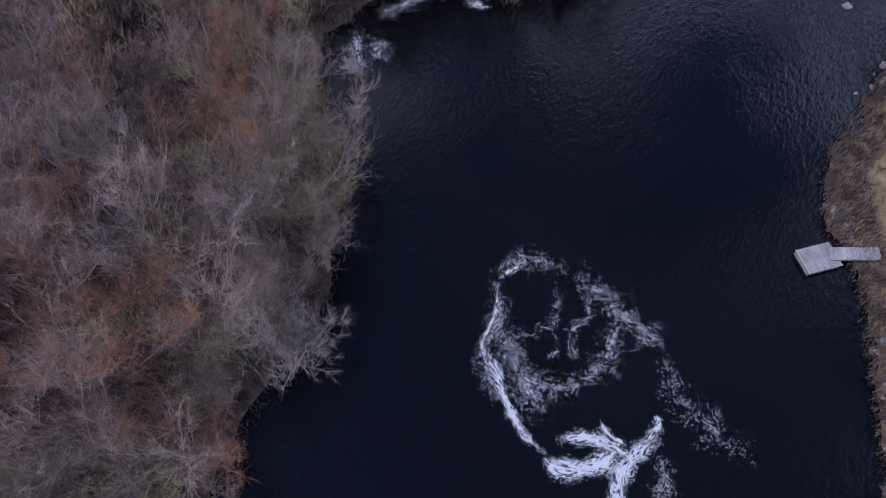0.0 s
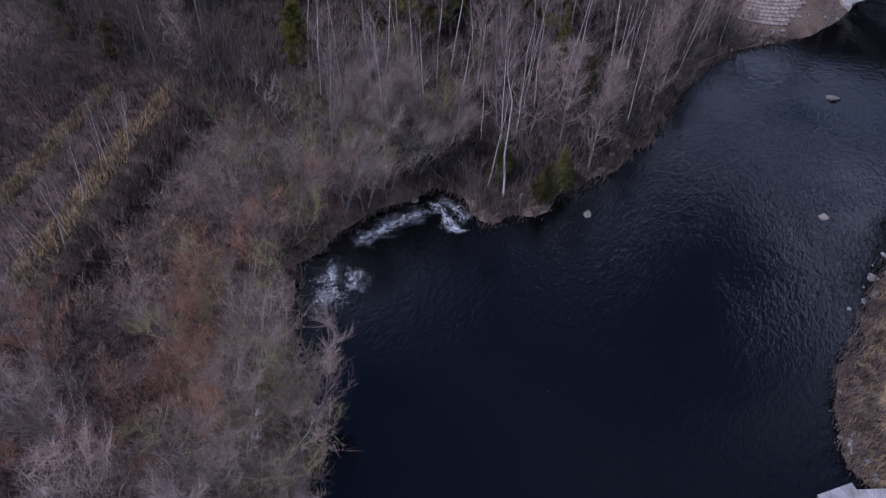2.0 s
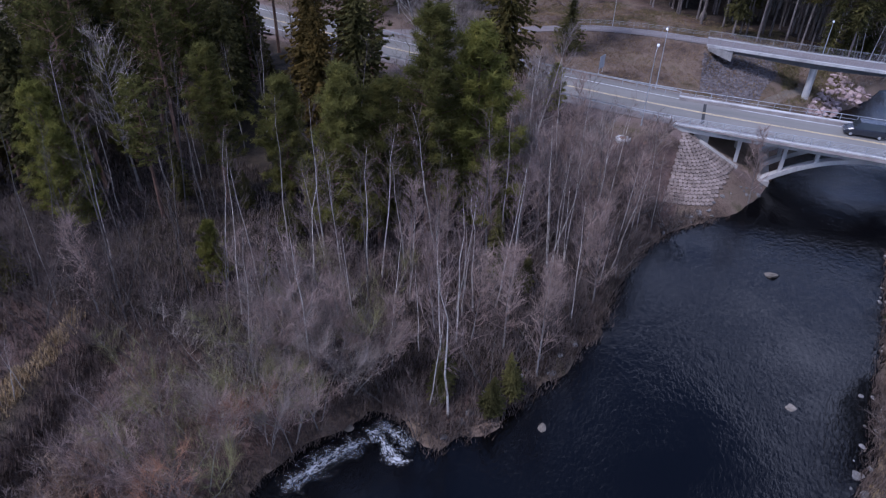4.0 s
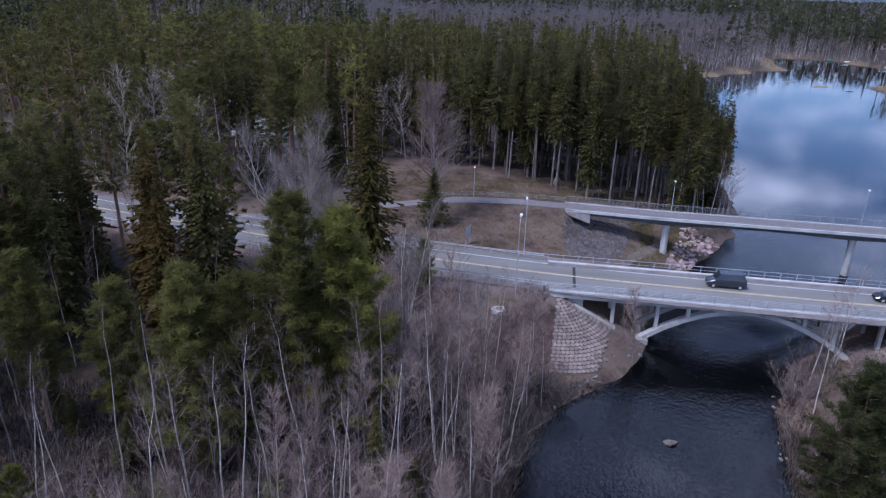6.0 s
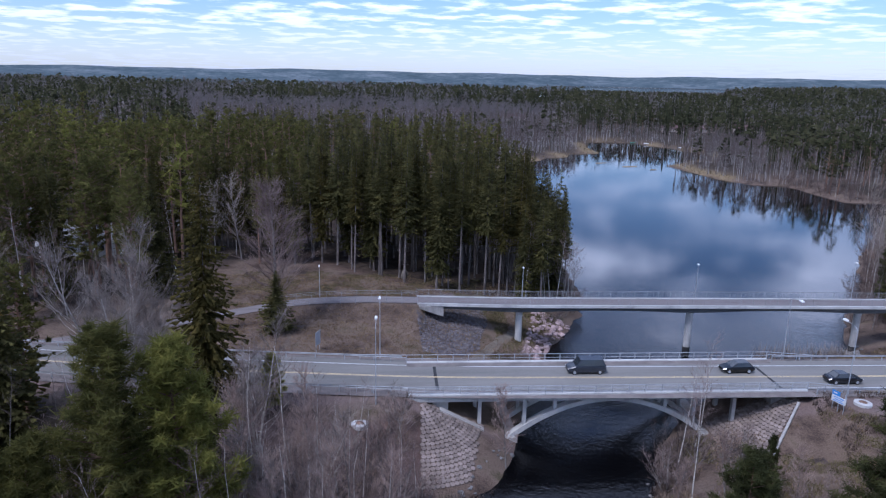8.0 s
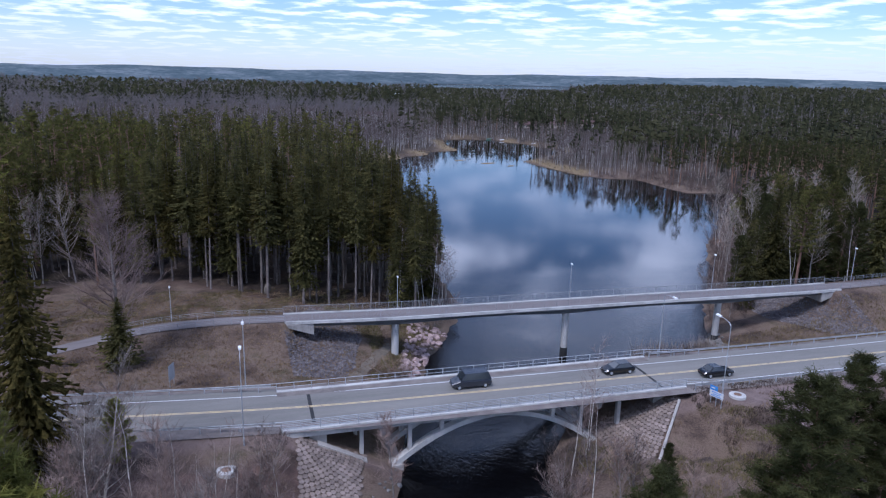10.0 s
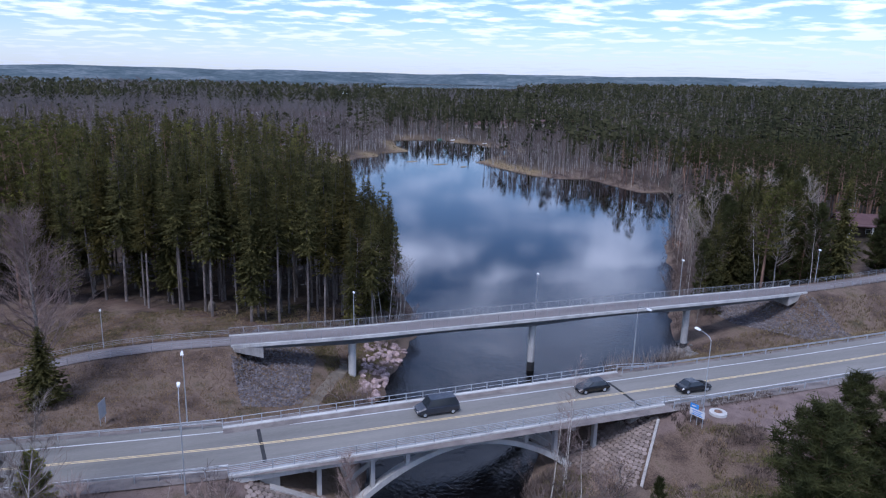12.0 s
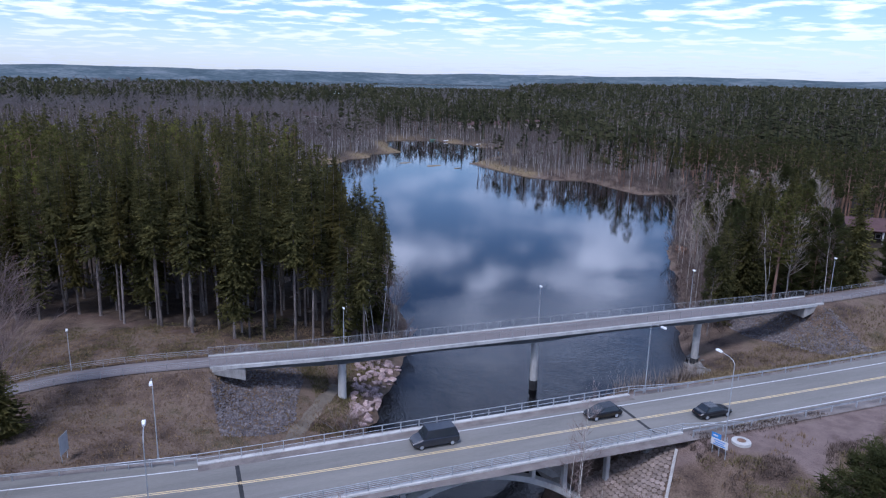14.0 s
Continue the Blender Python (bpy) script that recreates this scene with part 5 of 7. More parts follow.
class Kind:
    """A few trees built once; each further one is a copy, turned and scaled."""

    def __init__(self, protos, group):
        self.protos, self.fresh, self.n = protos, list(protos), 0
        for p in protos:
            tagged(p, "", "", group)

    def put(self, x, y, scale, r, tilt=0.0, which=None, z=None, wide=None, back=False):
        k = r.randrange(len(self.protos)) if which is None else which
        z = ground_z(x, y) - 0.05 if z is None else z
        w = scale * (r.uniform(0.9, 1.12) if wide is None else wide)
        m = pose(x, y, z, r.gauss(0, tilt), r.gauss(0, tilt), r.uniform(0, 360)) @ Matrix.Diagonal((w, w, scale, 1))
        p = self.protos[k]
        if back:
            BACK.append((p, m))
            return None
        if p in self.fresh:
            self.fresh.remove(p)
            p.matrix_basis = m
            return p
        c = copy_thing(p, m)
        c.matrix_basis = m
        return c


BACK = []


def merge_back(name, label):
    """All background trees of the list BACK in one mesh a material."""
    bins = {}
    for proto, m in BACK:
        for part_ in proto.children:
            key = part_.data.materials[0].name
            nv = len(part_.data.vertices)
            if "co" not in cache.setdefault(part_.data.name, {}):
                co = np.empty(nv * 3, np.float32)
                part_.data.vertices.foreach_get("co", co)
                cache[part_.data.name]["co"] = co.reshape(-1, 3)
                cache[part_.data.name]["f"] = [tuple(q.vertices) for q in part_.data.polygons]
            c = cache[part_.data.name]
            vs, fs, mt = bins.setdefault(key, ([], [], part_.data.materials[0]))
            k = sum(len(v) for v in vs) if len(vs) < 2 else bins[key + "#"]
            mm = np.array(m)
            vs.append(c["co"] @ mm[:3, :3].T + mm[:3, 3])
            fs += [tuple(i + k for i in q) for q in c["f"]]
            bins[key + "#"] = k + nv
    for key in [k for k in bins if not k.endswith("#")]:
        vs, fs, mt = bins[key]
        ob = obj(name, np.concatenate(vs).tolist(), fs, mt)
        tagged(ob, label, "forest", kind="stuff")
    BACK.clear()


cache = {}


def scatter(x0, x1, y0, y1, step, seed, keep):
    r = random.Random(seed)
    out = []
    ny_ = int((y1 - y0) / step)
    for j in range(ny_):
        for i in range(int((x1 - x0) / step)):
            x = x0 + (i + 0.5 * (j % 2) + r.uniform(-0.1, 0.9)) * step
            y = y0 + (j + r.uniform(-0.1, 0.9)) * step
            if keep(x, y):
                out.append((x, y, r.random()))
    return out


def inside(x, y, ring):
    return float(edge_distance(np.array([x]), np.array([y]), ring)[0]) < 0


tall_spruce = Kind([spruce(26, 0.44, 2.7, 1), spruce(26, 0.54, 2.3, 2), spruce(25, 0.38, 2.9, 3), spruce(26, 0.5, 2.5, 4), spruce(26, 0.42, 2.7, 7, needles="needle_olive")], "spruce stand by the lake")
low_spruce = Kind([spruce(26, 0.14, 3.0, 5, 1.2, dead=False), spruce(26, 0.22, 2.8, 6, 1.2, needles="needle_olive")], "spruce stand by the lake")
full_spruce = Kind([spruce(24, 0.04, 3.9, 11, 1.7, dead=False), spruce(24, 0.08, 3.3, 12, 1.4, dead=False)], "spruces")
hanging_spruce = Kind([spruce(27, 0.05, 4.7, 14, 2.1, "needle_tip", dead=False, hang=1.35)], "spruces")
olive_spruce = Kind([spruce(22, 0.06, 4.2, 15, 1.7, "needle_rust", dead=False, hang=1.2)], "olive spruces")
light_spruce = Kind([spruce(26, 0.35, 2.7, 21, 0.3, dead=False), spruce(26, 0.4, 2.5, 22, 0.3, dead=False)], "spruce stand behind")
light_birch = Kind([bare_tree(17, 57, dens=0.36, bark="bark_grey", twig="twig_birch", tw=0.016, thick=0.7), bare_tree(17, 59, dens=0.36, twig="twig_birch", tw=0.016, thick=0.6), bare_tree(16, 60, dens=0.4, bark="bark_grey", twig="twig_shore", tw=0.018, thick=0.6)], "birches behind")
low_bush = Kind([bare_tree(7, 58, "alder_bush", "twig_shore", "twig_shore", 0.36, 0.1, 0.8, 3, 0.7, "bare brown shrub", 1.1, 0.8, 0.03)], "shore shrubs")
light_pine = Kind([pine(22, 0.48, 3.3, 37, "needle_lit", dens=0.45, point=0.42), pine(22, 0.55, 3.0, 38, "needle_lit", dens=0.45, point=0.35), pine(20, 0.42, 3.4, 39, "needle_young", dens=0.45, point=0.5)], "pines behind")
tall_pine = Kind([pine(22, 0.42, 3.4, 31, point=0.5), pine(22, 0.5, 3.1, 32, point=0.4), pine(22, 0.36, 3.5, 33, point=0.6)], "pines")
young_pine = Kind([pine(14, 0.08, 3.6, 41, "needle_young", 1.9, 0.9, 20, 0.045), pine(14, 0.12, 3.5, 42, "needle_lit", 1.9, 0.9, 20, 0.045), pine(17, 0.3, 3.4, 43, "needle_lit", 1.7, 0.8, 18, 0.048)], "young pines")
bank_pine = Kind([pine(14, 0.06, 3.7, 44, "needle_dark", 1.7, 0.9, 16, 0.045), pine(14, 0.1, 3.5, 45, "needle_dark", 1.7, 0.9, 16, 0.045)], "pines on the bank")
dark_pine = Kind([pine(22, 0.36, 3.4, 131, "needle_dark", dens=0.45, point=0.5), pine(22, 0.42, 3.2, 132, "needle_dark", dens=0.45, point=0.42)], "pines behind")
birch = Kind([bare_tree(17, 51, dens=0.9, twig="twig_birch", tw=0.011, thick=0.62), bare_tree(17, 52, dens=0.9, spread=0.2, twig="twig_birch", tw=0.011, thick=0.62), bare_tree(17, 53, dens=0.8, first=0.5, spread=0.18, twig="twig_birch", tw=0.011, thick=0.62), bare_tree(17, 54, dens=0.9, bend=0.6, twig="twig_birch", tw=0.011, thick=0.62)], "birches")
aspen = Kind([bare_tree(20, 61, "aspen_tree", "bark_grey", "twig_grey", 0.3, 0.25, 1.3, 1, 0.3, "leafless grey broad-crowned tree", 1.1), bare_tree(20, 62, "aspen_tree", "bark_grey", "twig_grey", 0.26, 0.3, 1.25, 1, 0.4, "leafless grey broad-crowned tree", 1.2)], "bare broadleaf trees")
linden = Kind([bare_tree(20, 65, "linden_tree", "bark_grey", "twig_birch", 0.3, 0.22, 2.3, 1, 0.2, "broad leafless grey tree beside the footpath", 1.0, 1.7, 0.0125)], "linden")
willow = Kind([bare_tree(16, 67, "willow_tree", "bark_pale", "twig_linden", 0.3, 0.18, 2.0, 5, 0.45, "pale leafless many-stemmed willow", 1.2, 1.1, 0.014)], "willows")
thicket = Kind([bare_tree(9.5, 71 + k, "alder_thicket", "bark_grey", tw_, 0.36, 0.2, 1.5, 3, 0.75, "leafless many-stemmed alder thicket", 1.05, 0.6, 0.0072, 5.0) for k, tw_ in enumerate(("twig_grey", "twig_red", "twig_olive", "twig_birch", "twig_linden", "twig_rust"))], "alder thickets")
dark_thicket = Kind([bare_tree(9.5, 171 + k, "alder_thicket", "bark_dark", "twig_dark", 0.34, 0.2, 1.2, 3, 0.6, "dark leafless many-stemmed alder thicket", 1.05, 0.6, 0.009, 4.0) for k in range(2)], "dark alder thickets")
bush = Kind([bare_tree(4.6, 91 + k, "willow_bush", "bark_grey", tw_, 0.4, 0.12, 1.1, 5, 0.9, "low leafless brown willow bush", 1.0, 1.1, 0.014) for k, tw_ in enumerate(("twig_brown", "twig_birch", "twig_dark"))], "willow bushes")
red_birch = Kind([bare_tree(12, 81, "young_birch", "bark_grey", "twig_red", 0.22, 0.2, 1.6, 1, 0.3, "young leafless birch with a reddish crown", 1.2)], "young birches")

slim = Kind([bare_tree(18, 111 + k, "slim_birch", bark_, "twig_dark", 0.15, 0.5, 0.5, 1, 0.35, "tall slim leafless tree with a sparse crown", 1.2, 0.55, 0.011) for k, bark_ in enumerate(("bark_dark", "bark_pale", "bark_dark", "bark_dark"))], "slim bare trees")

rng = random.Random(7)
PIT = [(-50, -99), (-27.5, -95), (-34.0, -67), (-55, -70)]
# the alder belt on the bank
for x, y, u in scatter(-66, -10, -124, -62, 3.1, 3, lambda x, y: shore(x, y) > (-0.8 if y < -84 else -0.3) and not inside(x, y, PIT)):
    d = shore(x, y)
    tone = 5 if -38 < x < -22 and d > 5 and u < 0.62 else 1 if u > 0.85 else 2 if d < 8 and 0.62 < u < 0.78 else None
    dark = x < -42 or (x < -33 and y > -72) or (y > -71 and u < 0.55)
    (dark_thicket if dark else thicket).put(x, y, (0.75 + 0.55 * u) * (0.85 if d < 2.0 else 1), rng, 6, None if dark else tone)
# a closer fringe of alders leaning over the water
for x, y, u in scatter(-30, -10, -124, -84, 2.3, 36, lambda x, y: 0.2 < shore(x, y) < 4.0):
    thicket.put(x, y, 0.6 + 0.35 * u, rng, 8, (0, 2, 3, 1)[int(u * 3.99)])
# taller grey alders behind the cove
for x, y, u in scatter(-36, -20, -80, -56, 3.4, 37, lambda x, y: inside(x, y, [(-33, -80), (-28.5, -80), (-25, -69), (-21, -62.5), (-22, -57), (-30, -57), (-33, -68)]) and shore(x, y) > 0.8):
    thicket.put(x, y, 1.1 + 0.35 * u, rng, 4, (0, 2, 4, 3)[int(u * 3.99)])
# low red bushes along the ditch
for x, y, u in scatter(-46, -28, -98, -68, 2.3, 34, lambda x, y: inside(x, y, [(-36.5, -97), (-27, -94), (-33.5, -68), (-41.5, -69)])):
    bush.put(x, y, 0.6 + 0.55 * u, rng, 8, 1 if u < 0.6 else 0)
YARD = [(-150, 128), (-112, 112), (-104, 140), (-150, 165)]
# single conifers before the road, each at its own place
SINGLE = [(young_pine, -21.2, -38.5, 1.55, 0), (young_pine, -25.5, -42.0, 1.38, 2), (young_pine, -29.5, -45.0, 1.26, 1), (young_pine, -32.0, -46.0, 1.34, 1), (young_pine, -41.0, -42.5, 1.08, 1),
          (young_pine, -48.0, -45.0, 1.02, 2), (young_pine, -63.0, -42.0, 1.0, 1), (young_pine, -41.0, -57.0, 0.5, 0), (young_pine, -36.0, -40.0, 1.0, 0), (full_spruce, -42.5, -22.3, 1.0, 0), (olive_spruce, -49.0, -23.7, 1.0, 0), (olive_spruce, -46.0, -27.0, 0.8, 0),
          (hanging_spruce, -25.2, -17.0, 1.12, 0), (young_pine, -26.6, -21.8, 0.9, 0), (young_pine, -24.4, -25.0, 0.8, 1), (tall_pine, -52.0, -16.0, 0.95, 0), (tall_pine, -44.5, -15.0, 0.85, 2), (young_pine, -19.6, -4.6 - 5.2, 0.5, 0),
          (full_spruce, -57.0, -30.0, 0.95, 1), (tall_pine, -71.9, -18.1, 1.04, 0), (tall_pine, -68.6, -13.3, 1.0, 1), (tall_pine, -65.2, -5.8, 1.0, 2), (full_spruce, -84.3, 28.3, 0.95, 0), (tall_pine, -58.0, -40.0, 0.95, 2),
          (full_spruce, -62.0, -22.0, 0.9, 1)]
for kind_, x, y, s_, k in SINGLE:
    kind_.put(x, y, s_, rng, 1, k)
clear = lambda x, y, d: all(math.hypot(x - q[1], y - q[2]) > d for q in SINGLE)  # noqa: E731
# birches on the point and along the bank to the bridge
for x, y, u in scatter(-34, -4, -66, -22, 2.5, 4, lambda x, y: shore(x, y) > 0.6 and not (x > -8 and y > -30) and clear(x, y, 2.5)):
    (birch if u < 0.3 else slim if u < 0.52 else dark_thicket if u < 0.71 else thicket if u < 0.78 else red_birch if u < 0.92 else full_spruce).put(x, y, (0.72 + 0.4 * ((u * 7) % 1)) * (0.86 if x < -17 else 1) * (1 if u < 0.92 else 0.2), rng, 3, wide=None if u < 0.92 else 1.7)
# slim bare trees and a few small spruces before the conifers
for x, y, u in scatter(-82, -31, -66, -43, 4.6, 14, lambda x, y: not inside(x, y, PIT)):
    k = (u * 11) % 1
    if u < 0.62:
        slim.put(x, y, 0.7 + 0.38 * k, rng, 3)
    elif u < 0.7:
        red_birch.put(x, y, 0.8 + 0.3 * k, rng, 3)
    elif u < 0.86 and y > -56:
        (tall_pine if u < 0.78 else full_spruce).put(x, y, 0.62 + 0.2 * k, rng, 2)
    else:
        full_spruce.put(x, y, 0.16 + 0.14 * k, rng, 2, wide=1.7)
# mixed wood before the road
for x, y, u in scatter(-95, -13, -66, -6, 4.3, 5, lambda x, y: shore(x, y) > 9 and x < -16 - 0.25 * (y + 30) and y < road_y(x) - 8 and (y < -22 or x < -30) and not (-41 < x < -26 and y > -24) and clear(x, y, 3.2)):
    k = (u * 13) % 1
    if x > -34 and y > -34:
        (birch if u < 0.6 else thicket).put(x, y, 0.6 + 0.3 * k, rng, 3)
    elif y < (-46 if x > -48 else -55):
        continue
    elif x > -58 and y < -22:
        if u < 0.62:
            (slim if u < 0.35 else full_spruce).put(x, y, 0.6 + 0.3 * k if u < 0.35 else 0.3 + 0.2 * k, rng, 3)
    else:
        (tall_pine if u < 0.42 else young_pine if u < 0.54 else olive_spruce if u < 0.59 else full_spruce if u < 0.76 else birch if u < 0.92 else aspen).put(x, y, 0.75 + 0.35 * k, rng, 2)
# wood beyond the road
for x, y, u in scatter(-160, -30, 12, 165, 5.6, 6, lambda x, y: y > foot_y(x) + 6 and y > road_y(x) + 8 and x < -34 - 0.1 * y + 40 * (y > 70) and clear(x, y, 3) and not inside(x, y, YARD) and not (x > -43 and y < 55)):
    k = (u * 13) % 1
    if y > 44 or x < -90:
        (light_pine if u < 0.72 else light_spruce if u < 0.76 else light_birch).put(x, y, 0.86 + 0.36 * k, rng, 2, back=True)
    else:
        (tall_pine if u < 0.56 else full_spruce if u < 0.63 else birch if u < 0.84 else aspen).put(x, y, 0.85 + 0.3 * k, rng, 2)
# bare trees between the footpath and the stand
for x, y, u in scatter(-60, -22, 54, 70, 3.6, 41, lambda x, y: not inside(x, y, [(-26, 58), (-12, 48), (5, 34), (0, 80), (-20, 80)])):
    (aspen if u < 0.2 else birch if u < 0.44 else low_spruce if u < 0.86 else tall_pine).put(x, y, 0.75 + 0.3 * ((u * 7) % 1), rng, 2)
# the spruce stand
STAND = [(-24, 56), (-12, 47), (-3, 41), (5, 35), (14, 33), (22, 34), (30, 46), (34, 62), (38, 110), (30, 110), (-30, 100)]
for x, y, u in scatter(-40, 44, 30, 78, 3.6, 8, lambda x, y: inside(x, y, STAND) and shore(x, y) > 1.5):
    (low_spruce if (x < -6 and u < 0.35) or u < 0.12 else tall_spruce).put(x, y, (0.8 + 0.32 * ((u * 11) % 1)) * (0.72 + 0.28 * min(1, shore(x, y) / 14)), rng, 1)
for x, y, u in scatter(-110, 52, 72, 290, 8.0, 9, lambda x, y: shore(x, y) > 2 and x > -105 + 0.1 * y):
    (light_spruce if u < 0.62 else light_birch if u < 0.8 else light_pine).put(x, y, 0.8 + 0.25 * ((u * 9) % 1), rng, 1, back=True)
# birches at the stand's tip
for x, y, s_ in ((19.5, 38.0, 0.95), (22.3, 38.2, 0.85), (23.7, 38.5, 0.8), (24.6, 38.6, 0.86), (25.6, 38.9, 0.84), (27.0, 39.5, 0.72), (28.0, 41.0, 0.7), (29.0, 42.5, 0.66), (30.2, 45.0, 0.7), (31.0, 47.5, 0.66)):
    birch.put(x, y, s_, rng, 4)
for x, y in ((22.5, 31.0), (24.0, 32.5), (25.5, 34.0), (26.5, 35.5), (25.0, 36.5), (28.5, 38.0), (29.5, 40.0), (30.5, 43.0), (23.5, 34.5), (14.2, 11.5), (15.0, 13.0), (13.4, 13.0)):
    bush.put(x, y, 0.75 + 0.3 * rng.random(), rng, 5)
# single trees
linden.put(-22.8, 16.2, 1.08, rng, 0, 0)
full_spruce.put(-22.7, 14.0, 0.4, rng, 0, 0, wide=1.9)
willow.put(-35.5, -12.0, 1.4, rng, 0, 0)
willow.put(-14.2, -31.0, 0.85, rng, 0, 0)
willow.put(-32.0, -16.5, 1.25, rng, 0, 0)
willow.put(-19.6, -19.6, 0.92, rng, 0, 0)
bank_pine.put(22.8, -39.2, 1.08, rng, 0, 0, wide=1.08)
bank_pine.put(48.6, -31.5, 1.08, rng, 0, 1)
bank_pine.put(38.6, -36.8, 1.22, rng, 0, 0, wide=1.3)
bank_pine.put(30.8, -28.5, 0.6, rng, 0, 1, wide=0.68)
bank_pine.put(50.5, -34.0, 1.1, rng, 0, 1)
birch.put(24.2, -27.0, 0.85, rng, 0, 0)
birch.put(27.5, -16.0, 0.7, rng, 2, 1)
for x, y, s_ in ((98.0, 30.5, 1.0), (112.0, 31.5, 1.12), (98.0, 36.0, 0.95), (99.2, 36.6, 0.9), (93.5, 47.0, 0.7), (95.5, 47.5, 0.75)):
    birch.put(x, y, s_, rng, 3)
red_birch.put(7.6, -14.4, 0.85, rng, 2, 0)
birch.put(31.4, -12.6, 0.78, rng, 2, 1)
birch.put(30.6, -13.4, 0.6, rng, 3, 3)
for x, y in ((27.6, -13.2), (28.6, -14.6), (26.2, -15.2)):
    dark_thicket.put(x, y, 0.5, rng, 6)
# a thin row of saplings on the dike
for k in range(17):
    birch.put(-41.2 - 0.33 * k + rng.gauss(0, 0.3), -91.0 + 1.0 * k, 0.34 + 0.1 * rng.random(), rng, 4, 2)
# brush at the dock bank and below the right bridge end
for x, y, u in scatter(18, 38, -112, -84.5, 2.2, 31, lambda x, y: 0.3 < shore(x, y) < 10):
    (dark_thicket if u < 0.75 else bush).put(x, y, 0.26 + 0.2 * u if u < 0.75 else 0.5, rng, 10)
for x, y, u in scatter(20, 48, -62, -13, 3.6, 32, lambda x, y: not (x > 33 and y > -22) and 0.3 < shore(x, y) < 13 and float(cone_height(np.array([x]), np.array([y]))[0]) < -50):
    (bush if u < 0.75 else red_birch).put(x, y, (0.8 + 0.7 * u) * (1 if u < 0.75 else 0.4), rng, 6)
for x, y, u in scatter(-14, 12, -40, -10, 2.5, 33, lambda x, y: 0.2 < shore(x, y) < 12 and float(cone_height(np.array([x]), np.array([y]))[0]) < -50):
    (bush if u < 0.6 else birch).put(x, y, (0.9 + 0.7 * u) if u < 0.6 else 0.35 + 0.3 * u, rng, 6)
# right bank of the lake
for x, y, u in scatter(82, 250, 26, 205, 5.0, 10, lambda x, y: shore(x, y) > 1.2 and y > foot_y(x) + 5 and not inside(x, y, [(114, 33), (121, 25), (150, 44), (172, 58), (166, 76), (152, 70), (138, 53)])):
    k = (u * 13) % 1
    low = x > 118 and y > 80 and shore(x, y) < 26
    if shore(x, y) < 5 or low:
        if y > 95 or x > 165:
            (light_birch if u < 0.3 else low_bush if u < 0.72 else dark_pine).put(x, y, 0.6 + 0.4 * k, rng, 3, back=True)
        else:
            (thicket if u < 0.4 else birch if u < 0.75 else aspen).put(x, y, 0.6 + 0.4 * k, rng, 3)
    elif y > 95 or x > 165:
        (dark_pine if u < 0.62 else light_spruce if u < 0.84 else light_birch).put(x, y, 0.66 + 0.3 * k, rng, 2, back=True)
    else:
        (bank_pine if u < 0.42 else tall_pine if u < 0.55 else full_spruce if u < 0.8 else birch if u < 0.95 else aspen).put(x, y, (0.66 + 0.3 * k) * (1.3 if u < 0.42 else 1), rng, 2, wide=0.85 if u < 0.42 else None)

# a belt of bare shrubs along the right shore
for x, y, u in scatter(74, 200, 22, 215, 2.7, 35, lambda x, y: 0.2 < shore(x, y) < 7 and y > foot_y(x) + 4):
    (low_bush if u < 0.75 else light_birch).put(x, y, 0.6 + 0.5 * ((u * 7) % 1) if u < 0.75 else 0.5 + 0.3 * u, rng, 6, back=True)

merge_back("background_wood", "mixed pine, spruce and birch wood further off")
for kind_ in (light_spruce, light_birch, light_pine, dark_pine, low_bush):
    for q in kind_.fresh:
        for c_ in list(q.children):
            bpy.data.objects.remove(c_)
        bpy.data.objects.remove(q)

# ---- far woods ----
FAR_HOUSES = ((236, 505, -20, 24), (262, 500, -20, 16), (296, 498, -10, 18), (330, 520, 15, 14), (470, 560, -30, 40), (120, 640, 0, 26), (60, 700, 10, 20))
VIEWS = [(x, y, x / math.hypot(x, y + 75), (y + 75) / math.hypot(x, y + 75)) for x, y, _, _ in FAR_HOUSES[:3] + FAR_HOUSES[4:5]]


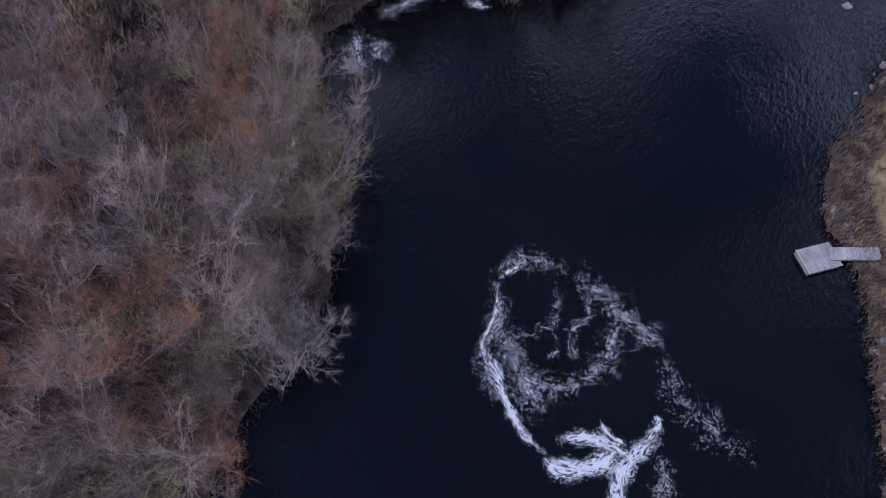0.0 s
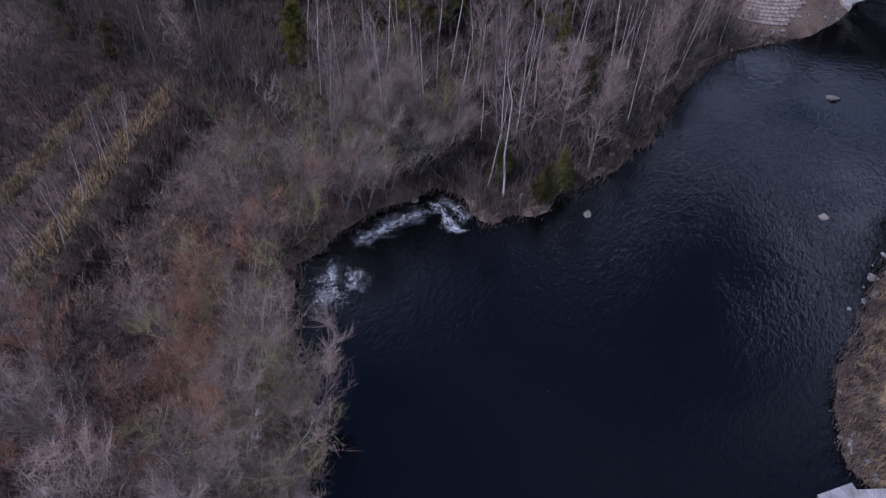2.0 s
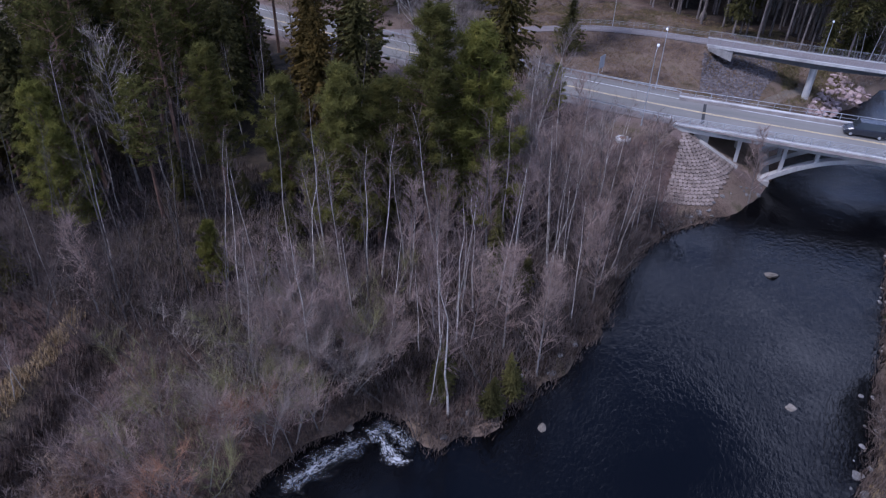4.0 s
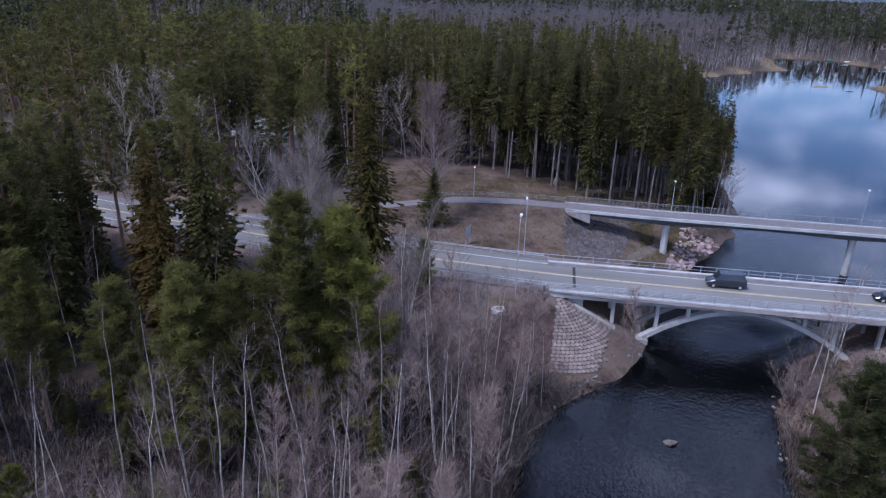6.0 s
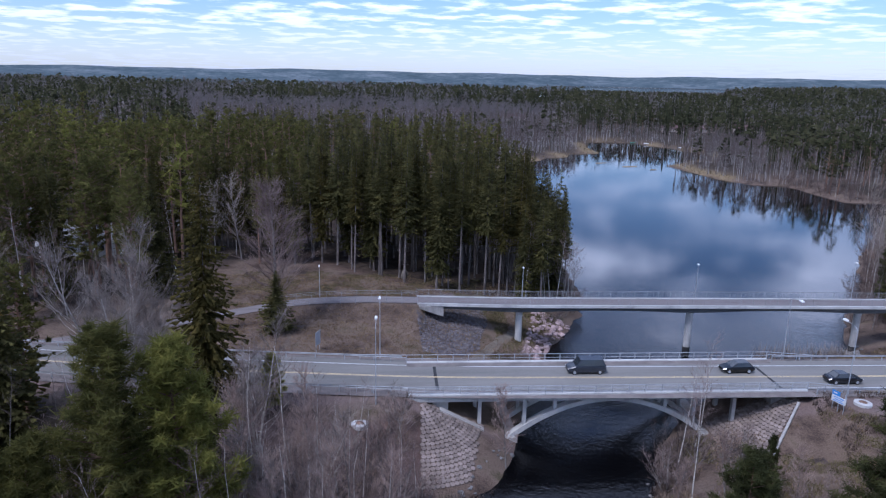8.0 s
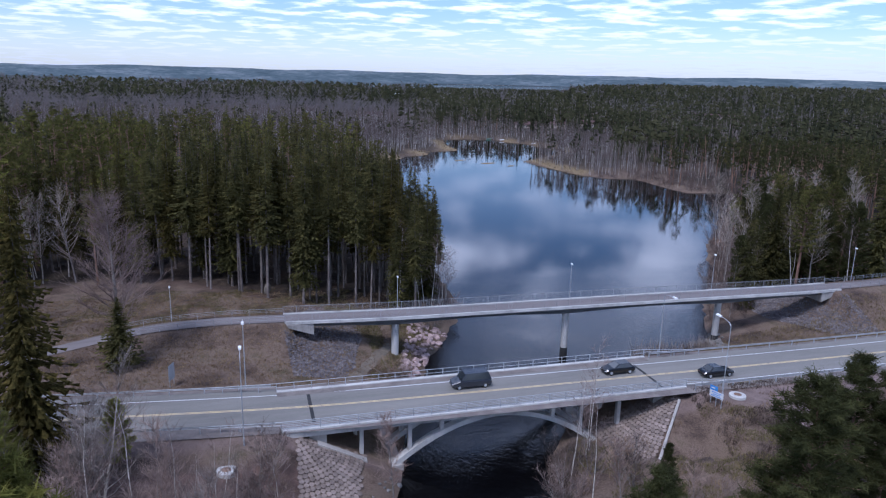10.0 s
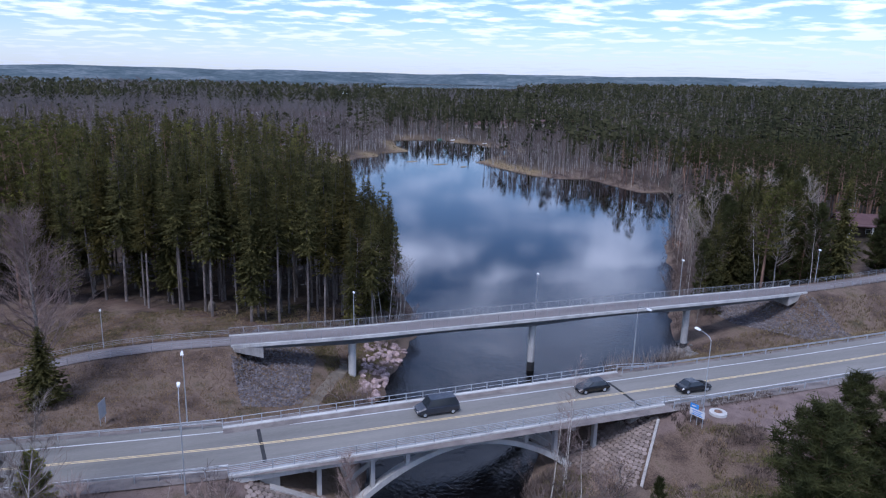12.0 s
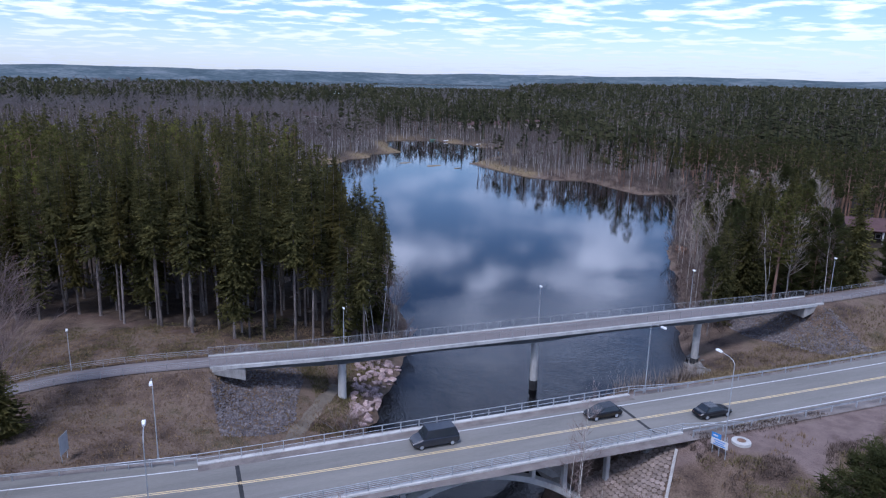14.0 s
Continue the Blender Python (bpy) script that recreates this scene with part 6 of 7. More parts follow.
def far_woods():
    r = random.Random(99)
    nr = np.random.RandomState(99)
    gc, gb, gp, gf, gt, gk = Geo(), Geo(), Geo(), Geo(), Geo(), Geo()
    spots = []
    band = 190.0
    while band < 3000:
        s = max(5.8, 0.0125 * band)
        n = int(2.1 * band / s)
        a = -1.15 + 2.1 * (np.arange(n) + nr.uniform(0, 1, n)) / n
        d = band + nr.uniform(0, s, n)
        spots.append(np.stack([-3 + d * np.sin(a), -75 + d * np.cos(a), np.full(n, s), d], 1))
        band += s
    spots = np.concatenate(spots)
    X, Y, S, D = spots.T
    sd = sample(GD, X, Y)
    ok = (Y > 40) & ((X < -150) | (X > 238) | (Y > 198)) & (sd > 2.0) & ~((sd < 9) & (X > 60) & (X < 142) & (Y < 385))
    ok &= ~((X < 52) & (Y < 288) & (X > -108)) & ~((edge_distance(X, Y, FAR_LAKE) < 0))
    spots, sd = spots[ok], sd[ok]
    X, Y, S, D = spots.T
    Z = sample(GZ, X, Y)
    patch = waves(X, Y, 190, 12) + 0.7 * waves(X, Y, 60, 13)
    for x, y, s, d, z, pt, e in zip(X.tolist(), Y.tolist(), S.tolist(), D.tolist(), Z.tolist(), patch.tolist(), sd.tolist()):
        belt = (y < 820 and x < 0.22 * y + 10 and x > -0.35 * y) or (y < 520 and e < 32 and x < 230)
        bare = r.random() < 0.94 if belt and not (x > 190 and e > 40) else (pt + r.gauss(0, 0.35) > (0.3 if x < 150 else 0.7) or r.random() < 0.12)
        h = (r.uniform(10, 21) + (5 if d > 800 else 3)) if not belt else r.uniform(12, 17)
        near = d < 650
        w = s * 0.5
        if d > 700 and 0.262 < math.atan2(x + 3, y + 75) < 0.45:
            h = min(h, max(4.0, 42 - 0.0128 * d - z))  # lower growth towards the bay
        if any(-12 < (hx - x) * ux + (hy - y) * uy < 150 and abs((hx - x) * uy - (hy - y) * ux) < 8 for hx, hy, ux, uy in VIEWS) and r.random() < 0.6:
            continue
        if bare:
            for q in range(3 if near else 1):
                ox, oy = r.uniform(-w, w) * 0.8, r.uniform(-w, w) * 0.8
                hh = h * r.uniform(0.75, 1.05)
                t, g = (0.1, gb) if near else (0.012 * s, gf)
                (gt if near and q < 2 else g).add([(x + ox - t, y + oy, z), (x + ox + t, y + oy, z), (x + ox + r.uniform(-0.4, 0.4), y + oy, z + hh)], [(0, 1, 2)])
                for b in range(12 if near else 8):
                    zz = hh * (0.28 + 0.66 * r.random())
                    dx = r.choice((-1, 1)) * r.uniform(0.3, 1) * (1.3 if near else w * 0.7)
                    k = 0.05 if near else 0.1 * w
                    g.add([(x + ox, y + oy, z + zz - 0.3), (x + ox, y + oy, z + zz + 0.1 + k), (x + ox + dx, y + oy + r.uniform(-0.5, 0.5), z + zz + abs(dx) * 1.3)], [(0, 1, 2)])
            continue
        if r.random() < 0.32:
            n = 7 if near else 4
            ww0 = r.uniform(1.9, 2.8) if near else w * r.uniform(0.6, 1.1)
            for q in range(n):
                z0, z1, ww = z + h * (0.1 + 0.84 * q / n), z + h * (0.32 + 0.84 * q / n), ww0 * (1 - q / (n + 0.6))
                m = 5 if near else 3
                turn = r.uniform(0, 6.28)
                ring = [(x + math.cos(p) * ww * r.uniform(0.5, 1.25), y + math.sin(p) * ww * r.uniform(0.5, 1.25), z0 + r.uniform(-0.6, 0.6)) for p in [turn + 6.283 * i / m for i in range(m)]]
                gc.add(ring + [(x, y, min(z1, z + h))], [(i, (i + 1) % m, m) for i in range(m)])
        else:
            # a loose pine crown of ragged clumps
            ww = r.uniform(2.3, 3.5) if near else w * r.uniform(0.55, 0.9)
            for q in range(6 if near else 3):
                up_ = r.random()
                c = Vector((x + r.gauss(0, 0.5) * ww * (1.1 - 0.6 * up_), y + r.gauss(0, 0.5) * ww * (1.1 - 0.6 * up_), z + h * (0.5 + 0.46 * up_)))
                sz = ww * r.uniform(0.45, 0.75) * (1.1 - 0.35 * up_)
                k_ = [sz * r.uniform(0.55, 1.3) for _ in range(6)]
                gp.add([(c.x + k_[0], c.y, c.z), (c.x, c.y + k_[1], c.z - 0.2 * sz), (c.x - k_[2], c.y, c.z), (c.x, c.y - k_[3], c.z - 0.2 * sz), (c.x, c.y, c.z + 0.75 * k_[4]), (c.x, c.y, c.z - 0.35 * k_[5])],
                       [(0, 1, 4), (1, 2, 4), (2, 3, 4), (3, 0, 4), (1, 0, 5), (2, 1, 5), (3, 2, 5), (0, 3, 5)])
            if near:
                gk.add([(x - 0.13, y, z), (x + 0.13, y, z), (x, y, z + h * 0.9)], [(0, 1, 2)])
    tagged(gc.make("distant_spruce_wood", "needle_far"), "distant dark spruce wood", "forest", kind="stuff")
    tagged(gp.make("distant_pine_wood", "needle_far_pine"), "distant pine wood", "forest", kind="stuff")
    tagged(gk.make("distant_pine_trunks", "bark_pine"), "brown trunks of a distant pine wood", "forest", kind="stuff")
    tagged(gf.make("farther_birch_wood", "twig_farther"), "leafless birch wood far off", "forest", kind="stuff")
    tagged(gt.make("distant_birch_trunks", "trunk_far"), "pale trunks of a distant birch wood", "forest", kind="stuff")
    tagged(gb.make("distant_birch_wood", "twig_far"), "distant leafless birch wood", "forest", kind="stuff")


far_woods()


def hills():
    g = Geo()
    for row, (dist, top, seed) in enumerate(((4350, 50, 1), (4620, 72, 2))):
        r = np.random.RandomState(seed)
        a = np.linspace(-1.3, 1.2, 260)
        z = top * (0.96 + 0.05 * np.sin(a * 9 + seed) + 0.045 * np.sin(a * 23 + 2 * seed) + 0.03 * np.sin(a * 47 + seed) + 0.1 * np.clip(a, -0.6, 0.8))
        z = z + r.uniform(-1.2, 1.2, a.size)
        back = dist + (250 if row == 0 else 60) * smooth01(a, 0.22, 0.29) * (1 - smooth01(a, 0.42, 0.5))  # the hills stand back behind the bay
        z = 44 + (z - 44) * back / dist
        x, y = back * np.sin(a), -75 + back * np.cos(a)
        x2, y2 = (back + 250) * np.sin(a), -75 + (back + 250) * np.cos(a)
        for k in range(len(a) - 1):
            g.add([(x[k], y[k], 2), (x[k + 1], y[k + 1], 2), (x2[k + 1], y2[k + 1], z[k + 1]), (x2[k], y2[k], z[k])], [(0, 1, 2, 3)])
    tagged(g.make("backdrop", "hill", smooth=True), "low wooded hills on the horizon with blue haze in their colour", "hills", kind="structure")


hills()

# ---- dock, rocks, foam ----
def dock():
    e = empty("dock", (16.1, -77.8, 0.1), "weathered grey plank jetty floating by the bank", "dock", rz=45.0)
    g = Geo()
    g.box(-1.35, -0.95, -0.35, 1.35, 0.95, 0.28)
    g.make("float", "wood_dock", e)
    n = 14
    first = None
    for k in range(n):
        if first is None:
            g = Geo()
            g.box(-0.095, -1.02, 0.0, 0.095, 1.02, 0.045, 0.012)
            ob = first = g.make("plank", "wood_dock", e)
        else:
            ob = new("plank", first.data)
            ob.parent = e
        ob.matrix_basis = pose(-1.32 + 2.64 * k / (n - 1), 0, 0.3)


def gangway():
    e = empty("gangway", (16.6, -77.2, 0.52), "grey plank gangway from the bank to the jetty", "gangway", rz=28.0)
    first = None
    for k in range(24):
        if first is None:
            g = Geo()
            g.box(-0.068, -0.52, 0, 0.068, 0.52, 0.04, 0.01)
            ob = first = g.make("plank", "wood_dock", e)
        else:
            ob = new("plank", first.data)
            ob.parent = e
        ob.matrix_basis = pose(0.07 + 0.152 * k, 0, 0.08 + 0.012 * k)
    for y in (-0.48, 0.48):
        g = Geo()
        g.add([(0, y - 0.05, -0.05), (3.65, y - 0.05, 0.2), (3.65, y + 0.05, 0.2), (0, y + 0.05, -0.05), (0, y - 0.05, 0.07), (3.65, y - 0.05, 0.35), (3.65, y + 0.05, 0.35), (0, y + 0.05, 0.07)],
              [(3, 2, 1, 0), (4, 5, 6, 7), (0, 1, 5, 4), (1, 2, 6, 5), (2, 3, 7, 6), (3, 0, 4, 7)])
        g.make("beam", "wood_dock", e)


dock()
gangway()


def rock_mesh(name, seed, material, flat=0.7, rough=0.28):
    bm = bmesh.new()
    bmesh.ops.create_icosphere(bm, subdivisions=2, radius=1.0)
    for v in bm.verts:
        n1 = noise.noise(v.co * 0.9 + Vector((seed * 7.3, 0, 0)))
        n2 = noise.noise(v.co * 2.3 + Vector((0, seed * 3.1, 0)))
        v.co *= 1 + rough * n1 * 1.6 + rough * 0.6 * n2
        v.co.z *= flat
    me = bpy.data.meshes.new(name)
    bm.to_mesh(me)
    bm.free()
    me.materials.append(M[material])
    return me


ROCKS = [rock_mesh("boulder", k, "stone_pink", 0.8, 0.45) for k in range(4)]
PALE = [rock_mesh("boulder", 10 + k, "stone_pale", 0.6) for k in range(3)]
DARK = [rock_mesh("boulder", 20 + k, "stone_dark", 0.7) for k in range(3)]


def boulder(me, x, y, z, s, r, label, group):
    ob = new("boulder", me)
    ob.matrix_basis = pose(x, y, z, r.uniform(-15, 15), r.uniform(-15, 15), r.uniform(0, 360)) @ Matrix.Diagonal((s * r.uniform(0.85, 1.3), s * r.uniform(0.8, 1.1), s * r.uniform(0.8, 1.1), 1))
    return tagged(ob, label, "rock", group)


rr = random.Random(5)
# pink boulders on the shore beside the first pier
for k in range(135):
    u, v = rr.random(), rr.random() ** 0.8
    x, y = 16.6 + 10.2 * v - 0.85 * u * (2.2 + 4.5 * v), 14.6 + 17.5 * v + 0.52 * u * (2.2 + 4.5 * v)
    s = rr.uniform(0.28, 0.62) * (1.1 - 0.25 * v)
    z = max(ground_z(x, y), 0.0) + 0.2 * s
    boulder(ROCKS[k % 4], x, y, z, s, rr, "pinkish granite boulder in the bank revetment", "bank boulders")
for k in range(26):
    a = rr.uniform(0, 1)
    x, y = 68 + 6 * a + rr.uniform(-1, 1), 12 + 10 * a + rr.uniform(-1.2, 1.2)
    boulder(DARK[k % 3], x, y, max(0.05, ground_z(x, y)) + 0.05, rr.uniform(0.3, 0.8), rr, "dark wet stone at the lake edge", "lake edge stones")
# stones in the stream
for x, y, s, me in ((10.2, -29.6, 0.78, PALE[0]), (11.65, -49.8, 0.46, PALE[1]), (-7.9, -60.0, 0.5, PALE[2]), (-12.5, -59.4, 0.5, PALE[0]), (-4.35, -78.9, 0.6, ROCKS[1]), (7.6, -41.5, 0.22, PALE[1]), (-13.2, -60.0, 0.5, PALE[2]), (-22.6, -66.0, 0.4, PALE[1])):
    boulder(me, x, y, -0.12 if me is not ROCKS[1] else -0.45, s, rr, "pale stone standing out of the stream", "stream stones")
# stones along the banks
for ax, ay, bx, by, n in ((15.4, -71, 17.6, -75.5, 9), (21.0, -80.5, 21.9, -83, 4), (22.9, -85.5, 25.2, -93, 12), (9.5, -9, -2, -26.5, 34), (-6, -46, -16, -66, 22), (24, -18, 20, -40, 26), (20, -40, 15, -60, 18)):
    for k in range(n):
        u = rr.random()
        x, y = ax + (bx - ax) * u + rr.gauss(0, 0.5), ay + (by - ay) * u + rr.gauss(0, 0.5)
        boulder((DARK if rr.random() < 0.85 else PALE)[k % 3], x, y, max(-0.1, ground_z(x, y)), rr.uniform(0.12, 0.36), rr, "grey stone on the river bank", "river bank stones")
ob = new("standing_stone", PALE[1])
ob.matrix_basis = pose(-3.1, 45.4, ground_z(-3.1, 45.4) + 0.75, 0, 4, 20) @ Matrix.Diagonal((0.62, 0.45, 1.9, 1))
tagged(ob, "pale upright standing stone under the spruces", "rock")


def foam_stroke(g, uvs, pts, wide, thick):
    """A ribbon of foam along a smooth line through pts; thick: how solid it is."""
    P = [Vector((*p, 0)) for p in pts]
    fine = []
    for k in range(len(P) - 1):
        a, b, c, d = P[max(k - 1, 0)], P[k], P[k + 1], P[min(k + 2, len(P) - 1)]
        for q in range(8):
            s = q / 8
            fine.append(0.5 * ((2 * b) + (c - a) * s + (2 * a - 5 * b + 4 * c - d) * s * s + (3 * b - a - 3 * c + d) * s**3))
    fine.append(P[-1])
    n = len(fine)
    run = 0.0
    for k in range(n):
        run += (fine[k] - fine[max(k - 1, 0)]).length
        d = (fine[min(k + 1, n - 1)] - fine[max(k - 1, 0)]).normalized()
        o = Vector((-d.y, d.x, 0))
        end = min(1.0, 4 * min(k, n - 1 - k) / n + 0.1)
        w = 1.3 * wide * (0.75 + 0.5 * noise.noise(fine[k] * 0.8)) * (0.5 + 0.5 * end)
        for q, f in enumerate((-1, -0.5, 0, 0.5, 1)):
            g.v.append(tuple(fine[k] + o * w * f + Vector((0, 0, 0.02 + 0.0015 * foam_stroke.level))))
            uvs.append((thick * (1 - abs(f) ** 1.5) * (0.4 + 0.6 * end) - 0.45 * abs(f) - 0.3 * (1 - end), run + 31.7 * foam_stroke.level, w * f))
    b = len(g.v) - 5 * n
    for k in range(n - 1):
        for q in range(4):
            i = b + 5 * k + q
            g.f.append((i, i + 5, i + 6, i + 1))
    foam_stroke.level += 1


foam_stroke.level = 0


def foam_patch(label, strokes):
    g, uvs = Geo(), []
    for pts, wide, thick in strokes:
        foam_stroke(g, uvs, pts, wide, thick)
    ob = g.make("foam", "foam")
    layer = ob.data.uv_layers.new(name="UVMap")
    idx_ = np.empty(len(ob.data.loops), np.int32)
    ob.data.loops.foreach_get("vertex_index", idx_)
    uv = np.zeros((len(idx_), 2), np.float32)
    uv[:, 0] = np.array(uvs, np.float32)[idx_, 0]
    layer.data.foreach_set("uv", uv.ravel())
    flow = ob.data.uv_layers.new(name="flow")
    flow.data.foreach_set("uv", np.ascontiguousarray(np.array(uvs, np.float32)[idx_, 1:]).ravel())
    ob.visible_shadow = True
    return tagged(ob, label, "foam", kind="stuff")


foam_patch("white swirling river foam drifting on dark water", [
    ([(-4.4, -90.6), (-2.9, -92.4), (-2.1, -94.7), (-2.1, -96.3), (-0.1, -98.3), (1.4, -99.6)], 1.3, 0.5),
    ([(-3.6, -91.2), (-2.8, -93.0), (-2.5, -94.6), (-2.4, -96.0), (-0.9, -97.7)], 0.34, 0.8),
    ([(-3.7, -90.9), (-2.9, -89.4), (-2.6, -88.2)], 0.6, 0.85),
    ([(-4.3, -91.0), (-2.9, -88.6), (-0.4, -88.0), (0.8, -88.6)], 1.3, 0.42),
    ([(-0.2, -88.6), (0.9, -90.6), (1.0, -92.6), (-0.6, -94.4)], 0.8, 0.36),
    ([(1.1, -86.5), (1.7, -88.2), (4.1, -88.6), (5.2, -90.4), (5.3, -93.3), (4.2, -95.6), (2.1, -96.5)], 1.9, 0.4),
    ([(1.5, -88.8), (3.2, -90.3), (2.6, -92.0), (3.4, -93.4), (4.8, -93.3)], 0.8, 0.4), ([(0.8, -92.0), (2.2, -93.6), (2.0, -95.0)], 0.7, 0.34),
    ([(4.1, -89.2), (6.7, -89.4), (8.6, -89.9)], 2.2, 0.42), ([(8.6, -90.0), (10.4, -92.6), (13.4, -93.6), (16.6, -94.6)], 2.2, 0.3),
    ([(-2.0, -93.6), (0.0, -96.0), (2.1, -97.6), (4.3, -98.2)], 2.5, 0.44),
    ([(0.4, -96.6), (3.0, -96.4), (5.2, -94.8)], 2.0, 0.38),
    ([(-2.7, -95.6), (-0.6, -97.3), (0.8, -98.7), (2.9, -100.1), (4.7, -100.5)], 0.6, 1.0),
    ([(4.5, -100.8), (6.0, -100.8), (7.8, -99.4), (8.6, -97.7)], 1.1, 1.15),
    ([(4.8, -99.4), (6.5, -98.3), (8.3, -97.9), (10.1, -98.5)], 0.9, 1.1),
    ([(11.5, -103.5), (9.9, -101.5), (9.3, -99.3), (9.7, -97.5), (10.7, -95.9)], 1.1, 1.15),
    ([(6.7, -96.8), (7.7, -97.4), (8.9, -97.4)], 0.4, 1.0), ([(9.8, -94.6), (10.2, -95.4), (9.7, -97.0)], 0.5, 1.0),
    ([(10.7, -97.0), (11.7, -98.2), (11.8, -100.0)], 1.2, 0.45)])
foam_patch("grey-white foam gathered in the cove under the trees", [
    ([(-21.8, -65.5), (-19.8, -66.0), (-18.1, -67.4), (-16.5, -67.1)], 0.9, 0.85), ([(-21.0, -64.6), (-18.6, -65.2), (-17.1, -66.6)], 1.4, 0.55),
    ([(-19.6, -66.4), (-21.0, -67.0), (-22.1, -68.2), (-23.2, -70.1), (-24.3, -72.6), (-24.2, -73.6)], 1.6, 0.62),
    ([(-25.6, -75.0), (-24.4, -77.2), (-23.6, -78.9), (-23.2, -81.5)], 2.6, 0.52), ([(-22.7, -75.2), (-22.3, -78.1)], 1.9, 0.5)])


def rowing_boat(x, y, rz, paint, label):
    """An upturned rowing boat on the shore."""
    e = empty("rowing_boat", (x, y, ground_z(x, y) + 0.02), label, "boat", "boats on the far shore", rz)
    g = Geo()
    n = 9
    for k in range(n):
        u = k / (n - 1)
        w, h = 0.75 * math.sin(math.pi * (0.06 + 0.9 * u)) ** 0.7, 0.55 + 0.12 * abs(u - 0.5)
        g.v += [(-2.2 + 4.4 * u, w * math.cos(a), 0.02 + h * math.sin(a)) for a in [math.pi * q / 6 for q in range(7)]]
    g.f = [(7 * k + q, 7 * k + q + 1, 7 * k + q + 8, 7 * k + q + 7) for k in range(n - 1) for q in range(6)]
    g.make("hull", paint, e, smooth=True)
    g = Geo()
    g.box(-2.1, -0.04, 0.54, 2.1, 0.04, 0.64, 0.01)
    g.make("keel", "wood_dock", e)


rowing_boat(187, 372, 30, "wall_white", "white upturned rowing boat on the far shore")
rowing_boat(169, 413, 10, "boat_green", "green upturned rowing boat on the far shore")
rowing_boat(175, 402, 25, "wall_white", "white upturned rowing boat on the far shore")
for x, y, s in ((120, 274, 5.0), (109, 289, 4.0), (128, 262, 2.6)):
    ob = new("islet", rock_mesh("islet", int(x), "grass", 0.07, 0.35))
    ob.matrix_basis = pose(x, y, 0.02, 0, 0, 20) @ Matrix.Diagonal((s, s * 0.35, 3.0, 1))
    tagged(ob, "low islet of pale dry sedge in the lake", "islet", "islets")


# ---- buildings ----
def house(x, y, rz, w, d, h, wall, roof, label, porch=False):
    z = ground_z(x, y)
    e = empty("house", (x, y, z), label, "house", rz=rz)
    g = Geo()
    g.box(-w / 2, -d / 2, -0.6, w / 2, d / 2, h)
    g.add([(-w / 2, -d / 2, h), (-w / 2, d / 2, h), (-w / 2, 0, h + d * 0.3), (w / 2, -d / 2, h), (w / 2, d / 2, h), (w / 2, 0, h + d * 0.3)], [(0, 1, 2), (3, 5, 4)])
    g.make("wall", wall, e)
    for s in (-1, 1):
        g = Geo()
        o, zt = 0.6, h + d * 0.3 + 0.12
        a = [(-w / 2 - o, s * (d / 2 + o), h - o * 0.6 + 0.1), (w / 2 + o, s * (d / 2 + o), h - o * 0.6 + 0.1), (w / 2 + o, 0, zt), (-w / 2 - o, 0, zt)]
        g.add(a + [(p[0], p[1], p[2] + 0.14) for p in a], [(0, 1, 2, 3), (7, 6, 5, 4), (0, 4, 5, 1), (1, 5, 6, 2), (3, 7, 4, 0)])
        g.make("roof", roof, e)
    g = Geo()
    g.box(-w * 0.22, 0.3, h + 0.5, -w * 0.22 + 0.7, 1.0, h + d * 0.3 + 1.0)
    g.make("chimney", "concrete", e)
    n = max(2, int(w / 3.2))
    for k in range(n):
        px = -w / 2 + w * (k + 0.5) / n
        g = Geo()
        g.box(px - 0.65, -d / 2 - 0.05, 1.0, px + 0.65, -d / 2 + 0.02, 2.2)
        win = g.make("window", "wall_white", e, "white window frame")
        g = Geo()
        g.box(px - 0.53, -d / 2 - 0.062, 1.1, px + 0.53, -d / 2 - 0.04, 2.1)
        g.make("pane", "glass_dark", win)
    if porch:
        for px in (-w * 0.3, w * 0.3):
            g = Geo()
            g.box(px - 0.16, -d / 2 - 2.2, -0.6, px + 0.16, -d / 2 - 1.9, h - 0.1)
            g.make("porch_post", "wall_white", e, "white porch post")
        g = Geo()
        g.box(-w * 0.4, -d / 2 - 2.6, h - 0.12, w * 0.4, -d / 2 + 0.2, h + 0.08)
        g.make("porch_roof", roof, e)
    return e


house(157, 59, -35, 9, 7, 3.2, "wall_dark", "roof_red", "small house with a red-brown roof among pines", True)
for x, y, rz, w in FAR_HOUSES:
    house(x, y, rz, w, 9, 3.0, "wall_house", "roof_red" if w > 15 else "concrete", "distant low house behind the lakeside trees")
for x, y in ((-70, 62), (-95, 80), (-62, 95)):
    house(x, y, 20, 16, 9, 3.2, "wall_white", "concrete_pale", "pale house half hidden behind pines")


def gravel_path():
    """A trodden grey path on the bank beneath both bridges."""
    g = Geo()
    ys = np.linspace(9.5, 24.0, 23)
    for y in ys:
        x = float(np.interp(y, (9.5, 13.0, 17.0, 20.4, 22.0, 24.0), (6.4, 8.6, 11.0, 13.0, 14.2, 15.2)))
        for o in (-0.9, -0.3, 0.3, 0.9):
            w = o * (1 + 0.15 * math.sin(float(y) * 1.7))
            g.v.append((x + w, float(y), ground_z(x + w, float(y)) + 0.05))
    g.f = [(4 * k + i, 4 * k + i + 1, 4 * k + i + 5, 4 * k + i + 4) for k in range(22) for i in range(3)]
    tagged(g.make("gravel_path", "trodden", smooth=True), "trodden grey gravel path under the bridges", "path", kind="structure")


gravel_path()


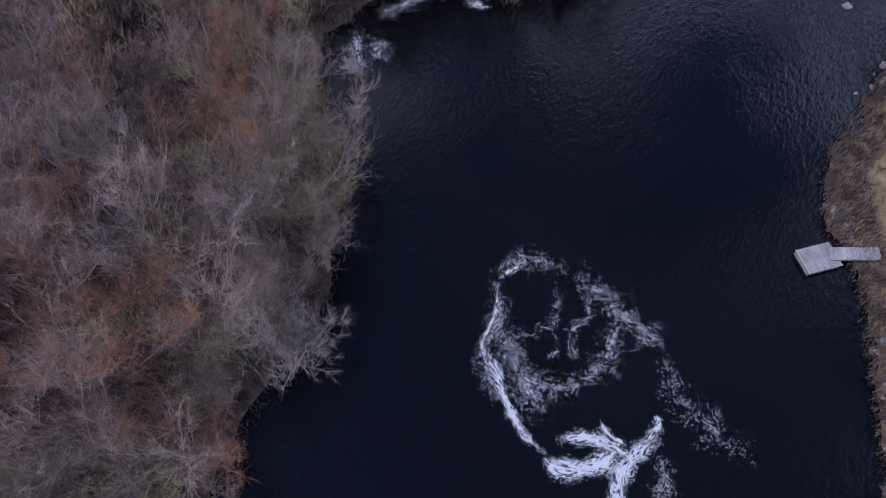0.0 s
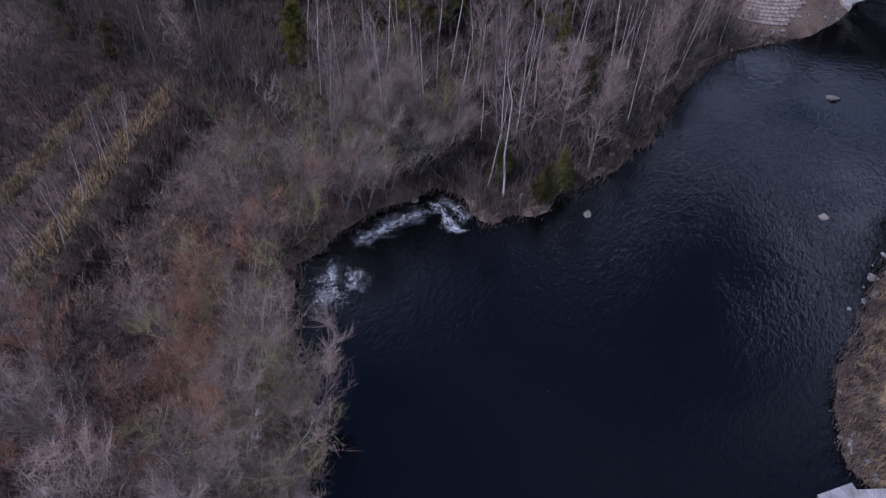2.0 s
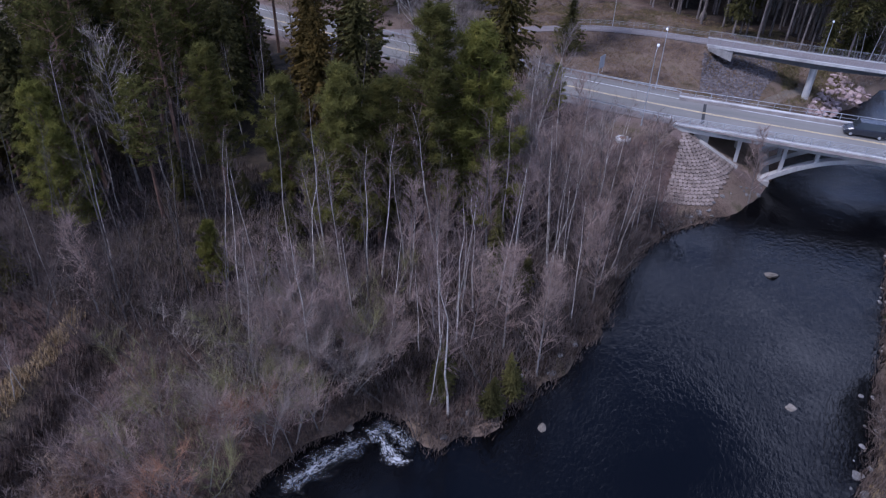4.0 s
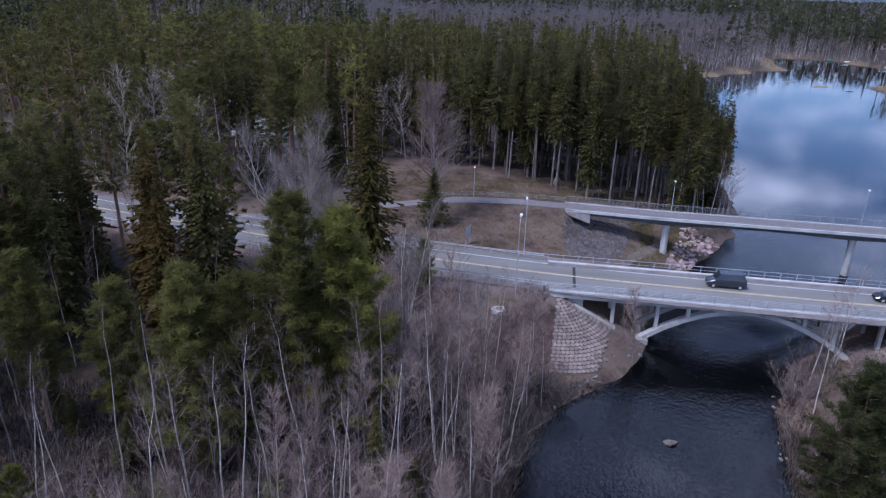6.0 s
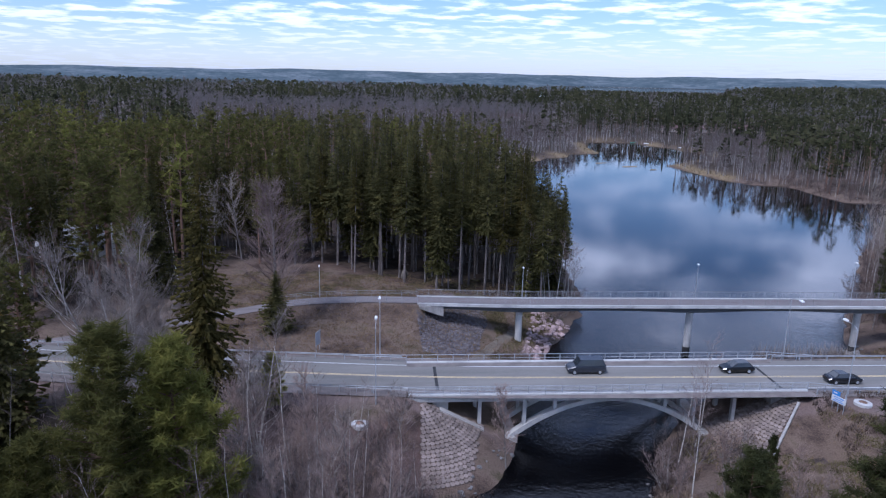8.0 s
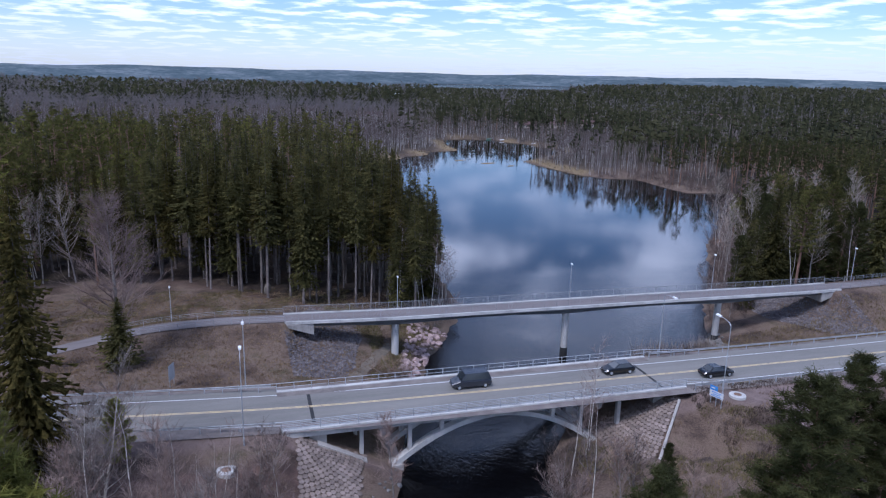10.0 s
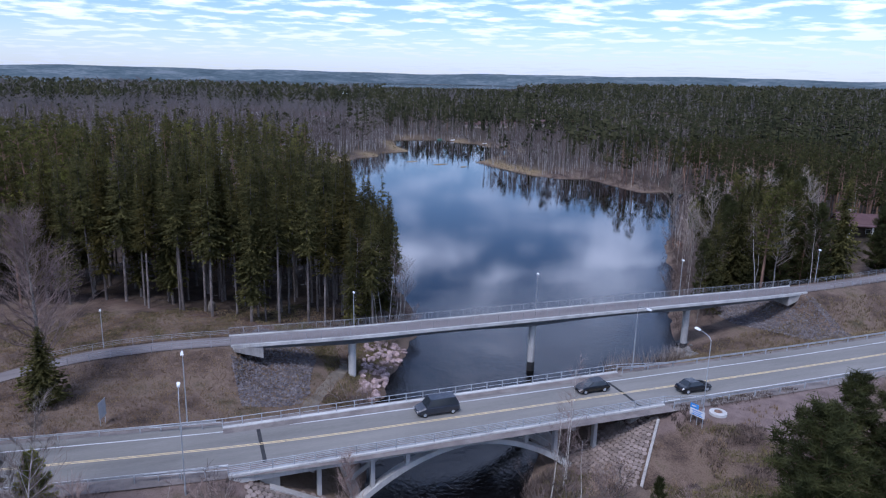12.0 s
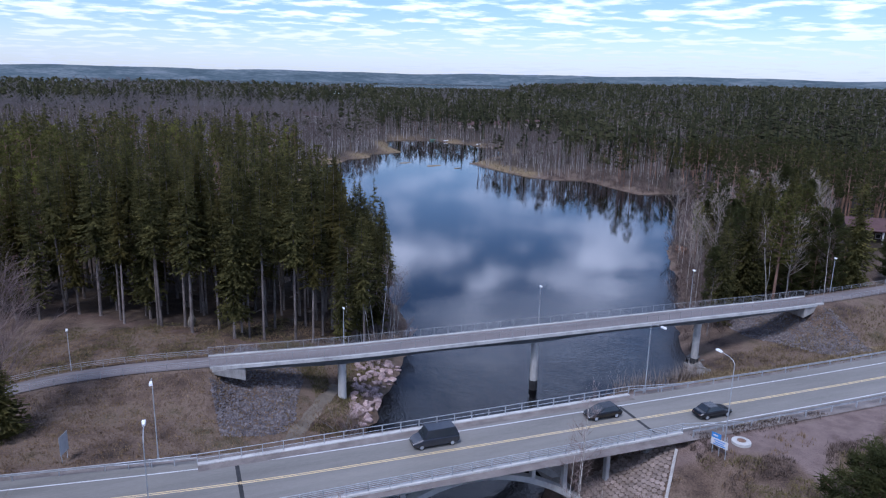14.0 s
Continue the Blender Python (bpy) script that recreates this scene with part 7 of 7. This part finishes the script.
# ---- grass and litter ----
def tufts(name, points, label, material, seed, high=(0.35, 0.8), blades=6):
    r = random.Random(seed)
    g = Geo()
    for x, y, z in points:
        for _ in range(blades):
            a, h = r.uniform(0, 6.28), r.uniform(*high)
            c, s = math.cos(a), math.sin(a)
            ox, oy = r.gauss(0, 0.18), r.gauss(0, 0.18)
            w = r.uniform(0.03, 0.06)
            g.v += [(x + ox - s * w, y + oy + c * w, z - 0.05), (x + ox + s * w, y + oy - c * w, z - 0.05), (x + ox + c * h * 0.5, y + oy + s * h * 0.5, z + h)]
            k = len(g.v)
            g.f.append((k - 3, k - 2, k - 1))
    return tagged(g.make(name, material), label, "grass", kind="stuff")


def grass_points(x0, x1, y0, y1, n, seed, keep):
    r = np.random.RandomState(seed)
    x, y = r.uniform(x0, x1, n), r.uniform(y0, y1, n)
    ok = keep(x, y, sample(GD, x, y))
    x, y = x[ok], y[ok]
    return list(zip(x.tolist(), y.tolist(), sample(GZ, x, y).tolist()))


tufts("dry_grass", grass_points(14, 60, -110, -12, 9000, 1, lambda x, y, d: (d > 0.3) & (d < 22) & ((y < -62) | (waves(x, y, 6, 35) > 0.2))), "tufts of dry straw-coloured grass on the bank", "grass_brown", 2, (0.25, 0.6))
tufts("dry_grass", grass_points(-40, 20, 6, 46, 15000, 3, lambda x, y, d: (d > 0.5) & (np.abs(y - foot_y(x)) > 2.2) & (y > road_y(x) + 6)), "short dry grass between the road and the footpath", "grass_brown", 4, (0.08, 0.26), 6)
tufts("bank_brush", grass_points(-34, 14, -124, -10, 30000, 21, lambda x, y, d: (d > -0.7) & (d < 1.6) & (cone_height(x, y) < -50)), "dark twiggy brush fringing the river bank", "twig_brown_stuff", 22, (0.3, 1.0), 7)
tufts("bank_brush", grass_points(12, 40, -124, -10, 36000, 23, lambda x, y, d: (d > -0.6) & (d < 2.6) & (cone_height(x, y) < -50)), "dark twiggy brush fringing the far bank", "twig_brown_stuff", 24, (0.4, 1.1), 6)
tufts("bank_brush", grass_points(-52, -34, -96, -66, 9000, 25, lambda x, y, d: np.abs((x + 41.0) * 0.961 + (y + 81.5) * 0.275) < 1.5), "dark twiggy brush in the ditch", "twig_brown_stuff", 26, (0.5, 1.4), 7)
tufts("dry_grass", grass_points(-55, -34, -96, -66, 9000, 27, lambda x, y, d: np.abs((x + 44.5) * 0.961 + (y + 83.0) * 0.275) < 0.8), "strip of pale dry grass on the dike", "straw_pale", 28, (0.3, 0.7), 9)
tufts("dry_grass", grass_points(-58, -44, -92, -70, 5000, 29, lambda x, y, d: np.abs((x + 51.8) * 0.975 + (y + 81.0) * 0.22) < 0.7), "strip of pale dry grass beyond the dike", "straw_pale", 30, (0.3, 0.7), 8)
tufts("mossy_grass", grass_points(6, 24, 12, 36, 7000, 41, lambda x, y, d: (d > 2.5) & (np.abs(x - np.interp(y, (9.5, 13.0, 17.0, 20.4, 22.0, 24.0), (6.4, 8.6, 11.0, 13.0, 14.2, 15.2))) > 1.1) & (np.hypot(x + 1, y - foot_y(x)) > 12.5)), "olive mossy grass under the footbridge", "moss", 42, (0.12, 0.35), 6)
tufts("mossy_grass", grass_points(24, 66, -46, -9, 26000, 43, lambda x, y, d: (d > 1) & (cone_height(x, y) < -50) & (waves(x, y, 9, 31) + 0.6 * waves(x, y, 3.5, 32) > -0.1) & (edge_distance(x, y, DIRT) > 0.3)), "olive mossy grass on the slope beside the bridge", "moss", 44, (0.1, 0.3), 6)
tufts("dead_weeds", grass_points(44, 66, -46, -9, 9000, 45, lambda x, y, d: (d > 1) & (cone_height(x, y) < -50) & (waves(x, y, 7, 33) > 0.1) & (edge_distance(x, y, DIRT) > -1.0)), "reddish dead weeds on the slope beside the bridge", "twig_brown_stuff", 46, (0.15, 0.5), 6)
tufts("mossy_grass", grass_points(-34, 12, 26, 48, 9000, 47, lambda x, y, d: (y > foot_y(x) + 3) & (waves(x, y, 8, 34) > 0)), "olive moss and grass between the footpath and the spruces", "moss", 48, (0.08, 0.25), 6)
tufts("undergrowth", grass_points(-80, -26, -62, -38, 9000, 51, lambda x, y, d: d > 1.2), "dark dead undergrowth beneath slim trees", "twig_dark", 52, (0.3, 0.9), 4)
tufts("undergrowth", grass_points(-36, -3, -66, -22, 16000, 53, lambda x, y, d: d > 0.6), "dark brown dead undergrowth beneath the birches", "twig_dark", 54, (0.3, 1.1), 5)
tufts("undergrowth", grass_points(-66, -8, -124, -58, 26000, 49, lambda x, y, d: d > 1.2), "brown dead undergrowth beneath the alders", "twig_brown_stuff", 50, (0.3, 1.0), 4)
tufts("reeds", grass_points(44, 66, 2.5, 12, 900, 5, lambda x, y, d: (d > -0.9) & (d < 1.2)), "thin bare reeds at the water's edge", "twig_grey_reed", 6, (1.3, 3.0), 3)
tufts("dry_grass", grass_points(60, 150, 0, 16, 4500, 7, lambda x, y, d: (d > 0.5) & (y > road_y(x) + 5.8)), "yellowish dry grass beside the guardrail", "grass", 8, (0.2, 0.6))
tufts("shore_sedge", grass_points(50, 200, 225, 440, 9000, 9, lambda x, y, d: (d > -1.5) & (d < 7)), "pale dry sedge along the far shore", "grass", 10, (0.5, 1.2))


# ---- stone facing, last: many small pieces ----
def rubble(cx, side, n, seed, label):
    """Crushed rock spread over the slope under a footbridge end."""
    r = np.random.RandomState(seed)
    g = Geo()
    for _ in range(n):
        a = r.uniform(-1.5, 1.1)
        q = (10.6 + 0.7 * math.sin(a * 5)) * math.sqrt(r.uniform(0.02, 1))
        x = cx + side * 1.13 * q * math.cos(a) - side * 0.7
        y = float(foot_y(cx)) + math.copysign(min(2.0, abs(a) * 3), a) + q * 1.1 * math.sin(a)
        if not (road_y(x) + 7 < y) or sample(GD, np.array([x]), np.array([y]))[0] < 0.2:
            continue
        z = float(sample(GZ, np.array([x]), np.array([y]))[0])
        s = r.uniform(0.09, 0.25)
        p = [Vector(r.normal(0, 1, 3)).normalized() * s * r.uniform(0.7, 1.3) for _ in range(6)]
        o = [Vector((s, 0, 0)), Vector((-s, 0, 0)), Vector((0, s, 0)), Vector((0, -s, 0)), Vector((0, 0, s * 0.8)), Vector((0, 0, -s * 0.6))]
        v = [Vector((x, y, z + 0.05)) + a_ * 0.75 + b_ * 0.4 for a_, b_ in zip(o, p)]
        g.add(v, [(0, 2, 4), (2, 1, 4), (1, 3, 4), (3, 0, 4), (2, 0, 5), (1, 2, 5), (3, 1, 5), (0, 3, 5)])
    tagged(g.make("rubble", "stone_grey"), label, "rubble", kind="stuff")


rubble(-1.0, 1, 6000, 1, "grey crushed rock slope under the footbridge end")
rubble(96.0, -1, 6500, 2, "dark crushed rock slope under the footbridge end")


def paving():
    """Six-sided slabs on the slopes before the bridge ends."""
    n = 6
    g = Geo()
    R, c = 0.315, 0.035
    ring = lambda r, z: [(r * math.cos(6.283 * (k + 0.5) / n), r * math.sin(6.283 * (k + 0.5) / n), z) for k in range(n)]  # noqa: E731
    g.add(ring(R, -0.12) + ring(R, 0.02) + ring(R - c, 0.06), [(o * n + k, o * n + (k + 1) % n, (o + 1) * n + (k + 1) % n, (o + 1) * n + k) for o in range(2) for k in range(n)] + [tuple(range(2 * n, 3 * n))])
    me = None
    r = random.Random(4)
    for (cx, cy), side, a0, a1, label in ((CONE_L, 1, -92, 0, "six-sided concrete slabs facing the slope before the bridge"), (CONE_R, -1, -42, 0, "six-sided concrete slabs on the far bridge slope")):
        top = tagged(new("slope_paving"), label, "paving", kind="structure")
        spots = []
        q, row = 0.7, 0
        while q < 11.2:
            arc = radians(a1 - a0) * q
            m = max(1, round(arc / 0.555))
            for k in range(m):
                a = radians(a0) + radians(a1 - a0) * (k + 0.5 + 0.25 * (row % 2)) / m
                spots.append((q * math.cos(a), q * math.sin(a), a))
            for k in range(5):
                spots.append((q, 0.3 + 0.56 * k + 0.28 * (row % 2), 0.0))
            q, row = q + 0.5, row + 1
        spots.sort(key=lambda p: p[1])
        rest, done = Geo(), 0
        for dx, dy, a in spots:
            x, y = cx + side * dx, cy + dy
            z = float(cone_height(np.array([x]), np.array([y]))[0])
            if z < 0.3 or z > 5.95 or (side > 0 and (x > 5.2 + 0.247 * (y + 9.9) or dy > 0.3)):
                continue
            slope = math.degrees(math.atan(0.46))
            turn = Matrix.Rotation(a if side > 0 else math.pi - a, 4, "Z") @ Matrix.Rotation(radians(slope + r.gauss(0, 1.5)), 4, "Y") @ Matrix.Rotation(radians(r.gauss(0, 4)), 4, "Z")
            at = Matrix.Translation((x, y, z + r.uniform(-0.015, 0.015))) @ turn
            done += 1
            if done > 300:
                rest.add([at @ Vector(p) for p in g.v], g.f)
                continue
            if me is None:
                ob = g.make("slab", "paver", top)
                me = ob.data
            else:
                ob = new("slab", me)
                ob.parent = top
            ob.matrix_basis = at
        if rest.v:
            tagged(rest.make("slab_rest", "paver", top), kind="stuff")


paving()
